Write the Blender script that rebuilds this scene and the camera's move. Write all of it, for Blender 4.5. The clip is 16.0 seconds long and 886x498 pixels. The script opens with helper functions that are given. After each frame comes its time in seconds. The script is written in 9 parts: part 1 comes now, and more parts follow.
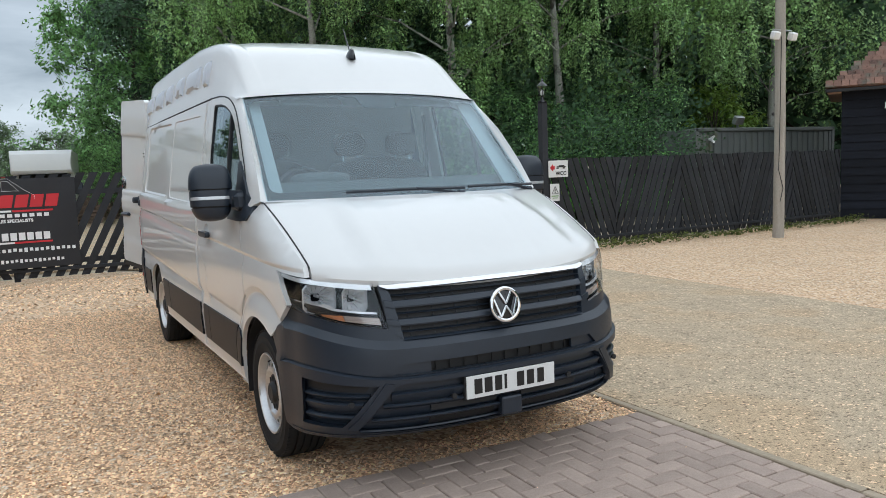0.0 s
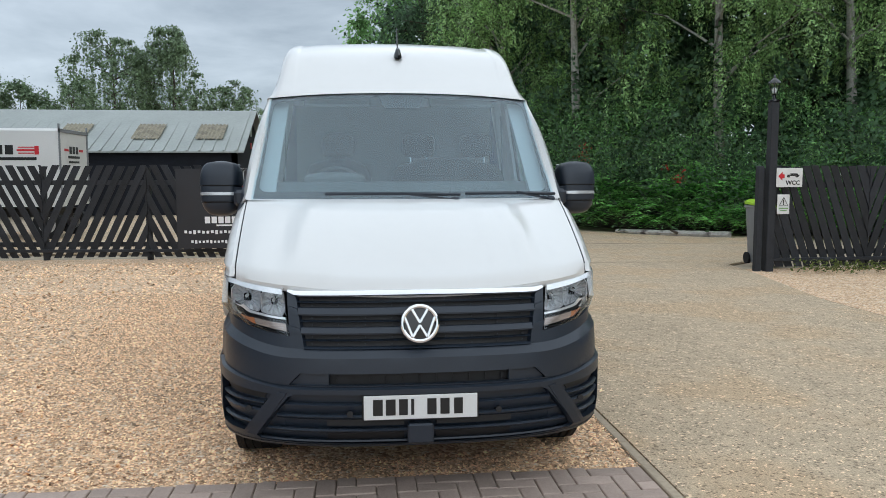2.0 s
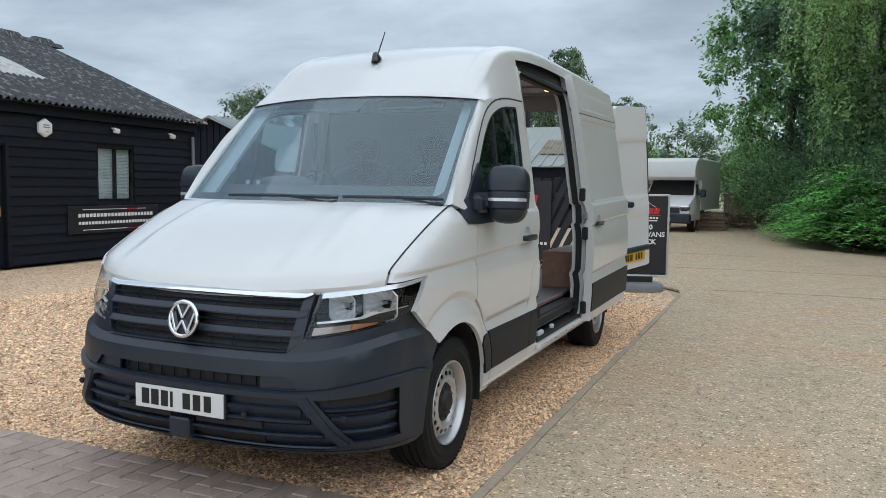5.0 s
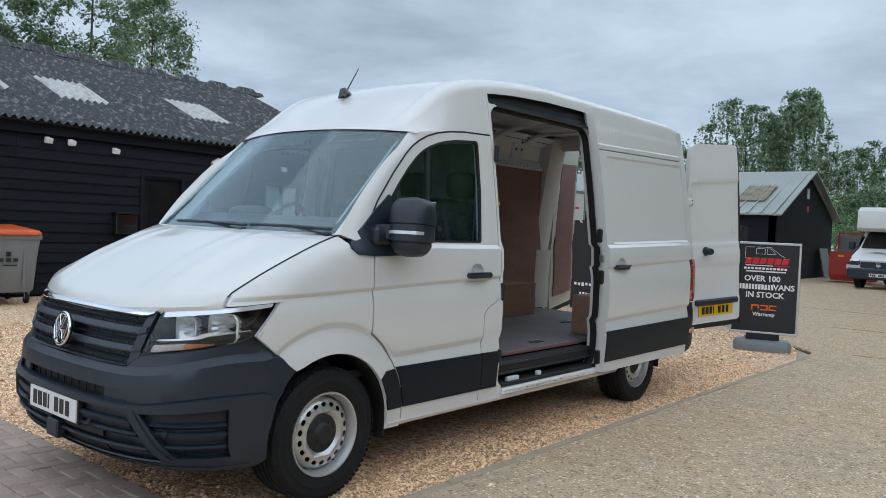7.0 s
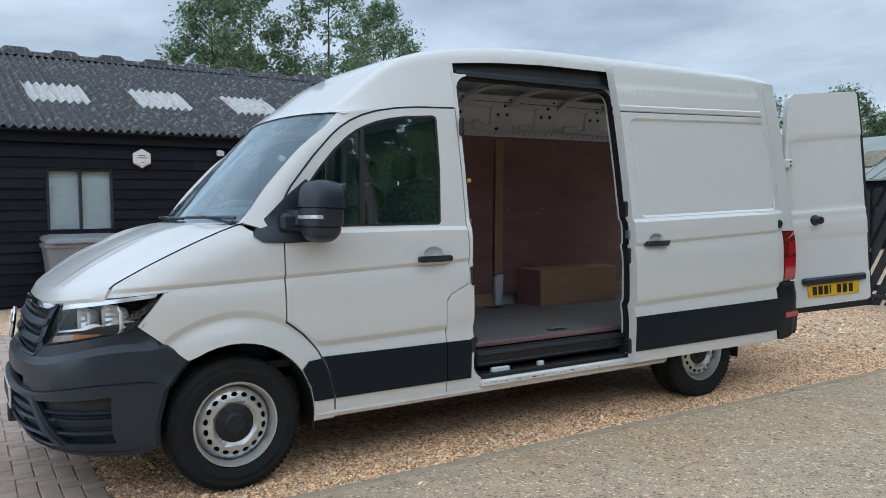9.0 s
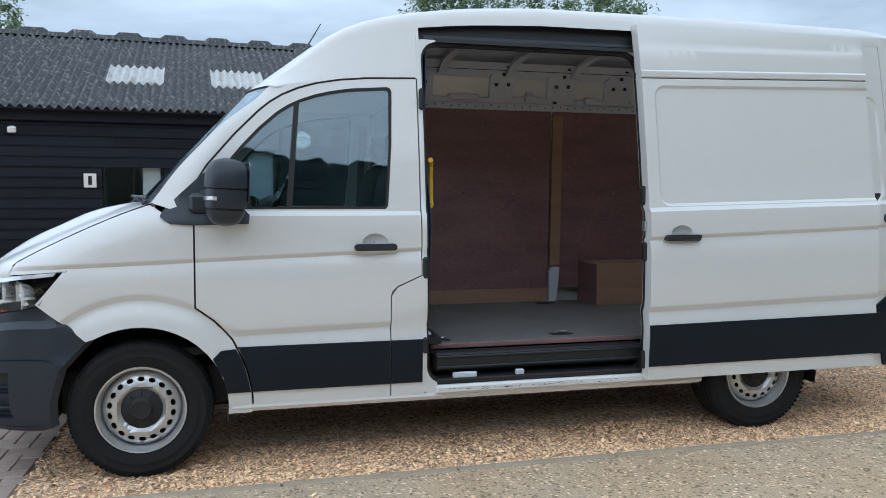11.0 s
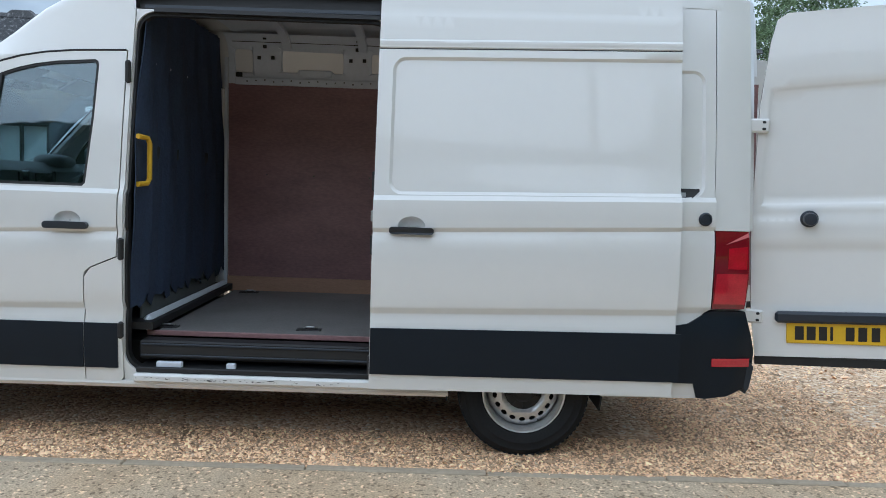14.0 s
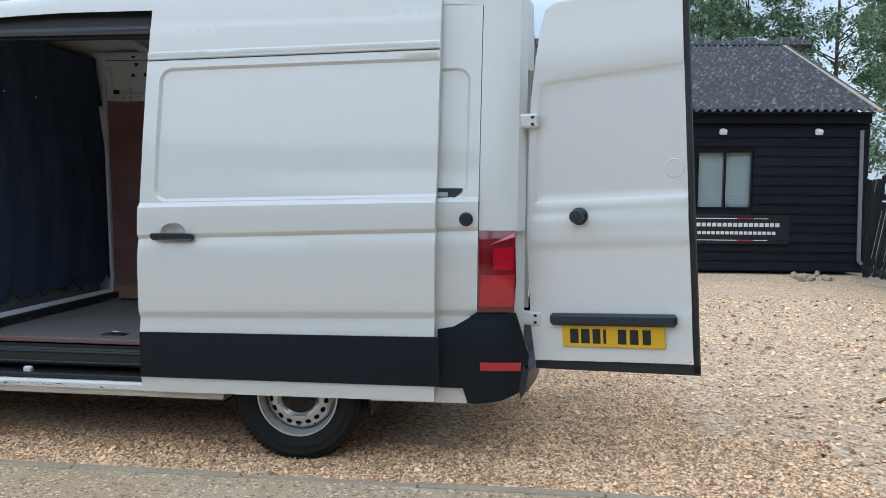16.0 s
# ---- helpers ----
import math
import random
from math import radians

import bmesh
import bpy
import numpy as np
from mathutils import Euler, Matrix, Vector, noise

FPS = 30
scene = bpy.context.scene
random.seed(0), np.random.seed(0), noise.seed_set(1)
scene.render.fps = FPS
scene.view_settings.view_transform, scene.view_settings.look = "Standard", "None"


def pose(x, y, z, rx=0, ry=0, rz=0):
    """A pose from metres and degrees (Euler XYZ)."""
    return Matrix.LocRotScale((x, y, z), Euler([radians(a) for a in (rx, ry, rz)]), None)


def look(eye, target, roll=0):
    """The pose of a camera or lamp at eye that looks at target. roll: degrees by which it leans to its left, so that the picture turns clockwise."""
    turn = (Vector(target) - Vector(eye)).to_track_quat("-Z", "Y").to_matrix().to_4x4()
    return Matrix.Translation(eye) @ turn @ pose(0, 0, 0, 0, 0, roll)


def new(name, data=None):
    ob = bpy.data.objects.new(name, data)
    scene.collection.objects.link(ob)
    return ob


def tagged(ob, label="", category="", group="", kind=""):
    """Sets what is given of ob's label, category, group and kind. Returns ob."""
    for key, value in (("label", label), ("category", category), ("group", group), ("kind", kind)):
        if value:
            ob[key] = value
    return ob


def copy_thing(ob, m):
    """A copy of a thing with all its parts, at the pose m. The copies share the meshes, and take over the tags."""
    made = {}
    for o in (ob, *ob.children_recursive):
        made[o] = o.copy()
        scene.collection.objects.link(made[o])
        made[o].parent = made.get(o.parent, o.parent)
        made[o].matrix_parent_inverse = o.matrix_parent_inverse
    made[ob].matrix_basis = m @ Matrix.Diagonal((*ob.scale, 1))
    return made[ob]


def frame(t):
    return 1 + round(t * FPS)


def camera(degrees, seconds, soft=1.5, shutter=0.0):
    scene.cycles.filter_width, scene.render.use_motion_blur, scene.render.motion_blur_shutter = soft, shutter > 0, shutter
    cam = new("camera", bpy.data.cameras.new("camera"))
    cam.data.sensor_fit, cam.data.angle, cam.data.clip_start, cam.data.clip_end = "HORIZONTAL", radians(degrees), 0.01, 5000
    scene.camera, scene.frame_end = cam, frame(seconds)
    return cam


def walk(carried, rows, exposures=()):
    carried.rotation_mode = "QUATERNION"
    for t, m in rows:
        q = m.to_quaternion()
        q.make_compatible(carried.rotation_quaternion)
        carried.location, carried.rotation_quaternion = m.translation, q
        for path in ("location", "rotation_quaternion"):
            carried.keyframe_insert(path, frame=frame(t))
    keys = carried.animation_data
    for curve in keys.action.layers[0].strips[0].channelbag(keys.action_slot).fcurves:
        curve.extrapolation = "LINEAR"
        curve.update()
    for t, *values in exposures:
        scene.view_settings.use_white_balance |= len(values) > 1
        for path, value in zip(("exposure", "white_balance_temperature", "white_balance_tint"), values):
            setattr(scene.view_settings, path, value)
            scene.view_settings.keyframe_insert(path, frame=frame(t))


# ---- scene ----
cam = camera(59.2, 16.0, soft=0.65)
PATH = [
    (0, (-2.079, -3.21, 1.546), (-1.137, -1.458, 1.343), -2.1),
    (0.5, (-1.609, -3.235, 1.544), (-0.813, -1.411, 1.342), -1.4),
    (1, (-1.169, -3.41, 1.529), (-0.549, -1.52, 1.33), -0.7),
    (1.5, (-0.728, -3.547, 1.562), (-0.306, -1.602, 1.365), -0.2),
    (1.8, (-0.434, -3.512, 1.536), (-0.143, -1.543, 1.34), -0.1),
    (2, (-0.267, -3.481, 1.548), (-0.056, -1.502, 1.356), -0.1),
    (2.5, (0.187, -3.47, 1.524), (0.196, -1.479, 1.338), 0.0),
    (3, (0.668, -3.437, 1.551), (0.492, -1.454, 1.368), 0.1),
    (3.5, (1.137, -3.235, 1.517), (0.79, -1.274, 1.333), 0.2),
    (4, (1.596, -3.098, 1.502), (1.083, -1.173, 1.322), 0.4),
    (4.2, (1.804, -3.043, 1.502), (1.229, -1.136, 1.321), 0.4),
    (6.3, (3.534, -2.18, 1.469), (2.419, -0.521, 1.383), 2.1),
    (6.5, (3.686, -2.05, 1.472), (2.521, -0.427, 1.395), 2.3),
    (7, (4.032, -1.773, 1.477), (2.744, -0.244, 1.417), 2.5),
    (7.5, (4.388, -1.437, 1.5), (2.985, -0.013, 1.441), 2.1),
    (8, (4.61, -1.037, 1.461), (3.1, 0.273, 1.394), 1.2),
    (8.5, (4.793, -0.647, 1.469), (3.183, 0.537, 1.385), 0.1),
    (8.7, (4.879, -0.474, 1.45), (3.232, 0.659, 1.36), -0.3),
    (10.8, (5.162, 1.33, 1.419), (3.242, 1.879, 1.313), -0.5),
    (11, (5.142, 1.515, 1.434), (3.208, 2.009, 1.303), 0.1),
    (11.5, (5.144, 1.954, 1.451), (3.185, 2.333, 1.316), 0.8),
    (12, (5.157, 2.444, 1.434), (3.18, 2.713, 1.292), 1.3),
    (12.5, (5.108, 2.872, 1.402), (3.122, 3.054, 1.254), 1.6),
    (13, (5.035, 3.306, 1.403), (3.044, 3.421, 1.258), 1.7),
    (13.5, (5.065, 3.724, 1.421), (3.073, 3.79, 1.26), 1.9),
    (14, (5.069, 4.119, 1.452), (3.077, 4.142, 1.284), 2.0),
    (14.5, (5.02, 4.557, 1.462), (3.026, 4.539, 1.305), 2.0),
    (15, (5.056, 5.006, 1.437), (3.064, 4.94, 1.283), 1.6),
    (15.5, (5.072, 5.462, 1.448), (3.083, 5.322, 1.297), 1.1),
    (16, (4.962, 5.923, 1.455), (2.984, 5.674, 1.306), 0.4),
]
walk(cam, [(t, look(eye, target, roll)) for t, eye, target, roll in PATH], [(0.0, 0.72, 6040, 8.5), (4.5, 0.64, 5940, 8.5), (7.0, 0.58, 5760, 8.5), (9.0, 0.67, 5660, 8), (12.0, 0.92, 5500, 7.6), (16.0, 0.91, 5470, 7.4)])

SKY_TOP, SUN = 1.34, 1.1

# ---- world and light ----
world = bpy.data.worlds.new("overcast_sky")
scene.world = world
world.use_nodes = True
wn, wl = world.node_tree.nodes, world.node_tree.links
wn.clear()
w_out = wn.new("ShaderNodeOutputWorld")
w_bg = wn.new("ShaderNodeBackground")
w_bg.inputs["Strength"].default_value = 0.1
sky = wn.new("ShaderNodeTexSky")
sky.sky_type = "NISHITA"
sky.sun_disc = False
sky.sun_elevation = radians(38)
sky.sun_rotation = radians(118)
tc = wn.new("ShaderNodeTexCoord")
sep = wn.new("ShaderNodeSeparateXYZ")
wl.new(tc.outputs["Generated"], sep.inputs[0])
# flat cloud layer: the direction is projected onto a ceiling
zc = wn.new("ShaderNodeMath"); zc.operation = "MAXIMUM"; zc.inputs[1].default_value = 0.0
wl.new(sep.outputs["Z"], zc.inputs[0])
za = wn.new("ShaderNodeMath"); za.operation = "ADD"; za.inputs[1].default_value = 0.16
wl.new(zc.outputs[0], za.inputs[0])
dv = wn.new("ShaderNodeVectorMath"); dv.operation = "DIVIDE"
wl.new(tc.outputs["Generated"], dv.inputs[0])
wl.new(za.outputs[0], dv.inputs[1])
cl = wn.new("ShaderNodeTexNoise"); cl.inputs["Scale"].default_value = 1.15
cl.inputs["Detail"].default_value = 7; cl.inputs["Roughness"].default_value = 0.55; cl.inputs["Distortion"].default_value = 0.25
wl.new(dv.outputs[0], cl.inputs["Vector"])
cr = wn.new("ShaderNodeValToRGB")
cr.color_ramp.elements[0].position, cr.color_ramp.elements[0].color = 0.33, (2.65, 3.0, 3.3, 1)
cr.color_ramp.elements[1].position, cr.color_ramp.elements[1].color = 0.66, (4.95, 5.35, 5.65, 1)
wl.new(cl.outputs["Fac"], cr.inputs[0])
# the cloud is thinner and brighter high up
zr = wn.new("ShaderNodeValToRGB")
zr.color_ramp.interpolation = "EASE"
for pos, val in ((0.20, 0.88), (0.48, SKY_TOP), (1.0, 1.60)):
    el = zr.color_ramp.elements.new(pos)
    el.color = (val, val, val, 1)
zr.color_ramp.elements.remove(zr.color_ramp.elements[0])
zr.color_ramp.elements.remove(zr.color_ramp.elements[-1])
wl.new(sep.outputs["Z"], zr.inputs["Fac"])
mul = wn.new("ShaderNodeMix"); mul.data_type = "RGBA"; mul.blend_type = "MULTIPLY"; mul.inputs["Factor"].default_value = 1
wl.new(cr.outputs[0], mul.inputs["A"])
wl.new(zr.outputs[0], mul.inputs["B"])
mx = wn.new("ShaderNodeMix"); mx.data_type = "RGBA"; mx.inputs["Factor"].default_value = 0.92
wl.new(sky.outputs[0], mx.inputs["A"])
wl.new(mul.outputs["Result"], mx.inputs["B"])
wl.new(mx.outputs["Result"], w_bg.inputs["Color"])
wl.new(w_bg.outputs[0], w_out.inputs["Surface"])

sun_data = bpy.data.lights.new("sun", "SUN")
sun_data.energy, sun_data.angle, sun_data.color = SUN, radians(179), (1.0, 0.98, 0.95)
sun = new("sun", sun_data)
sun.matrix_world = look((30, -16, 27), (0, 0, 0))

# ---- materials ----
def material(name, base, rough=0.5, metal=0.0, spread=0.12, scale=8.0, fine=90.0, bump=0.0, bump_scale=60.0, coat=0.0,
             island=0.0, obj=0.0, second=None, second_at=0.62, coords="Object", spec=0.5, bump_dist=0.01, stretch=(1, 1, 1)):
    """A surface with variation at two scales, optional second colour in patches, and fine relief."""
    m = bpy.data.materials.new(name)
    m.use_nodes = True
    n, l = m.node_tree.nodes, m.node_tree.links
    b = n["Principled BSDF"]
    b.inputs["Roughness"].default_value, b.inputs["Metallic"].default_value = rough, metal
    b.inputs["Coat Weight"].default_value, b.inputs["Coat Roughness"].default_value = coat, 0.04
    b.inputs["Specular IOR Level"].default_value = spec
    t = n.new("ShaderNodeTexCoord")
    mp = n.new("ShaderNodeMapping"); mp.inputs["Scale"].default_value = stretch
    l.new(t.outputs[coords], mp.inputs["Vector"])
    big = n.new("ShaderNodeTexNoise"); big.inputs["Scale"].default_value = scale; big.inputs["Detail"].default_value = 4
    sml = n.new("ShaderNodeTexNoise"); sml.inputs["Scale"].default_value = fine; sml.inputs["Detail"].default_value = 3
    l.new(mp.outputs[0], big.inputs["Vector"]); l.new(mp.outputs[0], sml.inputs["Vector"])
    add = n.new("ShaderNodeMath"); add.operation = "ADD"
    l.new(big.outputs["Fac"], add.inputs[0]); l.new(sml.outputs["Fac"], add.inputs[1])
    last = add.outputs[0]
    for amount, node, out in ((island, "ShaderNodeNewGeometry", "Random Per Island"), (obj, "ShaderNodeObjectInfo", "Random")):
        if amount:
            g = n.new(node)
            k = n.new("ShaderNodeMath"); k.operation = "MULTIPLY_ADD"
            k.inputs[1].default_value = amount / max(spread, 0.01); k.inputs[2].default_value = -0.5 * amount / max(spread, 0.01)
            l.new(g.outputs[out], k.inputs[0])
            s = n.new("ShaderNodeMath"); s.operation = "ADD"
            l.new(last, s.inputs[0]); l.new(k.outputs[0], s.inputs[1])
            last = s.outputs[0]
    mr = n.new("ShaderNodeMapRange")
    mr.inputs["From Min"].default_value, mr.inputs["From Max"].default_value = 0.55, 1.45
    mr.inputs["To Min"].default_value, mr.inputs["To Max"].default_value = 1 - spread, 1 + spread
    mr.clamp = False
    l.new(last, mr.inputs["Value"])
    mixer = n.new("ShaderNodeMix"); mixer.data_type = "RGBA"; mixer.blend_type = "MULTIPLY"; mixer.inputs["Factor"].default_value = 1
    mixer.inputs["A"].default_value = (*base, 1)
    if second:
        r = n.new("ShaderNodeMapRange")
        r.inputs["From Min"].default_value, r.inputs["From Max"].default_value = second_at - 0.06, second_at + 0.06
        l.new(big.outputs["Fac"], r.inputs["Value"])
        two = n.new("ShaderNodeMix"); two.data_type = "RGBA"
        two.inputs["A"].default_value, two.inputs["B"].default_value = (*base, 1), (*second, 1)
        l.new(r.outputs[0], two.inputs["Factor"])
        l.new(two.outputs["Result"], mixer.inputs["A"])
    l.new(mr.outputs[0], mixer.inputs["B"])
    l.new(mixer.outputs["Result"], b.inputs["Base Color"])
    if bump:
        bn = n.new("ShaderNodeTexNoise"); bn.inputs["Scale"].default_value = bump_scale; bn.inputs["Detail"].default_value = 5
        l.new(mp.outputs[0], bn.inputs["Vector"])
        bp = n.new("ShaderNodeBump"); bp.inputs["Strength"].default_value = bump; bp.inputs["Distance"].default_value = bump_dist
        l.new(bn.outputs["Fac"], bp.inputs["Height"])
        l.new(bp.outputs[0], b.inputs["Normal"])
    return m


def glass(name, tint, extra=0.0, rough=0.0):
    """Thin pane: tinted see-through with a mirror sheen that grows at grazing angles."""
    m = bpy.data.materials.new(name)
    m.use_nodes = True
    n, l = m.node_tree.nodes, m.node_tree.links
    n.clear()
    o, mixs = n.new("ShaderNodeOutputMaterial"), n.new("ShaderNodeMixShader")
    tr, gl, fr = n.new("ShaderNodeBsdfTransparent"), n.new("ShaderNodeBsdfGlossy"), n.new("ShaderNodeLayerWeight")
    tr.inputs[0].default_value = (*tint, 1)
    gl.inputs[0].default_value = (0.88, 0.96, 1.0, 1)
    gl.inputs["Roughness"].default_value = rough
    fr.inputs["Blend"].default_value = 0.5
    pw = n.new("ShaderNodeMath"); pw.operation = "POWER"; pw.inputs[1].default_value = 5.0
    l.new(fr.outputs["Facing"], pw.inputs[0])
    ad = n.new("ShaderNodeMath"); ad.operation = "MULTIPLY_ADD"; ad.use_clamp = True; ad.inputs[1].default_value = 0.9; ad.inputs[2].default_value = 0.018 + extra
    l.new(pw.outputs[0], ad.inputs[0]); l.new(ad.outputs[0], mixs.inputs[0])
    l.new(tr.outputs[0], mixs.inputs[1]); l.new(gl.outputs[0], mixs.inputs[2])
    l.new(mixs.outputs[0], o.inputs["Surface"])
    return m


def lit(name, colour, strength):
    m = bpy.data.materials.new(name)
    m.use_nodes = True
    b = m.node_tree.nodes["Principled BSDF"]
    b.inputs["Base Color"].default_value = (*colour, 1)
    b.inputs["Emission Color"].default_value = (*colour, 1)
    b.inputs["Emission Strength"].default_value = strength
    return m


PAINT = material("white_van_paint", (0.685, 0.684, 0.668), 0.34, coat=0.75, spread=0.015, scale=1.2, fine=14)
INNER = material("inner_van_paint", (0.59, 0.63, 0.69), 0.45, spread=0.06, scale=5, fine=40)
PLASTIC = material("grained_dark_plastic", (0.0145, 0.0215, 0.033), 0.40, spread=0.12, spec=0.52, scale=6, fine=120, bump=0.15, bump_scale=700, bump_dist=0.002)
GLOSS = material("gloss_black", (0.012, 0.012, 0.013), 0.12, spread=0.1, coat=0.5)
RUBBER = material("tyre_rubber", (0.010, 0.0105, 0.0115), 0.75, spec=0.3, spread=0.3, scale=12, fine=80, bump=0.2, bump_scale=200, bump_dist=0.003)
STRIP = material("smooth_side_strip", (0.006, 0.0108, 0.018), 0.46, spread=0.12, spec=0.25, scale=6, fine=120, bump=0.08, bump_scale=700, bump_dist=0.002)
SEAL = material("black_rubber_seal", (0.012, 0.012, 0.013), 0.6, spread=0.15)
REFLECTOR = material("reflector_silver", (0.86, 0.87, 0.88), 0.22, 0.45, spread=0.12, scale=30, fine=120)
CHROME = material("chrome", (0.82, 0.83, 0.84), 0.08, 1.0, spread=0.02)
SILVER = material("silver_wheel_paint", (0.58, 0.585, 0.59), 0.36, 0.8, spread=0.12, scale=10, fine=60)
STEEL = material("galvanised_steel", (0.45, 0.46, 0.47), 0.42, 0.9, spread=0.15)
SCREEN = glass("windscreen_glass", (0.82, 0.90, 0.93), 0.068)
PANE = glass("door_glass", (0.76, 0.84, 0.87), 0.065)
CLEAR = glass("clear_cover", (0.93, 0.94, 0.95), 0.02)
WINDOW = glass("window_glass", (0.86, 0.90, 0.91), 0.04)
TRIM = material("pale_cab_trim", (0.50, 0.51, 0.50), 0.7, spread=0.05)
RED = material("red_lamp_plastic", (0.42, 0.006, 0.020), 0.12, coat=0.8, spread=0.25, scale=16, fine=120)
DARKRED = material("smoked_red_lamp", (0.17, 0.004, 0.012), 0.10, coat=0.8, spread=0.2, scale=16, fine=120)
PALERED = material("pale_red_lamp", (0.62, 0.16, 0.17), 0.2, coat=0.5, spread=0.1)
INDICATOR = material("ribbed_indicator_lens", (0.42, 0.35, 0.31), 0.2, 0.3, coat=0.6, spread=0.25, scale=30, fine=160, stretch=(0.2, 0.2, 6))
CLEARLENS = material("clear_indicator_lens", (0.62, 0.64, 0.66), 0.15, 0.4, spread=0.2, scale=40, fine=160, coat=0.6)
AMBER = material("amber_lamp", (0.46, 0.17, 0.07), 0.2, coat=0.5, spread=0.1)
PLY = material("red_brown_ply", (0.220, 0.122, 0.122), 0.40, spread=0.32, scale=2.2, fine=30, stretch=(1, 1, 3), bump=0.05, bump_scale=90)
BATTEN = material("pale_softwood", (0.34, 0.205, 0.135), 0.6, spread=0.25, scale=2.5, fine=40, stretch=(6, 1, 6), bump=0.08)
CARPET = material("grey_load_floor", (0.155, 0.150, 0.148), 0.6, spread=0.28, scale=3, fine=70, bump=0.12, bump_scale=160)
CURTAIN = material("navy_bulkhead_cloth", (0.026, 0.042, 0.082), 0.85, spread=0.3, scale=3, fine=60, bump=0.25, bump_scale=22, bump_dist=0.02)
FABRIC = material("dark_seat_cloth", (0.030, 0.032, 0.036), 0.9, spread=0.25, fine=160)
DASH = material("dark_grey_dash", (0.11, 0.12, 0.12), 0.6, spread=0.12, bump=0.1, bump_scale=500, bump_dist=0.002)
YELLOW = material("yellow_paint", (0.62, 0.38, 0.02), 0.4, spread=0.12)
PLATE_W = material("white_plate", (0.72, 0.72, 0.70), 0.3, spread=0.04)
PLATE_Y = material("yellow_plate", (0.68, 0.42, 0.01), 0.3, spread=0.05)
INK = material("black_ink", (0.012, 0.012, 0.012), 0.4, spread=0.1)
WHITE_INK = material("white_vinyl", (0.80, 0.80, 0.80), 0.4, spread=0.04)
RED_INK = material("red_vinyl", (0.55, 0.02, 0.03), 0.4, spread=0.06)
ORANGE_INK = material("orange_vinyl", (0.75, 0.16, 0.02), 0.4, spread=0.06)
BANNER = material("black_banner", (0.014, 0.015, 0.019), 0.42, spread=0.2, scale=3, bump=0.2, bump_scale=6, bump_dist=0.02)
BLACKWOOD = material("black_stained_boards", (0.0080, 0.0098, 0.0155), 0.75, spec=0.24, spread=0.45, scale=3, fine=36, obj=0.25, stretch=(1, 1, 5), bump=0.3, bump_scale=40, bump_dist=0.006)
FENCEWOOD = material("black_stained_pales", (0.014, 0.0155, 0.019), 0.7, spread=0.5, scale=3, fine=30, obj=0.35, bump=0.3, bump_scale=40, second=(0.030, 0.033, 0.037), second_at=0.72)
LICHEN = material("mossy_fibre_cement", (0.066, 0.068, 0.072), 0.9, spread=0.60, scale=13, fine=55, second=(0.165, 0.165, 0.17), second_at=0.60, stretch=(0.55, 1.25, 0.55), bump=0.6, bump_scale=30, bump_dist=0.03)
SKYLIGHT = material("pale_corrugated_rooflight", (0.50, 0.50, 0.49), 0.6, spread=0.30, scale=4, fine=14, second=(0.33, 0.31, 0.27), second_at=0.60, stretch=(0.6, 1.6, 0.6))
SHEDLIGHT = material("brown_mottled_rooflight", (0.27, 0.24, 0.17), 0.7, spread=0.4, scale=3, fine=12, second=(0.16, 0.14, 0.10), second_at=0.55)
METALROOF = material("grey_green_roof_sheet", (0.30, 0.325, 0.305), 0.45, 0.1, spread=0.18, scale=0.8, fine=12)
TILE = material("clay_roof_tile", (0.185, 0.100, 0.072), 0.85, second=(0.12, 0.10, 0.075), second_at=0.58, spread=0.35, scale=3, fine=24, obj=0.3, island=0.4, bump=0.2)
GREYPLASTIC = material("grey_bin_plastic", (0.20, 0.21, 0.22), 0.5, spread=0.12, scale=4)
ORANGELID = material("orange_lid_plastic", (0.62, 0.10, 0.015), 0.45, spread=0.12)
LIMELID = material("lime_lid_plastic", (0.35, 0.60, 0.03), 0.45, spread=0.1)
POLEWOOD = material("weathered_pole", (0.37, 0.335, 0.285), 0.85, spread=0.3, scale=2, fine=40, stretch=(6, 6, 0.6), bump=0.3, bump_scale=40)
CONTAINER = material("grey_container_paint", (0.13, 0.14, 0.13), 0.55, spread=0.25, scale=1.5, second=(0.10, 0.11, 0.06), second_at=0.64)
SKIPRED = material("red_skip_paint", (0.36, 0.025, 0.02), 0.45, spread=0.2, scale=2)
PALLET = material("grey_pallet_wood", (0.17, 0.12, 0.085), 0.85, spread=0.35, scale=5, island=0.3)
BARK = material("pale_birch_bark", (0.36, 0.345, 0.31), 0.85, spread=0.4, scale=3, fine=20, second=(0.06, 0.05, 0.045), second_at=0.58, bump=0.4)
DARKBARK = material("dark_bark", (0.07, 0.055, 0.042), 0.9, spread=0.4, scale=4, bump=0.5)
DIRT = material("leaf_litter", (0.055, 0.042, 0.028), 0.95, spread=0.4, scale=2, fine=30, bump=0.6, bump_scale=20, bump_dist=0.04)
BLIND = material("white_blind", (0.78, 0.78, 0.76), 0.6, spread=0.05)
DARKROOM = material("dim_room_wall", (0.55, 0.56, 0.56), 0.9, spread=0.2)
WHITEBOX = material("white_lorry_panel", (0.66, 0.66, 0.64), 0.4, spread=0.08, scale=1, second=(0.56, 0.55, 0.52), second_at=0.7)


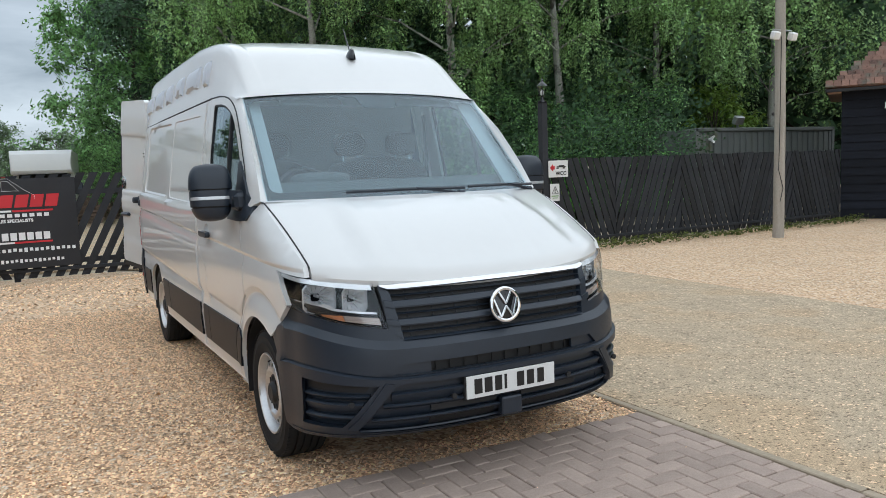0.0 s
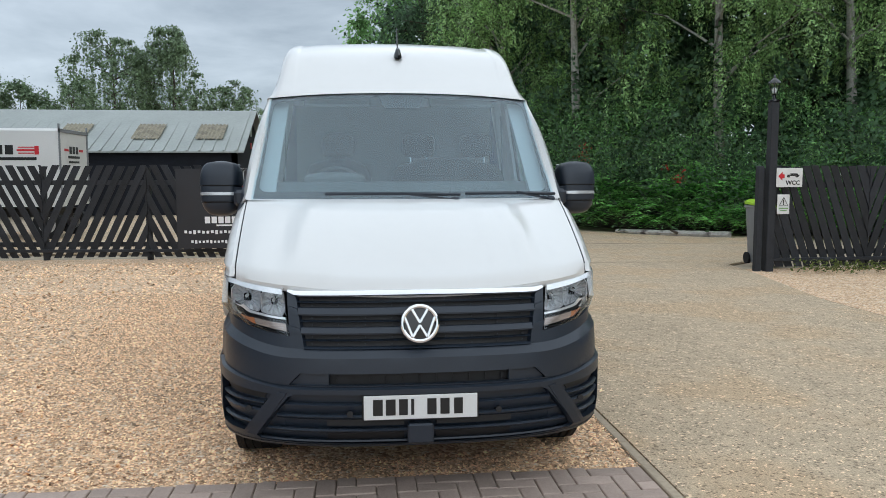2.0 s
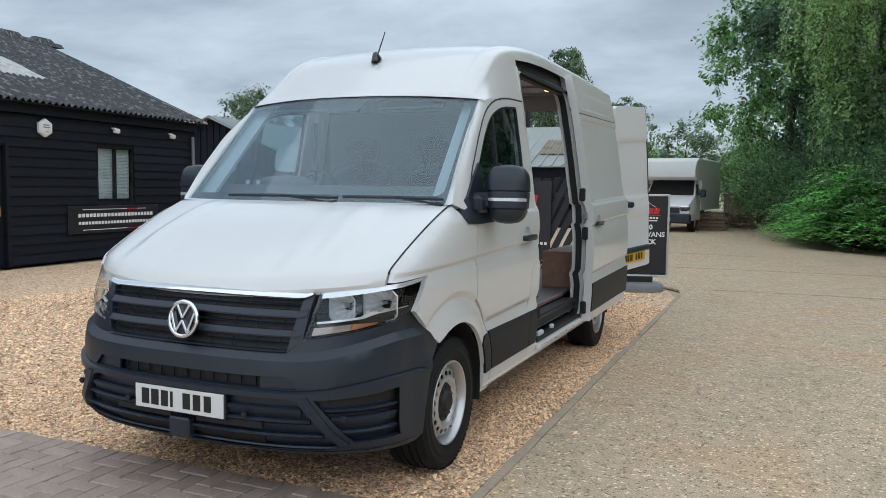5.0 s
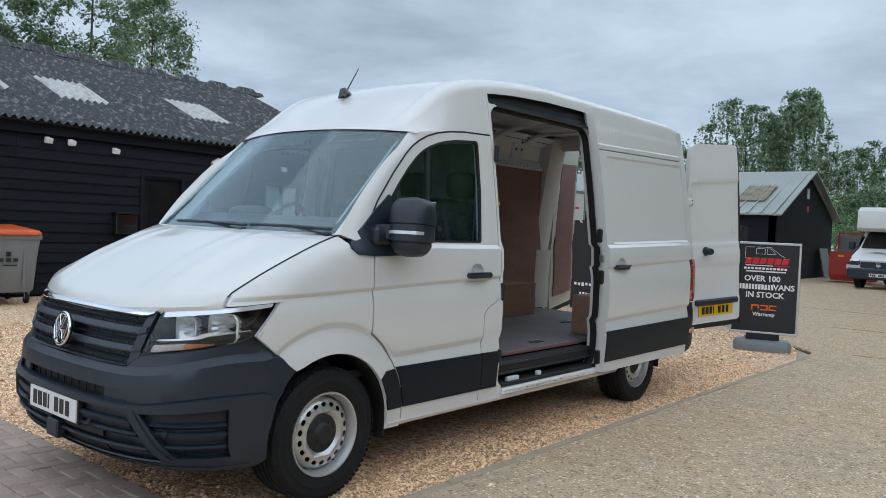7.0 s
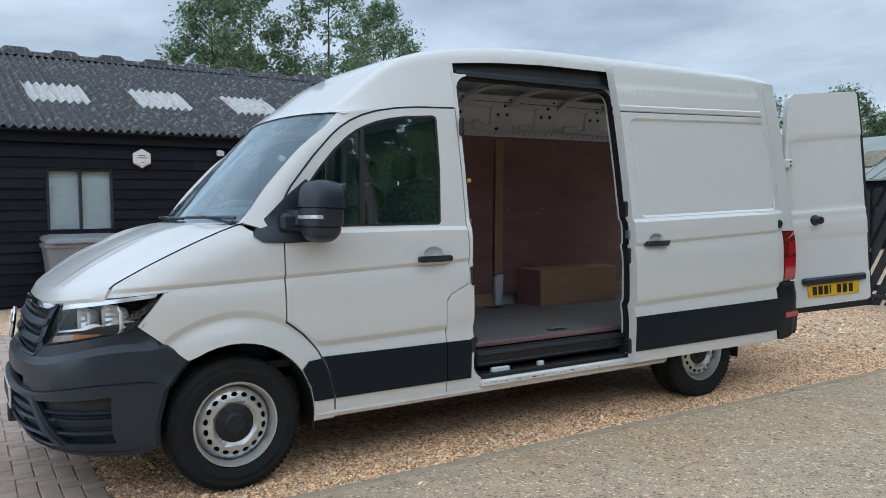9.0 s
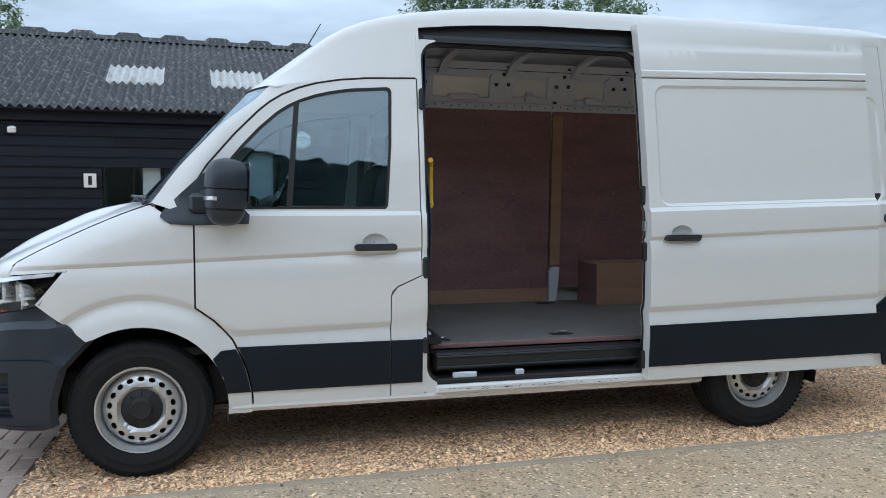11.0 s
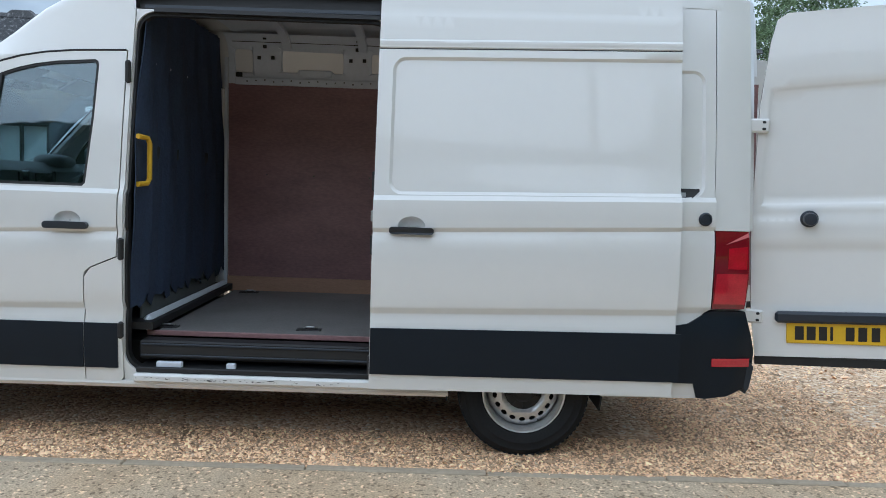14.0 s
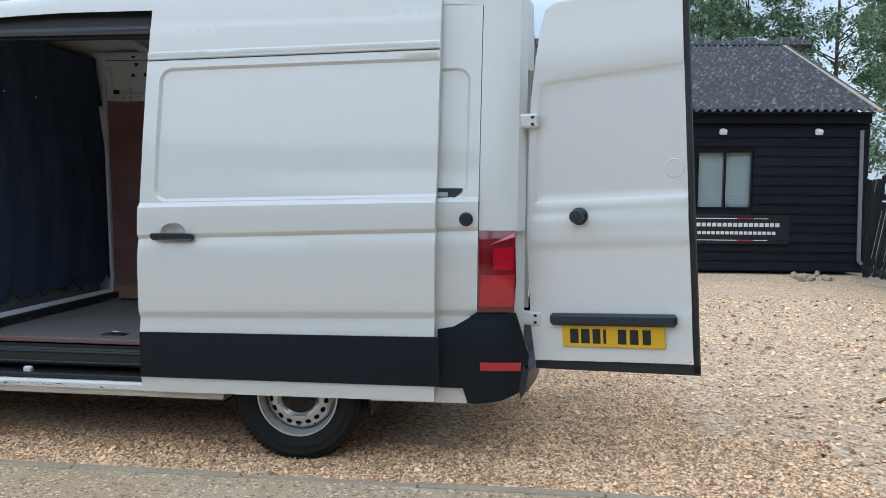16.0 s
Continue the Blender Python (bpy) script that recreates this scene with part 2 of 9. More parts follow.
def leaf_material(name, base, spread, light):
    """Leaves: two-sided, slightly see-through, varied leaf by leaf."""
    m = material(name, base, 0.5, spread=spread, scale=0.5, fine=4, island=spread * 1.4, spec=0.35)
    n, l = m.node_tree.nodes, m.node_tree.links
    b, o = n["Principled BSDF"], n["Material Output"]
    t = n.new("ShaderNodeBsdfTranslucent")
    mixs = n.new("ShaderNodeMixShader"); mixs.inputs[0].default_value = 0.36
    src = b.inputs["Base Color"].links[0].from_socket
    hs = n.new("ShaderNodeHueSaturation"); hs.inputs["Hue"].default_value = 0.485; hs.inputs["Value"].default_value = light
    l.new(src, hs.inputs["Color"]); l.new(hs.outputs[0], t.inputs["Color"])
    l.new(b.outputs[0], mixs.inputs[1]); l.new(t.outputs[0], mixs.inputs[2]); l.new(mixs.outputs[0], o.inputs["Surface"])
    return m


LEAF_BIRCH = leaf_material("birch_leaves", (0.265, 0.41, 0.165), 0.45, 1.4)
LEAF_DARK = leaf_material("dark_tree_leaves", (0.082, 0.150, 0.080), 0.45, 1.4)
LEAF_SHRUB = leaf_material("shrub_leaves", (0.185, 0.345, 0.125), 0.4, 1.5)
LEAF_FERN = leaf_material("bracken_fronds", (0.235, 0.480, 0.150), 0.45, 1.5)
LEAF_FAR = leaf_material("far_tree_leaves", (0.135, 0.195, 0.105), 0.30, 1.4)
LEAF_BUSH = leaf_material("laurel_leaves", (0.15, 0.24, 0.045), 0.35, 1.5)
BERRY = material("red_berries", (0.35, 0.02, 0.012), 0.4, spread=0.2)
GRASS = leaf_material("weed_blades", (0.095, 0.13, 0.035), 0.4, 1.5)


def gravel_material(name):
    """Golden crushed flint: stones told apart by cells, with relief."""
    m = material(name, (0.34, 0.235, 0.135), 0.8, spread=0.12, scale=0.7, fine=9)
    n, l = m.node_tree.nodes, m.node_tree.links
    b = n["Principled BSDF"]
    t = n.new("ShaderNodeTexCoord")
    w = n.new("ShaderNodeTexNoise"); w.inputs["Scale"].default_value = 30
    l.new(t.outputs["Object"], w.inputs["Vector"])
    va = n.new("ShaderNodeVectorMath"); va.operation = "MULTIPLY_ADD"
    va.inputs[1].default_value = (0.012, 0.012, 0.012)
    l.new(w.outputs["Color"], va.inputs[0]); l.new(t.outputs["Object"], va.inputs[2])
    v = n.new("ShaderNodeTexVoronoi"); v.inputs["Scale"].default_value = 48
    l.new(va.outputs[0], v.inputs["Vector"])
    s = n.new("ShaderNodeSeparateColor"); l.new(v.outputs["Color"], s.inputs[0])
    r = n.new("ShaderNodeValToRGB")
    e = r.color_ramp.elements
    e[0].position, e[0].color = 0.0, (0.38, 0.22, 0.125, 1)
    e[1].position, e[1].color = 1.0, (0.84, 0.74, 0.60, 1)
    for p, c in ((0.3, (0.62, 0.40, 0.235, 1)), (0.6, (0.76, 0.535, 0.33, 1)), (0.85, (0.84, 0.64, 0.43, 1))):
        x = e.new(p); x.color = c
    l.new(s.outputs[0], r.inputs[0])
    old = b.inputs["Base Color"].links[0].from_node
    l.new(r.outputs[0], old.inputs["A"])
    bp = n.new("ShaderNodeBump"); bp.inputs["Strength"].default_value = 0.9; bp.inputs["Distance"].default_value = 0.012; bp.invert = True
    l.new(v.outputs["Distance"], bp.inputs["Height"]); l.new(bp.outputs[0], b.inputs["Normal"])
    return m


def concrete_material(name):
    """Old brushed concrete: worn aggregate, broom lines across the drive, damp stains."""
    m = material(name, (0.530, 0.412, 0.280), 0.9, spread=0.26, scale=0.9, fine=9, second=(0.490, 0.358, 0.226), second_at=0.54)
    n, l = m.node_tree.nodes, m.node_tree.links
    b = n["Principled BSDF"]
    t = n.new("ShaderNodeTexCoord")
    v = n.new("ShaderNodeTexVoronoi"); v.inputs["Scale"].default_value = 66
    l.new(t.outputs["Object"], v.inputs["Vector"])
    s = n.new("ShaderNodeSeparateColor"); l.new(v.outputs["Color"], s.inputs[0])
    gr_ = n.new("ShaderNodeTexNoise"); gr_.inputs["Scale"].default_value = 95; gr_.inputs["Detail"].default_value = 5; gr_.inputs["Roughness"].default_value = 0.75
    l.new(t.outputs["Object"], gr_.inputs["Vector"])
    mr = n.new("ShaderNodeMapRange")
    mr.inputs["From Min"].default_value, mr.inputs["From Max"].default_value = 0.33, 0.67
    mr.inputs["To Min"].default_value, mr.inputs["To Max"].default_value = 0.45, 1.55
    l.new(gr_.outputs["Fac"], mr.inputs["Value"])
    sp = n.new("ShaderNodeMix"); sp.data_type = "RGBA"; sp.blend_type = "MULTIPLY"; sp.inputs["Factor"].default_value = 0.9
    src = b.inputs["Base Color"].links[0].from_socket
    l.new(src, sp.inputs["A"]); l.new(mr.outputs[0], sp.inputs["B"])
    # pale and dark chips of aggregate worn bare
    cr_ = n.new("ShaderNodeValToRGB"); cr_.color_ramp.interpolation = "CONSTANT"
    e = cr_.color_ramp.elements
    e[0].position, e[0].color = 0.0, (0.42, 0.40, 0.38, 1)
    e[1].position, e[1].color = 0.10, (1, 1, 1, 1)
    x = e.new(0.93); x.color = (1.75, 1.78, 1.80, 1)
    l.new(s.outputs[0], cr_.inputs[0])
    ch = n.new("ShaderNodeMix"); ch.data_type = "RGBA"; ch.blend_type = "MULTIPLY"; ch.inputs["Factor"].default_value = 0.8
    l.new(sp.outputs["Result"], ch.inputs["A"]); l.new(cr_.outputs[0], ch.inputs["B"]); l.new(ch.outputs["Result"], b.inputs["Base Color"])
    mp = n.new("ShaderNodeMapping"); mp.inputs["Scale"].default_value = (2.5, 26, 1)
    l.new(t.outputs["Object"], mp.inputs["Vector"])
    br = n.new("ShaderNodeTexNoise"); br.inputs["Scale"].default_value = 1.6; br.inputs["Detail"].default_value = 5
    l.new(mp.outputs[0], br.inputs["Vector"])
    ad = n.new("ShaderNodeMath"); ad.operation = "ADD"
    l.new(br.outputs["Fac"], ad.inputs[0]); l.new(s.outputs[1], ad.inputs[1])
    bp = n.new("ShaderNodeBump"); bp.inputs["Strength"].default_value = 0.8; bp.inputs["Distance"].default_value = 0.009
    l.new(ad.outputs[0], bp.inputs["Height"]); l.new(bp.outputs[0], b.inputs["Normal"])
    return m


GRAVEL = gravel_material("golden_gravel")
STONE = material("flint_chip", (0.83, 0.56, 0.335), 0.72, spread=0.16, scale=0.7, fine=6, island=0.62)
CONCRETE = concrete_material("brushed_concrete")
KERB = material("concrete_edging", (0.40, 0.325, 0.235), 0.9, spread=0.25, scale=3, fine=40, bump=0.3, bump_scale=120, bump_dist=0.004)
PAVER = material("brown_grey_paver", (0.42, 0.325, 0.27), 0.9, spread=0.2, scale=9, fine=140, obj=0.10, island=0.10, bump=0.4, bump_scale=150, bump_dist=0.004)
JOINT = material("sandy_joint", (0.27, 0.22, 0.165), 0.95, spread=0.3, fine=80)
EARTH = material("dry_yard_ground", (0.42, 0.345, 0.25), 0.95, spread=0.25, scale=0.3, fine=5, bump=0.3, bump_scale=40)


# ---- geometry helpers ----
class Geo:
    """Collects the faces of one mesh."""

    def __init__(self):
        self.v, self.f = [], []

    def add(self, verts, faces):
        k = len(self.v)
        self.v.extend(tuple(p) for p in verts)
        self.f.extend(tuple(i + k for i in q) for q in faces)
        return self

    def box(self, centre, size, bevel=0.0, m=None):
        cx, cy, cz = centre
        hx, hy, hz = (s / 2 for s in size)
        b = min(bevel, hx * 0.9, hy * 0.9, hz * 0.9)
        pts, faces = [], []
        if b <= 0:
            pts = [(x, y, z) for x in (-hx, hx) for y in (-hy, hy) for z in (-hz, hz)]
            faces = [(0, 1, 3, 2), (4, 6, 7, 5), (0, 4, 5, 1), (2, 3, 7, 6), (0, 2, 6, 4), (1, 5, 7, 3)]
        else:
            idx = {}
            for sx in (-1, 1):
                for sy in (-1, 1):
                    for sz in (-1, 1):
                        for a in range(3):
                            p = [sx * (hx - b), sy * (hy - b), sz * (hz - b)]
                            p[a] = (sx * hx, sy * hy, sz * hz)[a]
                            idx[sx, sy, sz, a] = len(pts)
                            pts.append(tuple(p))
            for a in range(3):
                o = [q for q in range(3) if q != a]
                for s in (-1, 1):
                    ring = []
                    for u, w in ((-1, -1), (1, -1), (1, 1), (-1, 1)):
                        k = [0, 0, 0]; k[a] = s; k[o[0]] = u; k[o[1]] = w
                        ring.append(idx[(*k, a)])
                    faces.append(tuple(ring))
                for u in (-1, 1):
                    for w in (-1, 1):
                        k1, k2 = [0, 0, 0], [0, 0, 0]
                        k1[a], k2[a] = -1, 1
                        k1[o[0]] = k2[o[0]] = u; k1[o[1]] = k2[o[1]] = w
                        faces.append((idx[(*k1, o[0])], idx[(*k2, o[0])], idx[(*k2, o[1])], idx[(*k1, o[1])]))
            for sx in (-1, 1):
                for sy in (-1, 1):
                    for sz in (-1, 1):
                        faces.append(tuple(idx[sx, sy, sz, a] for a in range(3)))
        if m is not None:
            pts = [tuple(m @ Vector(p)) for p in pts]
        return self.add([(x + cx, y + cy, z + cz) for x, y, z in pts], faces)

    def beam(self, p, q, width, depth, up=(0, 0, 1), bevel=0.0):
        """A bar from p to q."""
        p, q = Vector(p), Vector(q)
        d = q - p
        z = d.normalized()
        x = Vector(up).cross(z)
        if x.length < 1e-4:
            x = Vector((1, 0, 0))
        x.normalize()
        y = z.cross(x)
        r = Matrix((x, y, z)).transposed()
        return self.box((p + q) / 2, (width, depth, d.length), bevel, r)

    def loft(self, rings, closed=True, caps=True):
        n = len(rings[0])
        verts = [p for r in rings for p in r]
        faces = []
        for i in range(len(rings) - 1):
            for j in range(n if closed else n - 1):
                k = (j + 1) % n
                faces.append((i * n + j, i * n + k, (i + 1) * n + k, (i + 1) * n + j))
        if caps and closed:
            faces.append(tuple(range(n - 1, -1, -1)))
            faces.append(tuple((len(rings) - 1) * n + j for j in range(n)))
        return self.add(verts, faces)

    def tube(self, pts, r, n=8):
        pts = [Vector(p) for p in pts]
        rr = r if isinstance(r, (list, tuple)) else [r] * len(pts)
        rings = []
        x = None
        for i, p in enumerate(pts):
            d = (pts[min(i + 1, len(pts) - 1)] - pts[max(i - 1, 0)]).normalized()
            if x is None:
                x = d.orthogonal().normalized()
            x = (x - d * x.dot(d))
            x = x.normalized() if x.length > 1e-6 else d.orthogonal().normalized()
            y = d.cross(x)
            rings.append([p + rr[i] * (math.cos(a) * x + math.sin(a) * y) for a in (2 * math.pi * k / n for k in range(n))])
        return self.loft(rings)

    def lathe(self, prof, n=32, m=None, closed=False):
        """Profile of (radius, height) turned about z, then moved by m."""
        rings = [[Vector((r * math.cos(a), r * math.sin(a), h)) for a in (2 * math.pi * k / n for k in range(n))] for r, h in prof]
        if m is not None:
            rings = [[m @ p for p in r] for r in rings]
        if closed:
            rings.append(rings[0])
        return self.loft(rings, caps=not closed)

    def sheet(self, rows):
        """A grid of points, rows of equal length."""
        n = len(rows[0])
        return self.add([p for r in rows for p in r],
                        [(i * n + j, i * n + j + 1, (i + 1) * n + j + 1, (i + 1) * n + j) for i in range(len(rows) - 1) for j in range(n - 1)])

    def shell(self, rows, fn_back):
        """A grid with a back side and closed edges. fn_back gives the point behind each point."""
        n, m = len(rows[0]), len(rows)
        front = [p for r in rows for p in r]
        back = [fn_back(Vector(p)) for p in front]
        k = n * m
        faces = []
        for i in range(m - 1):
            for j in range(n - 1):
                a, b, c, d = i * n + j, i * n + j + 1, (i + 1) * n + j + 1, (i + 1) * n + j
                faces += [(a, b, c, d), (k + d, k + c, k + b, k + a)]
        rim = [j for j in range(n)] + [i * n + n - 1 for i in range(1, m)] + [(m - 1) * n + j for j in range(n - 2, -1, -1)] + [i * n for i in range(m - 2, 0, -1)]
        for a, b in zip(rim, rim[1:] + rim[:1]):
            faces.append((b, a, k + a, k + b))
        return self.add(front + back, faces)


def put(name, geo, mat, parent=None, label="", category="", kind="", group="", smooth=35, at=None, fix=False):
    """Link a Geo as one mesh object; under a parent it is a part."""
    me = bpy.data.meshes.new(name)
    me.from_pydata([tuple(p) for p in geo.v], [], geo.f)
    if fix:
        bm = bmesh.new(); bm.from_mesh(me)
        bmesh.ops.recalc_face_normals(bm, faces=bm.faces)
        bm.to_mesh(me); bm.free()
    me.materials.append(mat)
    if smooth:
        me.polygons.foreach_set("use_smooth", [True] * len(me.polygons))
        me.set_sharp_from_angle(angle=radians(smooth))
    me.update()
    ob = new(name, me)
    if at is not None:
        ob.matrix_world = at
    if parent is not None:
        ob.parent = parent
    return tagged(ob, label, category, group, kind)


def thing(name, label, category, at=None, group="", kind=""):
    ob = new(name)
    ob.empty_display_size = 0.2
    if at is not None:
        ob.matrix_world = at
    return tagged(ob, label, category, group, kind)


def piece(name, mesh, parent, m):
    ob = new(name, mesh)
    ob.parent = parent
    ob.matrix_basis = m
    return ob


def mesh_of(name, geo, mat, smooth=0):
    me = bpy.data.meshes.new(name)
    me.from_pydata([tuple(p) for p in geo.v], [], geo.f)
    me.materials.append(mat)
    if smooth:
        me.polygons.foreach_set("use_smooth", [True] * len(me.polygons))
        me.set_sharp_from_angle(angle=radians(smooth))
    me.update()
    return me


def inside(p, poly):
    x, y = p
    c = False
    for (x1, y1), (x2, y2) in zip(poly, poly[1:] + poly[:1]):
        if (y1 > y) != (y2 > y) and x < (x2 - x1) * (y - y1) / (y2 - y1) + x1:
            c = not c
    return c


def dense(poly, step):
    out = []
    for (x1, y1), (x2, y2) in zip(poly, poly[1:] + poly[:1]):
        n = max(1, int(math.hypot(x2 - x1, y2 - y1) / step))
        out += [(x1 + (x2 - x1) * k / n, y1 + (y2 - y1) * k / n) for k in range(n)]
    return out


def curved_panel(geo, outline, fn, back, step=0.05, holes=(), loops=(), lines=()):
    """A panel over a 2D outline, laid on the surface fn(a, b), with its back at back(point) and closed edges."""
    from mathutils.geometry import delaunay_2d_cdt
    rings = [dense(list(outline), step)] + [dense(list(h), step) for h in holes]
    pts, edges = [], []
    for r in rings:
        k = len(pts)
        pts += r
        edges += [(k + i, k + (i + 1) % len(r)) for i in range(len(r))]
    for lp_ in loops:
        r = dense(list(lp_), step)
        k = len(pts)
        pts += r
        edges += [(k + i, k + (i + 1) % len(r)) for i in range(len(r))]
    for ln in lines:
        (xa, ya), (xb, yb) = ln
        m = max(1, int((xb - xa) / step))
        k = len(pts)
        pts += [(xa + (xb - xa) * i / m, ya + (yb - ya) * i / m) for i in range(m + 1)]
        edges += [(k + i, k + i + 1) for i in range(m)]
    marks = [q for q in pts]
    xs, ys = [p[0] for p in rings[0]], [p[1] for p in rings[0]]
    for i in range(int((max(xs) - min(xs)) / step) + 1):
        for j in range(int((max(ys) - min(ys)) / step) + 1):
            p = (min(xs) + (i + 0.5) * step, min(ys) + (j + 0.5) * step)
            if inside(p, rings[0]) and not any(inside(p, h) for h in rings[1:]):
                if min(math.hypot(p[0] - q[0], p[1] - q[1]) for q in marks) > step * 0.4:
                    pts.append(p)
    vs, es, fs, *_ = delaunay_2d_cdt([Vector(p) for p in pts], edges, [], 0, 1e-5)
    keep = []
    for f in fs:
        c = sum((vs[i] for i in f), Vector((0, 0))) / len(f)
        if inside(c, rings[0]) and not any(inside(c, h) for h in rings[1:]):
            keep.append(tuple(f))
    used = {i: k for k, i in enumerate(sorted({i for f in keep for i in f}))}
    keep = [tuple(used[i] for i in f) for f in keep]
    front = [Vector(fn(vs[i][0], vs[i][1])) for i in used]
    behind = [Vector(back(p)) for p in front]
    n = len(front)
    faces = keep + [tuple(i + n for i in reversed(f)) for f in keep]
    count = {}
    for f in keep:
        for a, b in zip(f, f[1:] + f[:1]):
            count[frozenset((a, b))] = None if frozenset((a, b)) in count else (a, b)
    for e in count.values():
        if e:
            a, b = e
            faces.append((b, a, a + n, b + n))
    return geo.add(front + behind, faces)


def words(text, size, mat, parent, m, name="lettering", align="CENTER", bold=0.0):
    """Raised lettering in the built-in font, as a mesh in the xy plane of m."""
    cu = bpy.data.curves.new(name, "FONT")
    cu.body, cu.size, cu.extrude, cu.align_x, cu.align_y, cu.resolution_u = text, size, 0.0015, align, "CENTER", 2
    cu.offset = bold
    tmp = new("text_tmp", cu)
    bpy.context.view_layer.update()
    me = bpy.data.meshes.new_from_object(tmp.evaluated_get(bpy.context.evaluated_depsgraph_get()))
    bpy.data.objects.remove(tmp)
    bpy.data.curves.remove(cu)
    me.materials.clear()
    me.materials.append(mat)
    ob = new(name, me)
    ob.parent = parent
    ob.matrix_basis = m
    return ob


def bars(parent, mat, m, spec, name="printed_bar", thick=0.003):
    """Flat printed bars: (x, y, width, height) in the plane of m."""
    ob = None
    if len(spec) <= 12:
        for x, y, w, h in spec:
            ob = put(name, Geo().box((0, 0, 0), (w, h, thick)), mat, parent, smooth=0)
            ob.matrix_basis = m @ Matrix.Translation((x, y, thick / 2))
        return ob
    g = Geo()
    for x, y, w, h in spec:
        g.box((x, y, thick / 2), (w, h, thick))
    ob = put(name, g, mat, parent, smooth=0, kind="stuff")
    ob.matrix_basis = m
    return ob


def lerp(v, xs, ys):
    return float(np.interp(v, xs, ys))


# ---- ground ----
def flat(name, outline, z, thick, mat, label, cat, step=None):
    g = Geo()
    n = len(outline)
    g.add([(x, y, z) for x, y in outline] + [(x, y, z - thick) for x, y in outline],
          [tuple(range(n)), tuple(range(2 * n - 1, n - 1, -1))] + [(i, i + n, (i + 1) % n + n, (i + 1) % n) for i in range(n)])
    return put(name, g, mat, None, label, cat, "structure", smooth=0, fix=True)


g = Geo()
rows = []
for i in range(41):
    rows.append([((j - 20) * 40.0, (i - 20) * 40.0, -0.045) for j in range(41)])
g.sheet(rows)
put("ground", g, EARTH, None, "dry sandy earth round the yard", "ground", "structure", smooth=0)

flat("gravel_bed", [(-9.6, 0.42), (1.2, 0.42), (1.2, 8.5), (1.0, 9.3), (0.2, 10.2), (-0.8, 11.4), (-9.6, 11.4)], -0.012, 0.02, GRAVEL,
     "golden flint gravel raked over the yard", "gravel")
flat("gravel_verge", [(5.4, -14), (24, -14), (24, 8.6), (6.0, 8.6), (5.85, 8.0), (5.45, 5.6)], -0.010, 0.02, GRAVEL,
     "thin golden gravel beside the concrete drive", "gravel")
flat("gravel_forecourt", [(-9.6, -14), (1.2, -14), (1.2, -3.4), (-6.2, -3.4), (-6.2, 0.42), (-9.6, 0.42)], -0.014, 0.02, GRAVEL,
     "golden flint gravel before the brick paving", "gravel")
flat("concrete_drive", [(1.275, -14), (5.4, -14), (5.4, 5.5), (5.85, 8.0), (6.0, 9.2), (9.0, 11.5), (9.3, 14.6), (6.5, 16.5), (3.3, 20.0), (2.4, 25.6),
                        (1.6, 38), (-9.5, 38), (-9.5, 12.6), (-1.0, 12.2), (0.4, 10.4), (1.15, 9.4), (1.275, 8.6)], 0.0, 0.03, CONCRETE,
     "worn brushed concrete drive with sandy stains", "drive")
flat("paving_bed", [(-6.2, -3.4), (1.2, -3.4), (1.2, 0.42), (-6.2, 0.42)], -0.012, 0.02, JOINT, "sand bed between the brick pavers", "paving")

# narrow concrete edging along the drive, in lengths of 0.9 m
kerb = thing("kerb", "thin concrete edging between gravel and drive", "kerb", kind="structure")
kmesh = mesh_of("edging", Geo().box((0, 0, 0), (0.058, 0.908, 0.10), 0.006), KERB)
for i in range(25):
    piece("edging", kmesh, kerb, pose(1.237, -13.4 + 0.914 * i, -0.047 + random.uniform(-0.004, 0.004), 0, 0, random.uniform(-0.3, 0.3)))

# cracks and a joint in the concrete: thin dark sunken strips
g = Geo()
for pts in ([(5.3, 9.6), (3.4, 9.75), (1.6, 9.6)], [(9.0, 12.9), (5.0, 13.3), (0.5, 13.0)], [(2.2, 16.5), (-3, 17.0)]):
    for (x1, y1), (x2, y2) in zip(pts, pts[1:]):
        n = 14
        for k in range(n):
            a, b = k / n, (k + 1) / n
            w = 0.004 + 0.004 * random.random()
            j = [random.uniform(-0.02, 0.02) for _ in range(2)]
            g.box((x1 + (x2 - x1) * (a + b) / 2, y1 + (y2 - y1) * (a + b) / 2 + j[0] * 0.6, 0.0015), (abs(x2 - x1) / n * 1.05, w, 0.005))
put("drive_crack", g, JOINT, None, "dirt-filled joints and cracks across the concrete", "crack", "structure", smooth=0)


# ---- fences of slanted pales ----
def clip_poly(poly, a, b, c):
    """Keep the part of poly where a*x + b*y <= c."""
    out = []
    for p, q in zip(poly, poly[1:] + poly[:1]):
        dp, dq = a * p[0] + b * p[1] - c, a * q[0] + b * q[1] - c
        if dp <= 0:
            out.append(p)
        if dp * dq < 0:
            t = dp / (dp - dq)
            out.append((p[0] + (q[0] - p[0]) * t, p[1] + (q[1] - p[1]) * t))
    return out


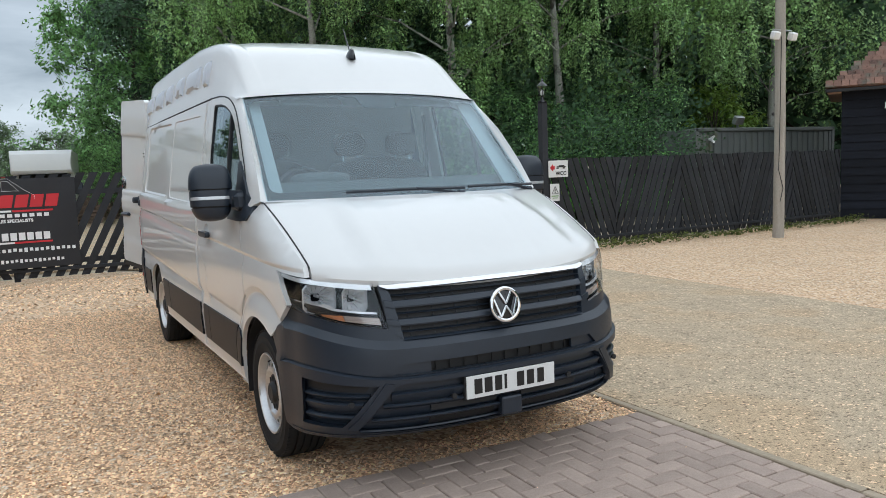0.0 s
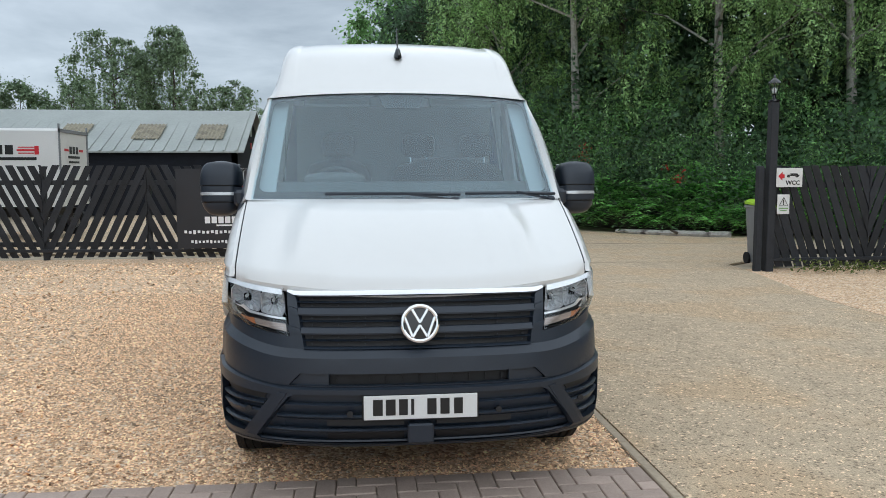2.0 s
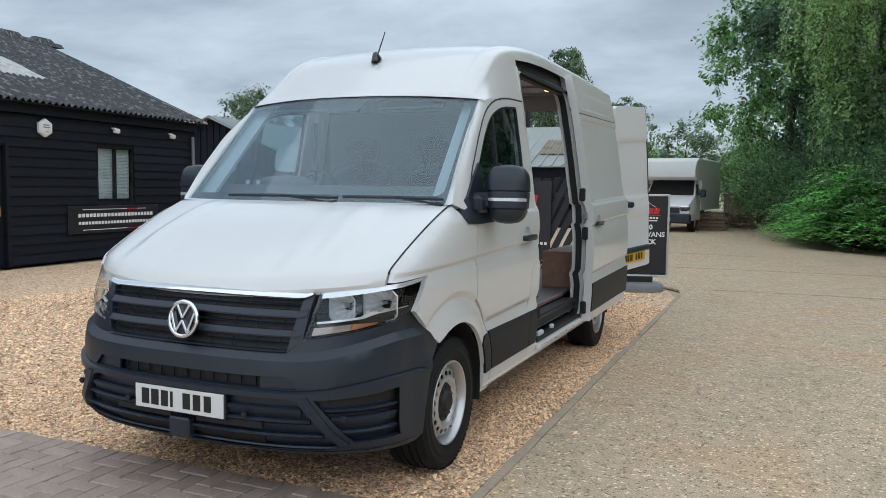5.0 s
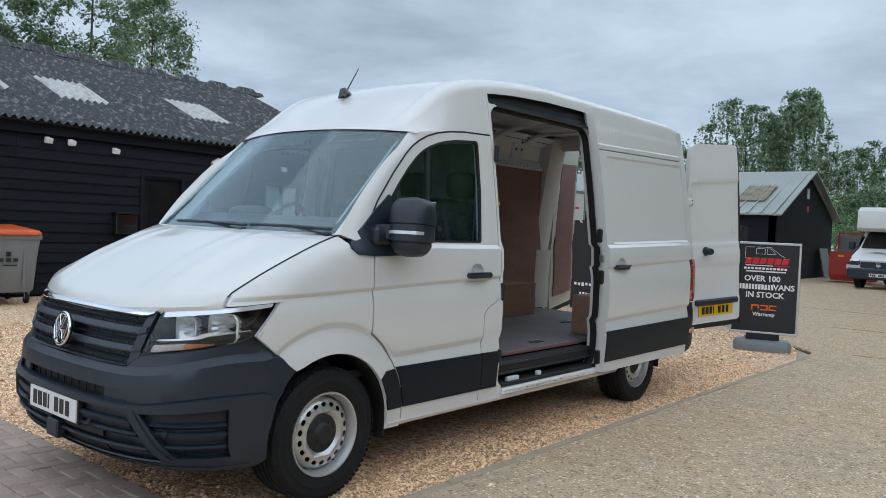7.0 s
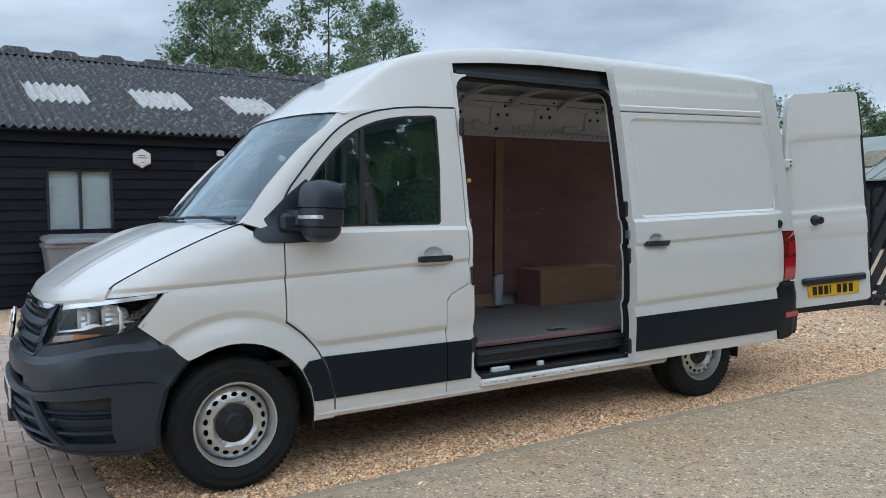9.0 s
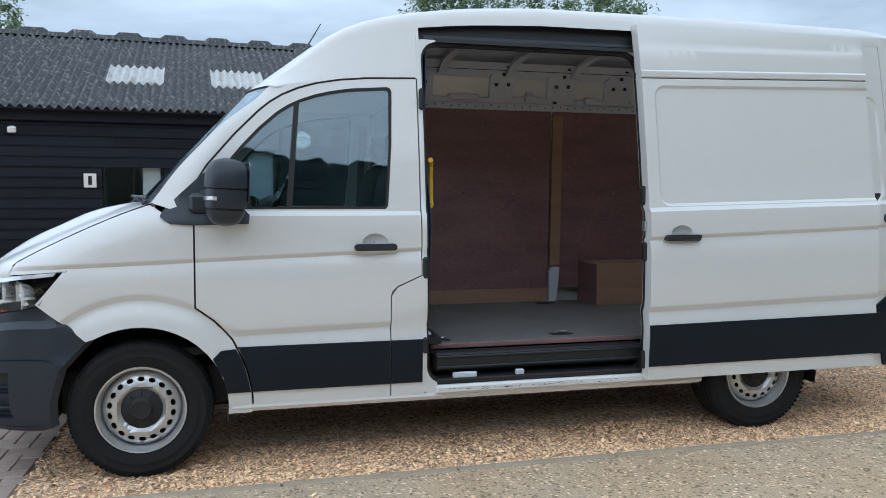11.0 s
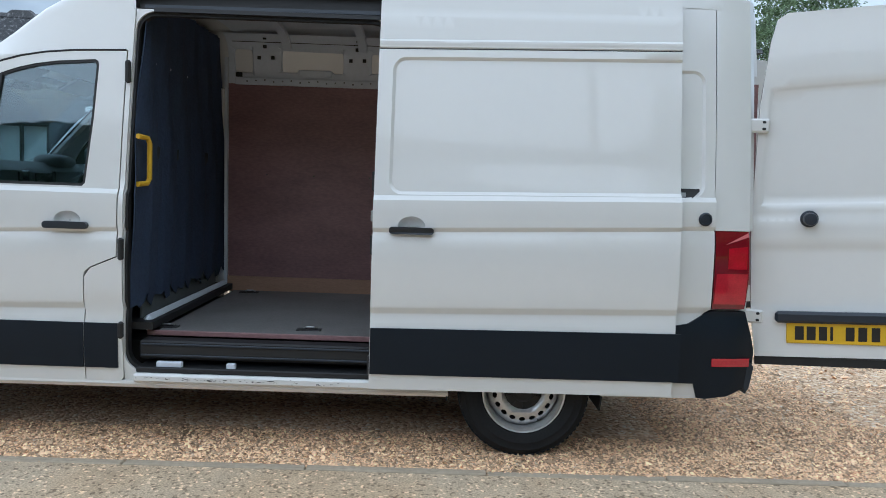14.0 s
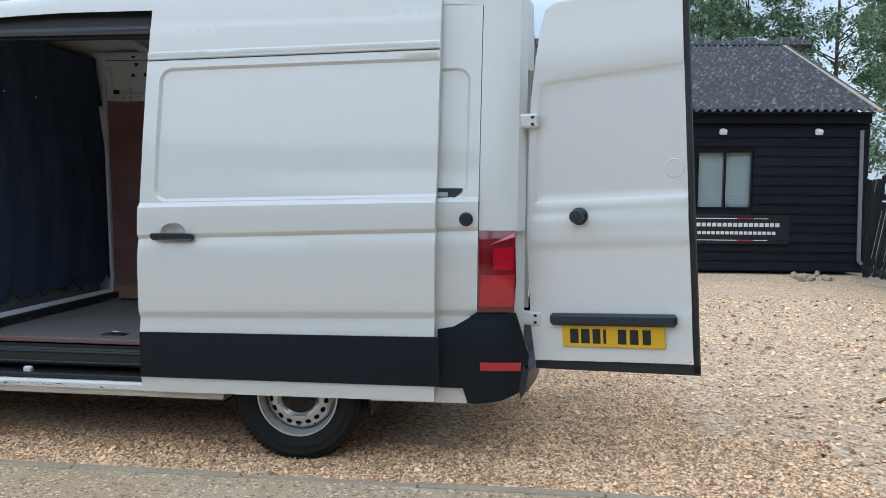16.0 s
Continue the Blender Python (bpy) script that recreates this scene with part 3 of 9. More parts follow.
def pale_fence(name, start, end, height, bay, flip, label, slope=0.36, pitch=0.158, width=0.118):
    """Rails and posts with slanted pales that change direction at every post."""
    p, q = Vector((*start, 0)), Vector((*end, 0))
    length = (q - p).length
    root = thing(name, label, "fence", Matrix.Translation(p) @ pose(0, 0, 0, 0, 0, math.degrees(math.atan2(q.y - p.y, q.x - p.x))))
    n = max(1, round(length / bay))
    bay = length / n
    for i in range(n + 1):
        put("post", Geo().box((i * bay, 0.05, height / 2 - 0.03), (0.09, 0.09, height), 0.006), FENCEWOOD, root, smooth=0)
    for z in (0.28, height - 0.3):
        put("rail", Geo().box((length / 2, 0.018, z), (length, 0.036, 0.085), 0.004), FENCEWOOD, root, smooth=0)
    put("gravel_board", Geo().box((length / 2, -0.045, 0.165), (length, 0.03, 0.055), 0.004), FENCEWOOD, root, smooth=0)
    for i in range(n):
        s = 1 if (i + flip) % 2 else -1
        x0, x1 = i * bay + 0.004, (i + 1) * bay - 0.004
        k = x0 - slope * height
        while k < x1 + slope * height:
            top, low = height + random.uniform(-0.012, 0.02), 0.03 + random.uniform(0, 0.03)
            base = k + random.uniform(-0.008, 0.008)
            d = s * slope
            poly = [(base + d * low, low), (base + width + d * low, low), (base + width + d * top, top), (base + d * top, top)]
            poly = clip_poly(poly, 1, 0, x1) if poly else poly
            poly = clip_poly(poly, -1, 0, -x0) if poly else poly
            k += pitch
            if len(poly) < 3:
                continue
            c = random.uniform(-0.003, 0.003)
            m = len(poly)
            gg = Geo().add([(x, -0.022 + c, z) for x, z in poly] + [(x, -0.002 + c, z) for x, z in poly],
                           [tuple(range(m)), tuple(range(2 * m - 1, m - 1, -1))] + [(a, a + m, (a + 1) % m + m, (a + 1) % m) for a in range(m)])
            put("pale", gg, FENCEWOOD, root, smooth=0)
    return root


pale_fence("yard_fence", (-9.7, 11.62), (-0.35, 10.86), 1.70, 1.83, 1, "black-stained fence of slanted timber pales with gaps", slope=0.5, pitch=0.196, width=0.128)
pale_fence("drive_fence", (6.2, 8.36), (15.0, 8.62), 1.66, 1.76, 0, "black-stained fence of slanted timber pales by the drive", pitch=0.160, width=0.126)


# ---- black weatherboarded office ----
def weatherboard(root, x0, x1, z0, z1, holes, at, pitch=0.175, name="board"):
    """Lapped boards over a wall plane (x along, z up, face at y = 0 outward -y), left out at the holes."""
    z = z0
    while z < z1 - 0.02:
        zt = min(z + pitch, z1)
        spans = [(x0, x1)]
        for hx0, hx1, hz0, hz1 in holes:
            if hz0 < (z + zt) / 2 < hz1:
                nxt = []
                for a, b in spans:
                    if hx0 > a and hx0 < b:
                        nxt.append((a, hx0))
                    if hx1 < b and hx1 > a:
                        nxt.append((hx1, b))
                    if hx1 <= a or hx0 >= b:
                        nxt.append((a, b))
                spans = nxt
        for a, b in spans:
            if b - a < 0.02:
                continue
            k = max(1, round((b - a) / 4.2))
            for i in range(k):
                u, w = a + (b - a) * i / k, a + (b - a) * (i + 1) / k - 0.004
                d = random.uniform(-0.002, 0.002)
                gg = Geo().add([(u, -0.030 + d, z - 0.012), (w, -0.030 + d, z - 0.012), (w, -0.006 + d, zt), (u, -0.006 + d, zt),
                                (u, 0.0, z - 0.012), (w, 0.0, z - 0.012), (w, 0.0, zt), (u, 0.0, zt)],
                               [(0, 1, 2, 3), (7, 6, 5, 4), (0, 4, 5, 1), (2, 6, 7, 3), (1, 5, 6, 2), (0, 3, 7, 4)])
                ob = put(name, gg, BLACKWOOD, root, smooth=0)
                ob.matrix_basis = at
        z = zt


def corrugated(name, root, origin, along, up, length, run, pitch, depth, mat, label=""):
    """A corrugated sheet: waves repeat along its length, straight up the run."""
    o, a, u = Vector(origin), Vector(along).normalized(), Vector(up).normalized()
    nrm = a.cross(u)
    if nrm.z < 0:
        nrm = -nrm
    n = round(length / pitch) * 6
    length = n / 6 * pitch
    rows_ = []
    for j in range(7):
        s = run * j / 6
        rows_.append([o + a * (length * i / n) + u * s + nrm * (depth * math.cos(2 * math.pi * i / 6) + 0.006 * math.sin(j * 5.0)) for i in range(n + 1)])
    return put(name, Geo().shell(rows_, lambda p: p - nrm * 0.008), mat, root, label, smooth=50)


before = set(bpy.data.objects)
office = thing("office_building", "long low black weatherboarded office with a mossy corrugated roof", "building")
OX, OY0, OY1, EAVE, RX, RZ = -9.6, -9.0, 11.84, 2.92, -14.5, 5.08
wall_m = Matrix(((0, -1, 0, OX), (1, 0, 0, 0), (0, 0, 1, 0), (0, 0, 0, 1)))
front_holes = [(1.04, 2.10, 1.22, 2.30), (5.82, 6.66, 0.02, 2.17), (8.76, 9.80, 1.14, 2.24), (-0.85, 0.15, 1.05, 2.0), (-3.95, -2.95, 1.2, 2.27), (-6.4, -5.4, 1.2, 2.27)]
# inner wall with the openings cut through
g = Geo()
xs = sorted({OY0, OY1, *[h[0] for h in front_holes], *[h[1] for h in front_holes]})
zs = sorted({0.0, EAVE, *[h[2] for h in front_holes], *[h[3] for h in front_holes]})
for a, b in zip(xs, xs[1:]):
    for c, d in zip(zs, zs[1:]):
        mid = ((a + b) / 2, (c + d) / 2)
        if not any(h[0] < mid[0] < h[1] and h[2] < mid[1] < h[3] for h in front_holes):
            g.box((OX - 0.075, mid[0], mid[1]), (0.15, b - a, d - c))
put("wall", g, BLACKWOOD, office, smooth=0)
put("gable_wall", Geo().add([(OX - 0.15, OY1 - 0.1, 0), (-19.2, OY1 - 0.1, 0), (-19.2, OY1 - 0.1, EAVE), (RX, OY1 - 0.1, RZ - 0.12), (OX - 0.15, OY1 - 0.1, EAVE),
                             (OX - 0.15, OY1 - 0.2, 0), (-19.2, OY1 - 0.2, 0), (-19.2, OY1 - 0.2, EAVE), (RX, OY1 - 0.2, RZ - 0.12), (OX - 0.15, OY1 - 0.2, EAVE)],
                            [(0, 1, 2, 3, 4), (9, 8, 7, 6, 5), (0, 4, 9, 5), (4, 3, 8, 9), (3, 2, 7, 8), (2, 1, 6, 7), (1, 0, 5, 6)]), BLACKWOOD, office, smooth=0)
put("back_wall", Geo().box((-11.6, 1.0, 1.45), (0.1, 20, 2.9)), DARKROOM, office, smooth=0)
put("inner_floor", Geo().box((-10.7, 1.0, 0.02), (1.9, 20, 0.04)), DARKROOM, office, smooth=0)
put("inner_ceiling", Geo().box((-10.7, 1.0, 2.75), (1.9, 20, 0.05)), DARKROOM, office, smooth=0)
slope = Vector((RX - (OX + 0.24), 0, RZ - (EAVE + 0.02)))
corrugated("roof_sheet", office, (OX + 0.24, OY0 - 0.2, EAVE + 0.02), (0, 1, 0), slope, OY1 - OY0 + 0.26, slope.length, 0.146, 0.033, LICHEN, "mossy grey corrugated fibre-cement roof")
corrugated("roof_sheet", office, (RX, OY0 - 0.2, RZ), (0, 1, 0), Vector((RX - (OX + 0.24), 0, -(RZ - EAVE - 0.02))), OY1 - OY0 + 0.26, slope.length, 0.146, 0.033, LICHEN)
up_n = Vector((0, 1, 0)).cross(slope).normalized()
up_n = up_n if up_n.z > 0 else -up_n
for yc in (-3.40, -0.45, 1.55, 3.37, 5.35, 8.23):
    y_ = OY0 - 0.2 + 0.146 * round((yc - 0.5 - OY0 + 0.2) / 0.146)
    o = Vector((OX + 0.24, y_, EAVE + 0.02)) + slope * 0.296 + up_n * 0.014
    corrugated("rooflight", office, o, (0, 1, 0), slope, 1.022, 1.27, 0.146, 0.033, SKYLIGHT, "pale translucent corrugated rooflight")
ry = OY0
while ry < OY1 + 0.2:
    gg = Geo().loft([[Vector((RX + x * w_, ry + 0.47 + d_, RZ + z_)) for x, z_ in ((-0.27, -0.085), (-0.17, h_ - 0.02), (-0.06, h_ + 0.012), (0.06, h_ + 0.012), (0.17, h_ - 0.02), (0.27, -0.085))] for d_, h_, w_ in ((-0.47, 0.035, 1.0), (-0.30, 0.035, 1.0), (-0.20, 0.115, 0.92), (0.20, 0.115, 0.92), (0.30, 0.035, 1.0), (0.51, 0.035, 1.0))])
    put("ridge_cap", gg, LICHEN, office, smooth=20, fix=True)
    ry += 0.98
put("verge_board", Geo().beam((OX + 0.28, OY1 + 0.05, EAVE + 0.0), (RX, OY1 + 0.05, RZ - 0.01), 0.03, 0.13, (0, 1, 0)), KERB, office, "pale grey verge edging", smooth=0)
put("gutter_board", Geo().box((OX + 0.06, (OY0 + OY1) / 2, EAVE - 0.11), (0.05, OY1 - OY0, 0.18), 0.005), BLACKWOOD, office, smooth=0)
put("soffit", Geo().box((OX + 0.11, (OY0 + OY1) / 2, EAVE - 0.02), (0.22, OY1 - OY0, 0.02)), BLACKWOOD, office, smooth=0)
pipe = [(OX + 0.06, OY1 - 0.16, 2.6), (OX + 0.06, OY1 - 0.12, 0.22), (OX + 0.10, OY1 - 0.02, 0.10), (OX + 0.30, OY1 + 0.10, 0.04)]
put("downpipe", Geo().tube(pipe, 0.036, 10), GREYPLASTIC, office, "grey plastic rainwater pipe")


def office_window(y0, y1, z0, z1, fill, panes=2):
    w = put("window", Geo().box((OX - 0.16, (y0 + y1) / 2, z0 - 0.03), (0.30, y1 - y0 + 0.1, 0.05), 0.006), BLACKWOOD, office, smooth=0)
    fr = Geo()
    for y in [y0 + 0.025, y1 - 0.025] + ([(y0 + y1) / 2] if panes == 2 else []):
        fr.box((OX - 0.03, y, (z0 + z1) / 2), (0.07, 0.05, z1 - z0), 0.004)
    for z in (z0 + 0.025, z1 - 0.025):
        fr.box((OX - 0.032, (y0 + y1) / 2, z), (0.066, y1 - y0, 0.05), 0.004)
    put("window_frame", fr, GLOSS, w, smooth=0)
    pn = put("pane", Geo().box((OX - 0.045, (y0 + y1) / 2, (z0 + z1) / 2), (0.008, y1 - y0 - 0.06, z1 - z0 - 0.06)), WINDOW, w, smooth=0)
    pn.visible_shadow = False
    if fill == "blind":
        bl = Geo()
        k = z0 + 0.05
        while k < z1 - 0.04:
            bl.box((OX - 0.10, (y0 + y1) / 2, k), (0.006, y1 - y0 - 0.07, 0.026))
            k += 0.03
        put("blind", bl, BLIND, w, "closed white venetian blind", smooth=0)
    if fill == "half":
        put("curtain", Geo().box((OX - 0.12, y1 - 0.2, (z0 + z1) / 2), (0.02, 0.3, z1 - z0 - 0.1)), BLIND, w, "pale blind drawn aside", smooth=0)
    return w


office_window(1.04, 2.10, 1.22, 2.30, "blind")
office_window(8.76, 9.80, 1.14, 2.24, "blind")
office_window(-0.85, 0.15, 1.05, 2.0, "half")
office_window(-3.95, -2.95, 1.2, 2.27, "blind")
office_window(-6.4, -5.4, 1.2, 2.27, "blind")
door = put("door", Geo().box((OX - 0.06, 6.24, 1.08), (0.05, 0.80, 2.12), 0.004), BLACKWOOD, office, "dark glazed office door", smooth=0)
put("door_glass", Geo().box((OX - 0.03, 6.24, 1.42), (0.012, 0.5, 1.2)), GLOSS, door, smooth=0)
fr = Geo()
for y in (5.80, 6.68):
    fr.box((OX + 0.01, y, 1.09), (0.08, 0.07, 2.2), 0.004)
fr.box((OX + 0.01, 6.24, 2.2), (0.08, 0.95, 0.07), 0.004)
put("door_frame", fr, BLACKWOOD, door, smooth=0)
put("door_notice", Geo().box((OX - 0.018, 6.50, 0.98), (0.006, 0.13, 0.17)), YELLOW, door, "small yellow door notice", smooth=0)
WALL_FACE = Matrix(((0, 0, 1, 0), (1, 0, 0, 0), (0, 1, 0, 0), (0, 0, 0, 1)))


def on_wall(x, y, z):
    """Plane facing +x at a place: local x runs along +y, local y runs up."""
    return Matrix.Translation((x, y, z)) @ WALL_FACE


sb = thing("office_sign", "long black sign with white web address lines on the office wall", "sign")
put("panel", Geo().box((OX + 0.05, 9.22, 0.78), (0.02, 2.5, 0.54), 0.004), BANNER, sb, smooth=0)
bars(sb, WHITE_INK, on_wall(OX + 0.061, 9.22, 0.78), [(-0.02, 0.2, 1.75, 0.014), (-0.02, -0.2, 1.75, 0.014)] +
     [(-0.97 + 0.095 * i, 0.085, 0.072, 0.07) for i in range(22)] + [(-0.97 + 0.084 * i, -0.065, 0.064, 0.058) for i in range(24)])
bars(sb, RED_INK, on_wall(OX + 0.0615, 9.22, 0.78), [(0.45, 0.2, 0.3, 0.015), (0.45, -0.2, 0.3, 0.015)], thick=0.004)
for hy_ in (2.58, 7.48):
    ab = thing("alarm_box", "white hexagonal alarm box on black boards", "alarm box")
    hexm = on_wall(OX + 0.03, hy_, 2.49)
    put("case", Geo().lathe([(0.0, 0.0), (0.17, 0.0), (0.17, 0.05), (0.13, 0.075), (0.0, 0.08)], 6, hexm @ pose(0, 0, 0, 0, 0, 30)), BLIND, ab, smooth=0)
    bars(ab, GREYPLASTIC, hexm @ Matrix.Translation((0, 0, 0.079)), [(-0.01, 0.05, 0.13, 0.018), (0.0, 0.01, 0.15, 0.018), (0, -0.07, 0.06, 0.012)])


def wall_lamp(y, z, label="small white security floodlight under the eaves"):
    r = thing("security_lamp", label, "lamp")
    put("bracket", Geo().box((OX + 0.06, y, z + 0.05), (0.10, 0.05, 0.03), 0.004), BLIND, r, smooth=0)
    put("head", Geo().box((OX + 0.12, y, z), (0.07, 0.13, 0.09), 0.012, Euler((0, radians(20), 0)).to_matrix()), BLIND, r, smooth=0)
    put("lens", Geo().box((OX + 0.165, y, z - 0.02), (0.008, 0.10, 0.06), 0.002, Euler((0, radians(20), 0)).to_matrix()), WHITE_INK, r, smooth=0)


for y, z in ((3.98, 2.62), (4.38, 2.62), (5.2, 2.56), (9.2, 2.56), (10.9, 2.56), (-2.2, 2.55)):
    wall_lamp(y, z)
lb = thing("letter_box", "black letter box on the office wall", "letter box")
put("case", Geo().box((OX + 0.11, 5.42, 1.25), (0.16, 0.42, 0.36), 0.01), GLOSS, lb, smooth=0)
put("lid", Geo().box((OX + 0.12, 5.42, 1.45), (0.2, 0.46, 0.03), 0.008), GLOSS, lb, smooth=0)
ns = thing("number_plaque", "small white plaque on black boards", "plaque")
put("plate", Geo().box((OX + 0.04, -1.04, 1.72), (0.01, 0.2, 0.24), 0.002), PLATE_W, ns, smooth=0)
bars(ns, INK, on_wall(OX + 0.046, -1.04, 1.72), [(0, 0, 0.06, 0.15)])
# the office stands slightly askew to the drive
askew = Matrix.Translation((OX, 2.0, 0)) @ pose(0, 0, 0, 0, 0, 3.5) @ Matrix.Translation((-OX, -2.0, 0))
for ob in set(bpy.data.objects) - before:
    if ob.parent is None:
        ob.matrix_basis = askew @ ob.matrix_basis
weatherboard(office, OY0, OY1, 0.04, EAVE - 0.2, front_holes, wall_m)

# ---- battened shed: gable end towards the yard, running back to the long shed ----
side = thing("battened_shed", "black board-and-batten gabled shed with a grey sheet roof", "building")
GX, GY, GE, GR, GW = -16.5, 20.0, 2.57, 3.92, 3.3
put("gable_wall", Geo().add([(GX - GW, GY, 0), (GX + GW, GY, 0), (GX + GW, GY, GE), (GX, GY, GR), (GX - GW, GY, GE), (GX - GW, GY + 0.12, 0), (GX + GW, GY + 0.12, 0), (GX + GW, GY + 0.12, GE), (GX, GY + 0.12, GR), (GX - GW, GY + 0.12, GE)],
                            [(0, 1, 2, 3, 4), (9, 8, 7, 6, 5), (0, 5, 6, 1), (1, 6, 7, 2), (2, 7, 8, 3), (3, 8, 9, 4), (4, 9, 5, 0)]), BLACKWOOD, side, smooth=0)
put("wall", Geo().box((GX + GW - 0.06, GY + 3.65, GE / 2), (0.12, 7.06, GE)), BLACKWOOD, side, smooth=0)
for i in range(-11, 12):
    x = GX + 0.29 * i
    zt = GR - (GR - GE) * abs(x - GX) / GW - 0.04
    put("batten", Geo().box((x, GY - 0.02, zt / 2), (0.055, 0.04, zt)), BLACKWOOD, side, smooth=0)
for sg in (-1, 1):
    rr = Geo().shell([[(GX, GY - 0.25, GR + 0.05), (GX, GY + 7.4, GR + 0.05)], [(GX + sg * (GW + 0.3), GY - 0.25, GE - 0.07), (GX + sg * (GW + 0.3), GY + 7.4, GE - 0.07)]], lambda p: p - Vector((0, 0, 0.04)))
    put("roof_sheet", rr, METALROOF, side, smooth=0, fix=True)
    for i in range(26):
        y = GY - 0.2 + 0.3 * i
        put("roof_seam", Geo().beam((GX, y, GR + 0.06), (GX + sg * (GW + 0.3), y, GE - 0.06), 0.03, 0.03, (0, 1, 0)), METALROOF, side, smooth=0)
    put("verge_board", Geo().beam((GX, GY - 0.26, GR), (GX + sg * (GW + 0.3), GY - 0.26, GE - 0.12), 0.03, 0.10, (0, 1, 0)), METALROOF, side, smooth=0)

# ---- long shed across the back yard ----
shed = thing("back_shed", "long black shed with a ribbed grey-green roof", "building")
SX, SY0, SY1, SYR, SE, SR = -4.9, 27.1, 34.9, 31.0, 2.42, 4.12
put("wall", Geo().box((SX - 9.5, SY0 + 0.1, SE / 2), (19, 0.2, SE)), BLACKWOOD, shed, smooth=0)
put("gable_wall", Geo().add([(SX, SY0, 0), (SX, SY1, 0), (SX, SY1, SE), (SX, SYR, SR), (SX, SY0, SE), (SX - 0.2, SY0, 0), (SX - 0.2, SY1, 0), (SX - 0.2, SY1, SE), (SX - 0.2, SYR, SR), (SX - 0.2, SY0, SE)],
                            [(0, 1, 2, 3, 4), (9, 8, 7, 6, 5), (0, 4, 9, 5), (4, 3, 8, 9), (3, 2, 7, 8), (2, 1, 6, 7), (1, 0, 5, 6)]), BLACKWOOD, shed, smooth=0)
for sgn, y0 in ((1, SY0 - 0.25), (-1, SY1 + 0.25)):
    rr = Geo()
    d = Vector((0, SYR - y0, SR + 0.06 - SE + 0.08))
    a = Vector((SX - 19, y0, SE - 0.02))
    rr.shell([[a + Vector((19.3 * i / 2, 0, 0)) + d * j for i in range(3)] for j in (0, 1)], lambda p: p - Vector((0, 0, 0.05)))
    put("roof_sheet", rr, METALROOF, shed, smooth=0)
    for i in range(43):
        x = SX - 18.9 + 0.45 * i
        put("roof_seam", Geo().beam((x, y0, SE + 0.0), (x, SYR, SR + 0.08), 0.05, 0.075, (1, 0, 0)), METALROOF, shed, smooth=0)
for xx in (-9.0, -6.6, -11.8):
    d = Vector((0, SYR - SY0 + 0.25, SR + 0.14 - SE)).normalized()
    o = Vector((xx, SY0 + 0.8, SE + 0.50))
    corrugated("rooflight", shed, o, (1, 0, 0), d, 1.0, 1.6, 0.15, 0.02, SHEDLIGHT, "dirty translucent rooflight")
put("verge_board", Geo().beam((SX + 0.05, SY0 - 0.2, SE - 0.02), (SX + 0.05, SYR, SR + 0.05), 0.16, 0.03, (1, 0, 0)), METALROOF, shed, smooth=0)
put("verge_board", Geo().beam((SX + 0.05, SY1 + 0.2, SE - 0.02), (SX + 0.05, SYR, SR + 0.05), 0.16, 0.03, (1, 0, 0)), METALROOF, shed, smooth=0)
put("vent", Geo().box((SX + 0.02, 31.0, 3.35), (0.04, 0.22, 0.4)), BLIND, shed, smooth=0)
put("notice", Geo().box((SX + 0.02, 31.0, 2.75), (0.03, 0.2, 0.24)), RED_INK, shed, smooth=0)
put("leaning_sheet", Geo().box((SX + 0.25, 33.2, 0.6), (0.03, 1.2, 1.25), 0, Euler((0, radians(-12), 0)).to_matrix()), GREYPLASTIC, shed, "grey board leaning on the wall", smooth=0)

# ---- tiled barn beyond the drive fence, turned away from the drive ----
barn = thing("tiled_barn", "black weatherboarded barn with a red clay tile roof", "building", Matrix.Translation((15.5, 8.93, 0)) @ pose(0, 0, 0, 0, 0, -56))
BE = 3.16
put("wall", Geo().box((4.0, 2.6, BE / 2), (8.0, 5.2, BE)), BLACKWOOD, barn, smooth=0)
apex = Vector((2.9, 2.5, BE + 2.5))
lo = [Vector((-0.35, -0.35, BE - 0.02)), Vector((8.4, -0.35, BE - 0.02)), Vector((8.4, 5.5, BE - 0.02)), Vector((-0.35, 5.5, BE - 0.02))]
hi = [apex, Vector((8.4, apex.y, apex.z))]
g = Geo()
g.add(lo + hi, [(0, 1, 5, 4), (2, 3, 4, 5), (3, 0, 4), (0, 3, 2, 1), (1, 2, 5)])
put("roof", g, TILE, barn, smooth=0)
tg = Geo()
along, upv = Vector((1, 0, 0)), Vector((0, apex.y + 0.35, apex.z - lo[0].z))
n_ = along.cross(upv).normalized()
for r_ in range(22):
    f = r_ / 22
    s = (apex.x + 0.35) * f + (0.09 if r_ % 2 else 0)
    while s < 8.7:
        c = lo[0] + along * (s + 0.08) + upv * (f + 0.03)
        m3 = Matrix((along, upv.normalized(), n_)).transposed() @ Euler((radians(4 + random.uniform(-2, 2)), 0, radians(random.uniform(-2, 2)))).to_matrix()
        tg.box(c + n_ * 0.03, (0.16, 0.22, 0.022), 0, m3)
        s += 0.172
put("roof_tile", tg, TILE, barn, smooth=0, kind="stuff", label="uneven red-brown clay tiles")
put("gutter", Geo().box((4.0, -0.33, BE - 0.09), (8.7, 0.05, 0.08), 0.01), SEAL, barn, smooth=0)
put("eave_board", Geo().box((-0.16, -0.16, BE - 0.11), (0.30, 0.26, 0.10), 0.02), BATTEN, barn, "pale weathered eave end", smooth=0)
weatherboard(barn, 0.0, 8.0, 0.05, BE - 0.05, [], Matrix.Translation((0, 0.0, 0)), 0.2)
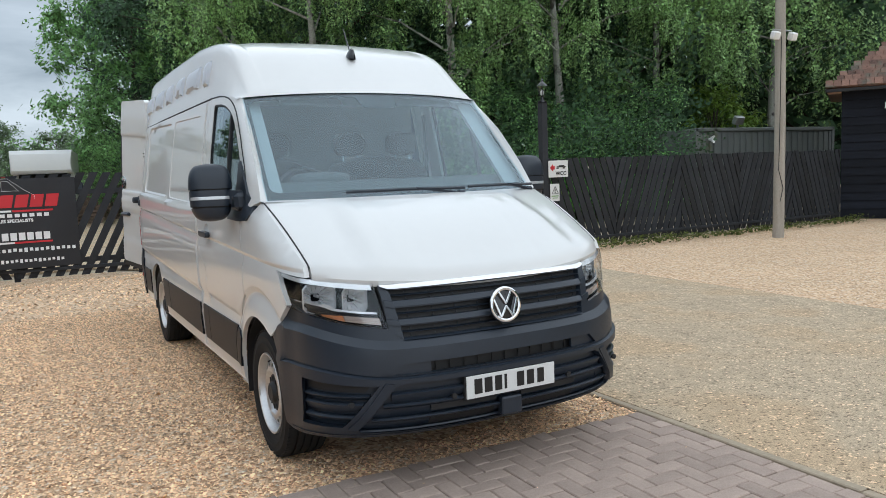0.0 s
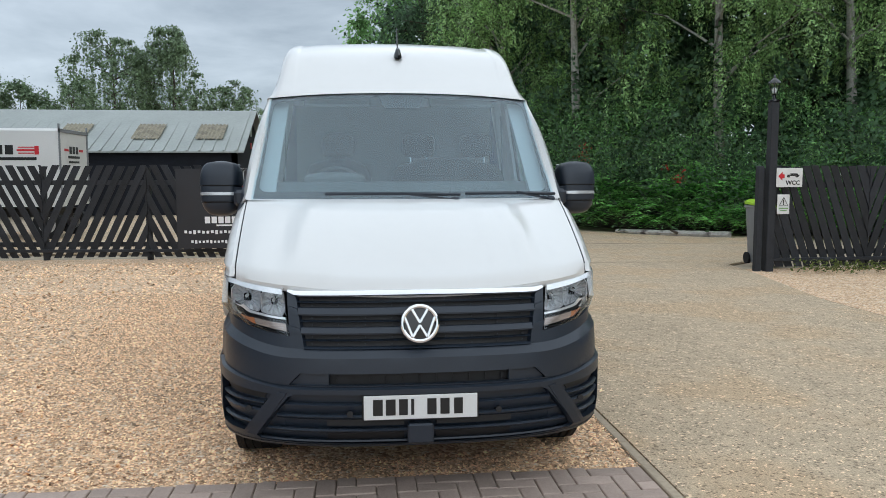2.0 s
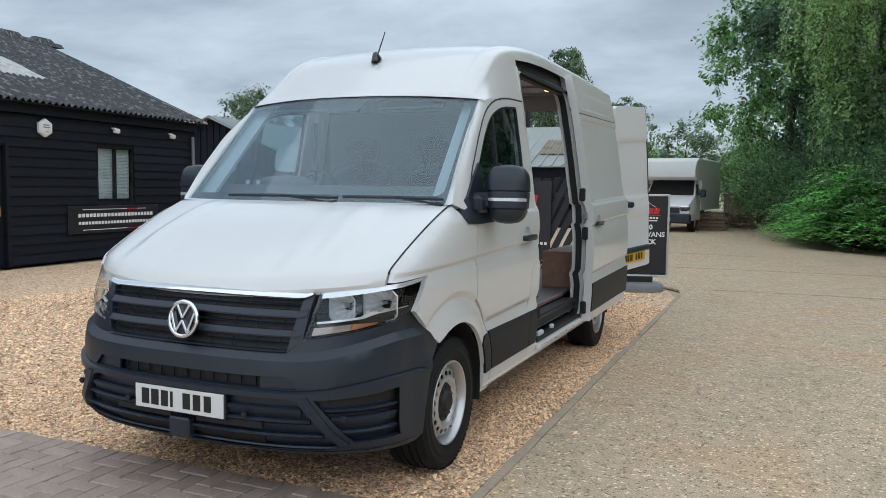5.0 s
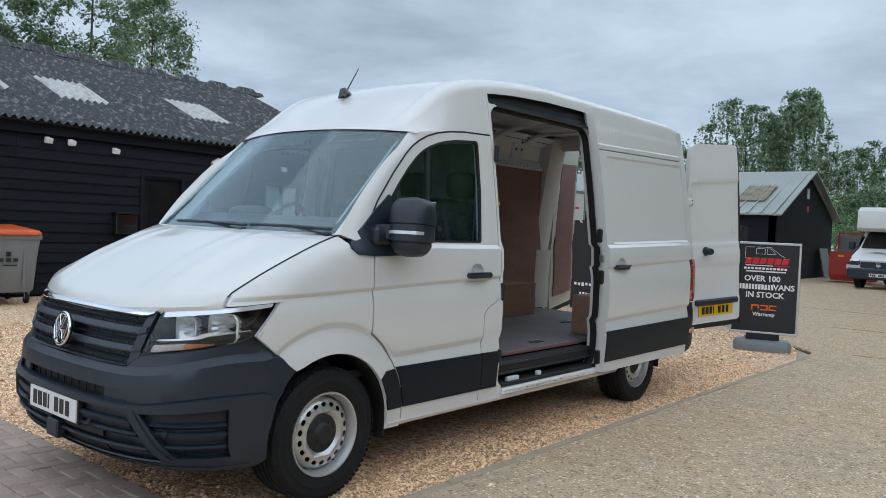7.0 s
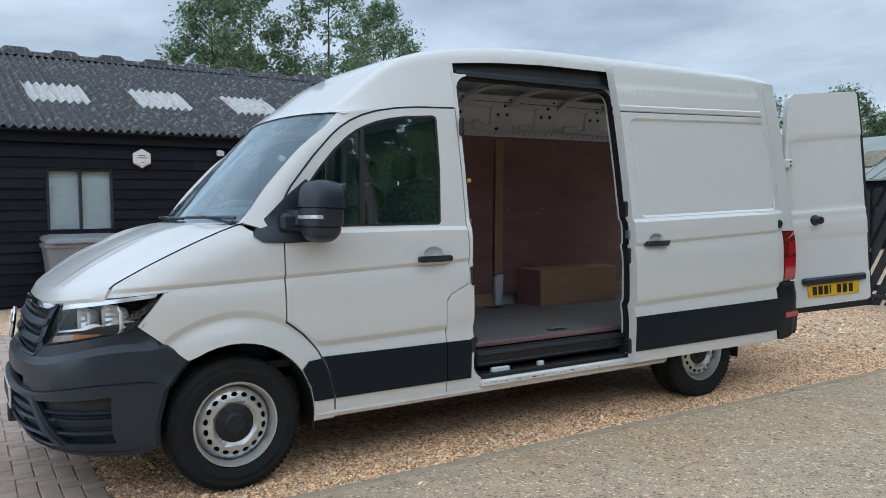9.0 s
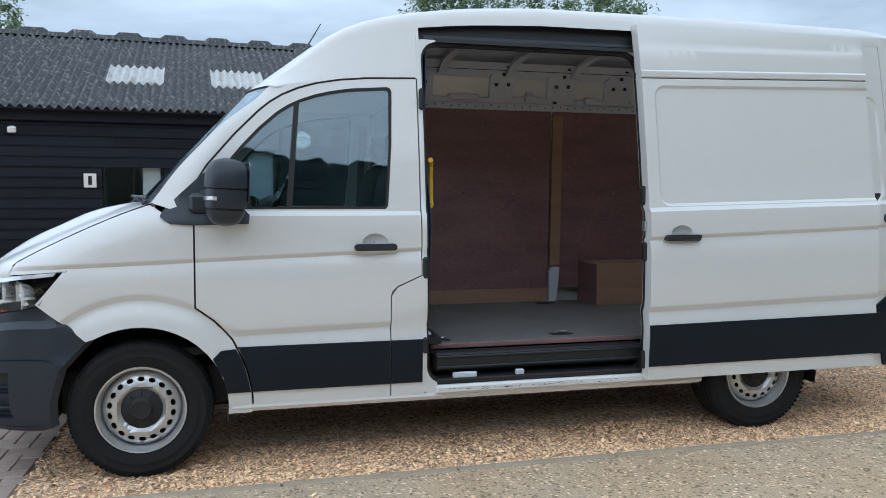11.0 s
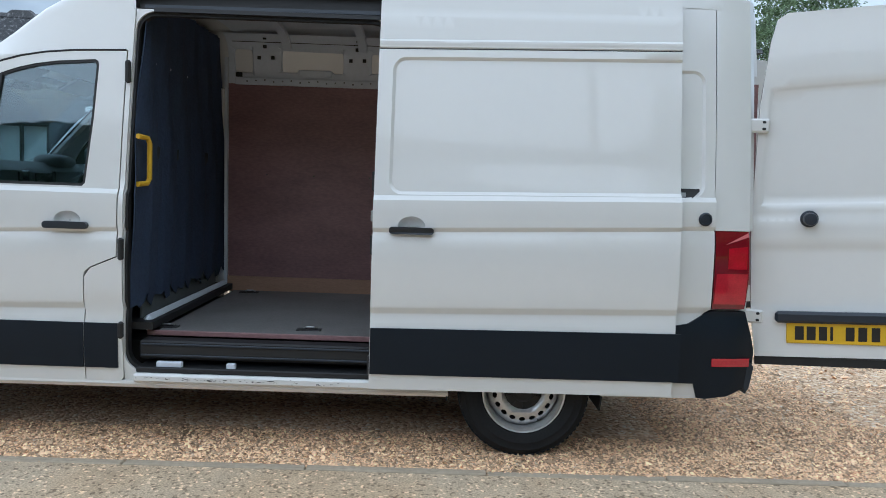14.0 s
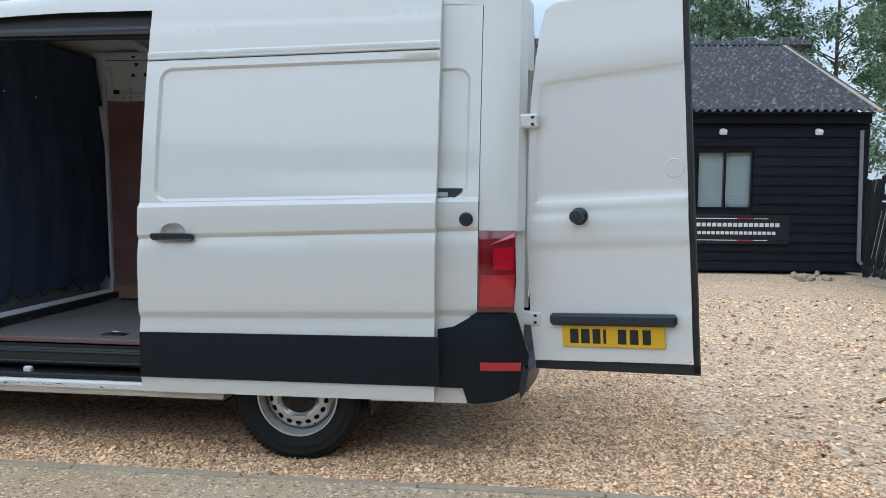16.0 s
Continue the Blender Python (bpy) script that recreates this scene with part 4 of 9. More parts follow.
fl = thing("flood_lamp", "white floodlight on the barn wall", "lamp", Matrix.Translation((15.5, 8.93, 0)) @ pose(0, 0, 0, 0, 0, -56))
put("arm", Geo().box((1.0, -0.1, 2.70), (0.05, 0.16, 0.05)), STEEL, fl, smooth=0)
put("head", Geo().box((1.0, -0.2, 2.66), (0.2, 0.07, 0.15), 0.01), BLIND, fl, smooth=0)

# ---- container ----
cont = thing("shipping_container", "mossy grey steel container behind the fence", "container")
put("box", Geo().box((17.9, 14.2, 1.22), (6.06, 2.4, 2.42), 0.02), CONTAINER, cont, smooth=0)
gc = Geo()
for i in range(24):
    gc.box((14.98 + 0.253 * i, 12.985, 1.22), (0.12, 0.04, 2.2), 0.012)
put("corrugation", gc, CONTAINER, cont, smooth=0)
for x in (14.9, 15.65, 20.9):
    put("corner_post", Geo().box((x, 12.97, 1.22), (0.12, 0.08, 2.44), 0.01), CONTAINER, cont, smooth=0)
put("top_rail", Geo().box((17.9, 12.97, 2.4), (6.1, 0.08, 0.1), 0.01), CONTAINER, cont, smooth=0)
cl_ = thing("container_lamp", "grey floodlight on a short bracket", "lamp")
put("bracket", Geo().box((16.6, 12.99, 2.5), (0.05, 0.05, 0.22)), STEEL, cl_, smooth=0)
put("head", Geo().box((16.55, 12.92, 2.66), (0.34, 0.16, 0.24), 0.02, Euler((radians(25), 0, 0)).to_matrix()), STEEL, cl_, smooth=0)
hn = thing("air_horn", "small white horn speaker on the container", "speaker")
put("horn", Geo().lathe([(0.03, 0.0), (0.05, 0.06), (0.11, 0.14), (0.115, 0.15), (0.04, 0.05)], 14, Matrix.Translation((15.35, 12.93, 2.12)) @ pose(0, 0, 0, 90, 0, 20)), BLIND, hn)

# ---- posts and poles ----
pole = thing("utility_pole", "weathered round timber pole with lamps near its top", "pole")
put("shaft", Geo().tube([(10.85, 7.02, -0.1), (10.88, 7.02, 2.2), (10.86, 7.03, 7.5)], [0.108, 0.100, 0.086], 14), POLEWOOD, pole)
for s in (-1, 1):
    hd = Geo().box((10.86 + s * 0.24, 6.93, 3.82), (0.17, 0.12, 0.15), 0.02, Euler((radians(20), 0, 0)).to_matrix())
    put("lamp_head", hd, BLIND, pole, "white floodlight head", smooth=0)
put("lamp_arm", Geo().tube([(10.6, 6.97, 3.93), (11.12, 6.97, 3.93)], 0.016, 6), STEEL, pole)
put("cable", Geo().tube([(10.75, 6.90, 3.8), (10.72, 6.90, 2.0), (10.66, 6.87, 1.3), (10.80, 6.88, 0.95), (10.72, 6.88, 0.7)], 0.008, 5), INK, pole)
lp = thing("lantern_post", "black timber gatepost carrying a small glazed lantern", "lamp post")
put("post", Geo().box((6.2, 8.27, 1.32), (0.13, 0.13, 2.68), 0.012), FENCEWOOD, lp, smooth=0)
put("stub_post", Geo().box((6.03, 8.30, 0.82), (0.10, 0.10, 1.68), 0.01), FENCEWOOD, lp, smooth=0)
lm = Matrix.Translation((6.2, 8.27, 2.66))
put("collar", Geo().lathe([(0.0, 0.0), (0.085, 0.0), (0.085, 0.03), (0.03, 0.05), (0.03, 0.10), (0.06, 0.115)], 12, lm), GLOSS, lp)
put("glazing", Geo().lathe([(0.045, 0.115), (0.085, 0.29), (0.0, 0.29)], 6, lm), CLEAR, lp, smooth=0)
put("bulb", Geo().lathe([(0.0, 0.12), (0.03, 0.14), (0.035, 0.19), (0.0, 0.24)], 8, lm), BLIND, lp)
put("cap", Geo().lathe([(0.105, 0.285), (0.10, 0.30), (0.05, 0.35), (0.02, 0.37), (0.02, 0.40), (0.0, 0.43)], 12, lm), GLOSS, lp)
lf = Geo()
for k in range(6):
    a = k * math.pi / 3
    lf.tube([lm @ Vector((0.046 * math.cos(a), 0.046 * math.sin(a), 0.115)), lm @ Vector((0.088 * math.cos(a), 0.088 * math.sin(a), 0.29))], 0.006, 5)
put("lantern_frame", lf, GLOSS, lp)
ws = thing("garage_sign", "white sign with a red arrow and car outline on the gatepost", "sign")
put("panel", Geo().box((6.46, 8.19, 1.48), (0.43, 0.012, 0.30), 0.002), PLATE_W, ws, smooth=0)


def on_front(x, y, z, turn=0):
    """Plane facing -y at a place: local x runs along +x, local y runs up."""
    return Matrix.Translation((x, y, z)) @ pose(0, 0, 0, 90, 0, turn)


fm = on_front(6.46, 8.183, 1.48)
words("WCC", 0.095, INK, ws, fm @ Matrix.Translation((0.055, -0.085, 0.001)), bold=0.003)
bars(ws, INK, fm, [(0.06, 0.035, 0.20, 0.02), (0.07, 0.055, 0.12, 0.018), (-0.02, 0.012, 0.05, 0.02), (0.12, 0.012, 0.05, 0.02)])
ar = Geo().add([(-0.19, 0.02, 0.002), (-0.12, 0.09, 0.002), (-0.12, 0.05, 0.002), (-0.085, 0.05, 0.002), (-0.085, -0.01, 0.002), (-0.12, -0.01, 0.002), (-0.12, -0.05, 0.002)], [(0, 6, 5, 4, 3, 2, 1)])
put("arrow", ar, RED_INK, ws, smooth=0).matrix_basis = fm
wn_ = thing("warning_notice", "white warning notice with a black triangle", "sign")
put("panel", Geo().box((6.375, 8.19, 1.06), (0.20, 0.012, 0.31), 0.002), PLATE_W, wn_, smooth=0)
fm = on_front(6.375, 8.183, 1.06)
tri = Geo()
for a, b in (((-0.07, -0.02), (0.07, -0.02)), ((0.07, -0.02), (0, 0.11)), ((0, 0.11), (-0.07, -0.02))):
    tri.beam((*a, 0.002), (*b, 0.002), 0.004, 0.014, (0, 0, 1))
put("triangle", tri, INK, wn_, smooth=0).matrix_basis = fm
words("!", 0.1, INK, wn_, fm @ Matrix.Translation((0, 0.025, 0.001)), bold=0.004)
bars(wn_, LEAF_SHRUB, fm, [(0, -0.065, 0.15, 0.018), (0.0, -0.10, 0.11, 0.014)])


# ---- the van ----
van = thing("panel_van", "white high-roof panel van with side and rear doors open", "van")
AX_F, AX_R, HUB = 0.991, 4.629, 0.345
SZ = [0.25, 0.33, 0.42, 0.655, 0.79, 0.90, 1.0, 1.10, 1.20, 1.30, 1.338, 1.362, 1.70, 2.0, 2.095, 2.2, 2.3, 2.42, 2.48]
SXX = [0.945, 0.962, 0.972, 0.986, 0.990, 0.991, 0.991, 0.990, 0.986, 0.981, 0.976, 0.953, 0.908, 0.860, 0.843, 0.825, 0.808, 0.783, 0.766]
# the folded line at handle height, rising towards the tail
CZ = [-0.130, -0.085, -0.042, -0.026, -0.0225, -0.019, -0.003, 0.0005, 0.006]
CX = [0.0, -0.003, -0.0115, -0.0165, -0.0175, -0.0158, -0.0018, 0.0, 0.0]
# the valley low on the flank, which climbs over the front wheel: offset over height above its bottom
VZ = [-0.130, -0.060, -0.030, -0.012, -0.004, 0.0, 0.004, 0.029, 0.034, 0.045, 0.090]
VX = [0.0, -0.009, -0.0165, -0.0205, -0.0220, -0.0220, -0.0205, -0.0055, -0.0035, -0.0025, 0.0]
CREASE = [1.0, 1.20, 1.30, 1.338, 1.362]


def fold_z(y):
    return 1.158 + 0.0350 * (y - 2.3)


def rake(y):
    """Rise of the body's upper lines towards the tail."""
    return 0.026 * (y - 4.58)


def shelf(y):
    """Rise of the shelf under the windows, aft of the load opening."""
    return 0.0265 * max(0.0, y - 3.2)


def valley_z(y):
    return 0.722 + 0.0245 * (y - 2.0)


def smooth01(t):
    t = min(1.0, max(0.0, t))
    return t * t * (3 - 2 * t)


def plan_y(x):
    """Front plan curve of the nose."""
    return 0.60 - 0.60 * (max(0.0, 1 - (abs(x) / 0.955) ** 2.8)) ** (1 / 2.8)


def nose_off(z):
    return lerp(z, [0.27, 0.33, 0.40, 0.60, 0.70, 0.78, 0.87, 0.95, 1.02, 1.09], [0.10, 0.03, 0.0, 0.0, 0.008, 0.028, 0.048, 0.075, 0.115, 0.17])


def bonnet_pt(u, t):
    """u -1..1 across, t 0..1 from nose to windscreen."""
    x = u * (0.872 + 0.028 * t)
    zf = 1.035 + 0.055 * (abs(x) / 0.87) ** 2
    yf = plan_y(x * 0.98) * 0.92 + nose_off(zf)
    yw = 0.875 + 0.24 * x * x
    y = yf + (yw - yf) * t
    z = zf + (1.408 - zf) * (0.36 * t + 0.64 * (1 - (1 - t) ** 1.9))
    z -= 0.026 * smooth01((abs(x) - (0.60 - 0.06 * t)) / 0.07) * math.sin(math.pi * min(1, t * 0.97 + 0.02))
    z += 0.011 * math.exp(-((abs(x) - (0.575 - 0.08 * t)) / 0.020) ** 2) * smooth01(t / 0.15) * smooth01((1 - t) / 0.15) - 0.008 * smooth01((0.40 - 0.06 * t - abs(x)) / 0.03) * smooth01(t / 0.15) * smooth01((1 - t) / 0.2)
    return Vector((x, y, z - 0.035 * max(0, 1 - t / 0.06) ** 2))


BON = [bonnet_pt(1.0, k / 30) for k in range(31)]
BON_Y, BON_X, BON_Z = [p.y for p in BON], [p.x for p in BON], [p.z for p in BON]


def side_x(y, z):
    """Half width of the body at a station and height."""
    x = lerp(z - shelf(y) * (1 - smooth01((abs(z - 1.36) - 0.08) / 0.10)), SZ, SXX)
    if y < 1.0:
        x *= 1 - 0.042 * ((1.0 - y) / 0.6) ** 2
    if y > 5.35:
        x -= 0.035 * ((y - 5.35) / 0.45) ** 2
    x += lerp(z - fold_z(y), CZ, CX)
    a, b = z - valley_z(y), math.hypot(y - AX_F, z - HUB) - 0.568
    h = max(0.05 - abs(a - b), 0.0) / 0.05
    if y < 2.0:
        x += lerp(min(a, b) - h * h * 0.012, VZ, VX) + 0.010 * smooth01(-b / 0.12) * smooth01((z - 0.3) / 0.1)
    else:
        x += lerp(a, VZ, VX)
    if y < 1.16:
        zt = lerp(y, BON_Y, BON_Z)
        k = min(1.0, max(0.0, (z - (zt - 0.20)) / 0.20))
        xe = lerp(y, BON_Y, BON_X)
        x -= max(0.0, x - xe - 0.003) * (1 - math.sqrt(max(0.0, 1 - k ** 2.2)))
    return x


def arc(cy, cz, r, a0, a1, n):
    return [(cy + r * math.cos(radians(a0 + (a1 - a0) * i / n)), cz + r * math.sin(radians(a0 + (a1 - a0) * i / n))) for i in range(n + 1)]


def round_rect(y0, y1, z0, z1, r, n=4):
    out = []
    for cy, cz, a in ((y1 - r, z1 - r, 0), (y0 + r, z1 - r, 90), (y0 + r, z0 + r, 180), (y1 - r, z0 + r, 270)):
        out += arc(cy, cz, r, a, a + 90, n)
    return out


def side_panel(name, sx, outline, mat, parent=van, thick=0.025, out=0.0, step=0.06, holes=(), recess=None, label="", extra=None, more=()):
    """A panel of the body side over an outline in (y, z). recess: a rounded rectangle pressed inwards."""
    def fn(y, z):
        x = side_x(y, z) + out
        if extra:
            x += extra(y, z)
        if recess:
            y0, y1, z0, z1, dep, edge = recess
            w_ = z - rake(y)
            qy, qz = max(y0 + 0.07 - y, y - y1 + 0.07), max(z0 + 0.07 - w_, w_ - z1 + 0.07)
            d = 0.07 - (math.hypot(qy, qz) if qy > 0 and qz > 0 else max(qy, qz))
            x -= dep * smooth01(d / edge)
        return (sx * x, y, z)
    loops = []
    if recess:
        y0, y1, z0, z1, dep, edge = recess
        loops = [[(a_, b_ + rake(a_)) for a_, b_ in round_rect(y0 + e_, y1 - e_, z0 + e_, z1 - e_, 0.07 - e_, 6)] for e_ in (0.0, edge * 0.5, edge)]
    g_ = Geo()
    ys_ = [p[0] for p in outline]
    zs_ = [p[1] for p in outline]
    lines = [[(min(ys_) - 0.02, z + shelf(min(ys_)) * (z > 1.25)), (max(ys_) + 0.02, z + shelf(max(ys_)) * (z > 1.25))] for z in CREASE if min(zs_) + 0.01 < z < max(zs_) - 0.01] if max(ys_) - min(ys_) > 0.4 and max(zs_) - min(zs_) > 0.5 else []
    if lines:
        ya_, yb_ = min(ys_) - 0.02, max(ys_) + 0.02
        lines += [[(ya_, f_(ya_) + d), (yb_, f_(yb_) + d)] for f_, ds in ((fold_z, CZ[1:]), (valley_z, VZ[1:])) for d in ds]
    curved_panel(g_, outline, fn, lambda p: p - Vector((sx * thick, 0, 0)), step, holes, loops, lines + list(more))
    return put(name, g_, mat, parent, label, smooth=32, fix=True)


WING = [(1.543, 0.30), (1.541, 0.41), (1.534, 0.45), (1.516, 0.53), (1.484, 0.61), (1.445, 0.69), (1.409, 0.735), (1.354, 0.793), (1.292, 0.842), (1.263, 0.862), (1.263, 1.345), (1.13, 1.345), *[(y, lerp(y, BON_Y, BON_Z) - 0.006) for y in (1.05, 0.95, 0.85, 0.75, 0.65, 0.56, 0.47, 0.42)],
        (0.39, 1.050), (0.645, 1.064), (0.582, 0.985), (0.515, 0.905), (0.745, 0.715)] + arc(AX_F, HUB, 0.435, 118, -6, 16)
DOOR = [(1.272, 1.35), (1.272, 0.868), (1.30, 0.849), (1.364, 0.799), (1.419, 0.740), (1.455, 0.694), (1.494, 0.613), (1.526, 0.532), (1.544, 0.452), (1.551, 0.41), (1.553, 0.335), (2.283, 0.335), (2.283, 0.90), (2.292, 0.928), (2.32, 0.953), (2.455, 1.012), (2.455, 2.093), (2.18, 2.083), (2.03, 2.068), (1.905, 2.045), (1.81, 2.016), (1.725, 1.978), (1.66, 1.937),
        (1.60, 1.887), (1.48, 1.765), (1.40, 1.672), (1.335, 1.595), (1.298, 1.535), (1.282, 1.48)]
GLASS = [(1.30, 1.372), (2.262, 1.372), (2.278, 1.388), (2.305, 1.72), (2.315, 2.015), (2.308, 2.035), (2.29, 2.043), (2.09, 2.028), (1.98, 2.010), (1.90, 1.990), (1.82, 1.962), (1.75, 1.928), (1.69, 1.888), (1.60, 1.808), (1.51, 1.712), (1.43, 1.614), (1.36, 1.505)]
GROW = [(1.318, 1.386), (2.255, 1.386), (2.265, 1.396), (2.291, 1.72), (2.300, 2.008), (2.295, 2.022), (2.28, 2.028), (2.09, 2.013), (1.985, 1.996), (1.905, 1.976), (1.826, 1.948), (1.757, 1.915), (1.70, 1.876), (1.612, 1.798), (1.522, 1.702), (1.442, 1.604), (1.374, 1.50)]

def scoop_outline(y, z):
    return [(y - 0.07, z)] + [(y + 0.07 * math.cos(radians(a)), z + 0.022 + 0.05 * math.sin(radians(a))) for a in range(180, -1, -15)] + [(y + 0.07, z)]


def scoop(sx, y0, z0, out, parent):
    """Finger recess behind a pull handle."""
    lp_ = scoop_outline(y0, z0)
    rows_ = []
    for k, dep in ((1.0, 0.0), (0.94, 0.010), (0.80, 0.024), (0.45, 0.032), (0.05, 0.034)):
        rows_.append([(sx * (side_x(y, z) + out - dep), y0 + (y - y0) * k, z0 + 0.02 + (z - z0 - 0.02) * k) for y, z in lp_ + lp_[:1]])
    return put("handle_scoop", Geo().sheet(rows_), PAINT, parent, smooth=50)


FLARE = [(a_, b_) for r_ in (0.470, 0.508, 0.538, 0.556, 0.564, 0.568, 0.572, 0.597, 0.602, 0.613, 0.658) for pts_ in (arc(AX_F, HUB, r_, 8, 150, 34),) for a_, b_ in zip(pts_, pts_[1:])]
for sx in (-1, 1):
    side_panel("front_wing", sx, WING, PAINT, step=0.045, more=FLARE)
    door = side_panel("front_door", sx, DOOR, PAINT, holes=[GLASS, scoop_outline(2.20, 1.170)], thick=0.045, more=FLARE)
    side_panel("window_seal", sx, GLASS, SEAL, door, 0.02, -0.004, 0.08, holes=[GROW])
    gl = side_panel("door_window", sx, GROW, PANE, door, 0.004, -0.012, 0.12)
    gl.visible_shadow = False
    side_panel("mirror_sail", sx, [(1.105, 1.335), (1.15, 1.300), (1.275, 1.292), (1.54, 1.298), (1.545, 1.345), (1.45, 1.44), (1.44, 1.62), (1.42, 1.64), (1.30, 1.545), (1.15, 1.404), (1.108, 1.352)], PLASTIC, door, 0.03, 0.013, 0.06)
    side_panel("window_divider", sx, [(1.733, 1.375), (1.762, 1.375), (1.812, 1.958), (1.784, 1.945)], SEAL, door, 0.02, 0.0, 0.08)
    side_panel("protective_strip", sx, [(1.476, 0.655), (2.281, 0.655), (2.281, 0.415), (1.551, 0.415), (1.543, 0.455), (1.525, 0.535), (1.497, 0.610)], STRIP, door, 0.014, 0.010, 0.08)
    side_panel("protective_strip", sx, [(1.464, 0.645), (1.483, 0.612), (1.514, 0.532), (1.532, 0.452), (1.539, 0.415), (1.42, 0.415), (1.40, 0.50), (1.35, 0.60), (1.39, 0.64)], STRIP, van, 0.014, 0.010, 0.08)
    side_panel("protective_strip", sx, [(2.287, 0.655), (2.462, 0.655), (2.462, 0.415), (2.287, 0.415)], STRIP, van, 0.014, 0.010, 0.08)
    # flap panel behind the door, with the pillar above it
    side_panel("door_pillar", sx, [(2.289, 0.335), (2.465, 0.335), (2.486 if sx > 0 else 2.52, 0.36)] + ([(2.486, 2.31), (2.463, 2.345)] if sx > 0 else [(2.54, 2.088), (2.463, 2.088)]) + [(2.461, 1.008), (2.322, 0.946), (2.289, 0.898)], PAINT, step=0.06, thick=0.10)
    # pull handle: scoop, bar
    hy = 2.20
    scoop(sx, hy, 1.170, 0.0, door)
    side_panel("door_handle", sx, round_rect(hy - 0.115, hy + 0.115, 1.150, 1.187, 0.017), PLASTIC, door, 0.03, 0.034, 0.02, label="dark grey pull handle")
    # sill
    sg = Geo()
    ring = []
    for y in (1.44, 1.6, 2.6, 3.6, 4.22):
        x = sx * side_x(y, 0.33)
        ring.append([Vector((x, y, 0.345)), Vector((x + sx * 0.004, y, 0.328)), Vector((x - sx * 0.012, y, 0.306)), Vector((x - sx * 0.12, y, 0.300)), Vector((x - sx * 0.12, y, 0.345))])
    sg.loft(ring)
    put("sill", sg, PAINT, van, "scuffed white sill", smooth=40)
    # arch liners
    for cy, r, y0, y1 in ((AX_F, 0.432, 0.45, 1.46), (AX_R, 0.415, 4.2, 5.06)):
        rows_ = []
        for dx in (0.0, 0.35):
            rows_.append([(sx * (0.955 - dx), cy + r * math.cos(radians(a)), HUB + r * math.sin(radians(a))) for a in range(-12, 193, 10)])
        put("arch_liner", Geo().shell(rows_, lambda p, cy=cy: p + (Vector((0, p.y - cy, p.z - HUB)).normalized()) * 0.008), SEAL, van)

# fixed cargo side, driver's side
CARGO = [(2.547, 0.34), (4.215, 0.34)] + arc(AX_R, HUB, 0.405, 178, 2, 16) + [(5.04, 0.34), (5.56, 0.345), (5.56, 0.80), (5.575, 0.815), (5.60, 0.83), (5.60, 2.09), (2.547, 2.09)]
side_panel("side_panel", -1, CARGO, PAINT, step=0.06, recess=(3.98, 5.32, 1.41, 2.05, 0.012, 0.015))
side_panel("fixed_panel", -1, [(2.56, 0.345), (3.90, 0.345), (3.90, 2.08), (2.56, 2.08)], PAINT, van, 0.012, 0.006, 0.06, recess=(2.68, 3.82, 1.41, 2.05, 0.012, 0.015))
for a, b in ((2.56, 3.905), (3.915, 4.21)):
    side_panel("protective_strip", -1, [(a, 0.415), (b, 0.415), (b, 0.655), (a, 0.655)], STRIP, van, 0.014, 0.012, 0.1)
side_panel("protective_strip", -1, [(5.05, 0.415), (5.39, 0.415), (5.39, 0.655), (4.99, 0.655)], STRIP, van, 0.014, 0.010, 0.1)
# load side with the opening
QUARTER = [(3.86, 0.36), (4.215, 0.34)] + arc(AX_R, HUB, 0.405, 178, 2, 16) + [(5.04, 0.34), (5.56, 0.345), (5.56, 0.80), (5.575, 0.815), (5.60, 0.83), (5.60, 2.09), (5.60, 2.462), (3.86, 2.462)]
side_panel("quarter_panel", 1, QUARTER, PAINT, step=0.06, recess=(5.0, 5.545, 1.395, 2.075, 0.012, 0.015), thick=0.10)
side_panel("protective_strip", 1, [(5.05, 0.415), (5.39, 0.415), (5.39, 0.655), (4.99, 0.655)], STRIP, van, 0.014, 0.010, 0.1)
side_panel("door_rail", 1, [(4.0, 1.405), (5.46, 1.405), (5.515, 1.455), (5.515, 1.468), (4.0, 1.468)], SEAL, van, 0.02, -0.006, 0.05, label="black guide rail slot")
side_panel("rail_track", 1, [(4.0, 1.425), (5.44, 1.425), (5.44, 1.447), (4.0, 1.447)], STEEL, van, 0.01, 0.0, 0.08)
# rounded frame of the load opening, with its seal
OPEN = round_rect(2.491, 3.855, 0.395, 2.315, 0.10, 6)
OPEN2 = round_rect(2.504, 3.840, 0.415, 2.295, 0.09, 6)
side_panel("opening_frame", 1, [(2.488, 0.335), (3.862, 0.335), (3.862, 2.33), (2.488, 2.325)], PAINT, van, 0.10, -0.012, 0.08, holes=[OPEN])
side_panel("opening_seal", 1, OPEN, SEAL, van, 0.05, -0.03, 0.08, holes=[OPEN2])
side_panel("upper_rail", 1, [(2.49, 2.32), (3.862, 2.32), (3.862, 2.470), (3.2, 2.464), (2.8, 2.448), (2.49, 2.42)], SEAL, van, 0.06, -0.045, 0.06, label="black upper runner of the sliding door")
side_panel("upper_seal", 1, [(2.58, 2.312), (3.862, 2.312), (3.862, 2.334), (2.58, 2.334)], SEAL, van, 0.02, -0.006, 0.08)
side_panel("upper_rail_lip", 1, [(2.52, 2.335), (3.862, 2.345), (3.862, 2.365), (2.52, 2.355)], PLASTIC, van, 0.03, -0.035, 0.08)
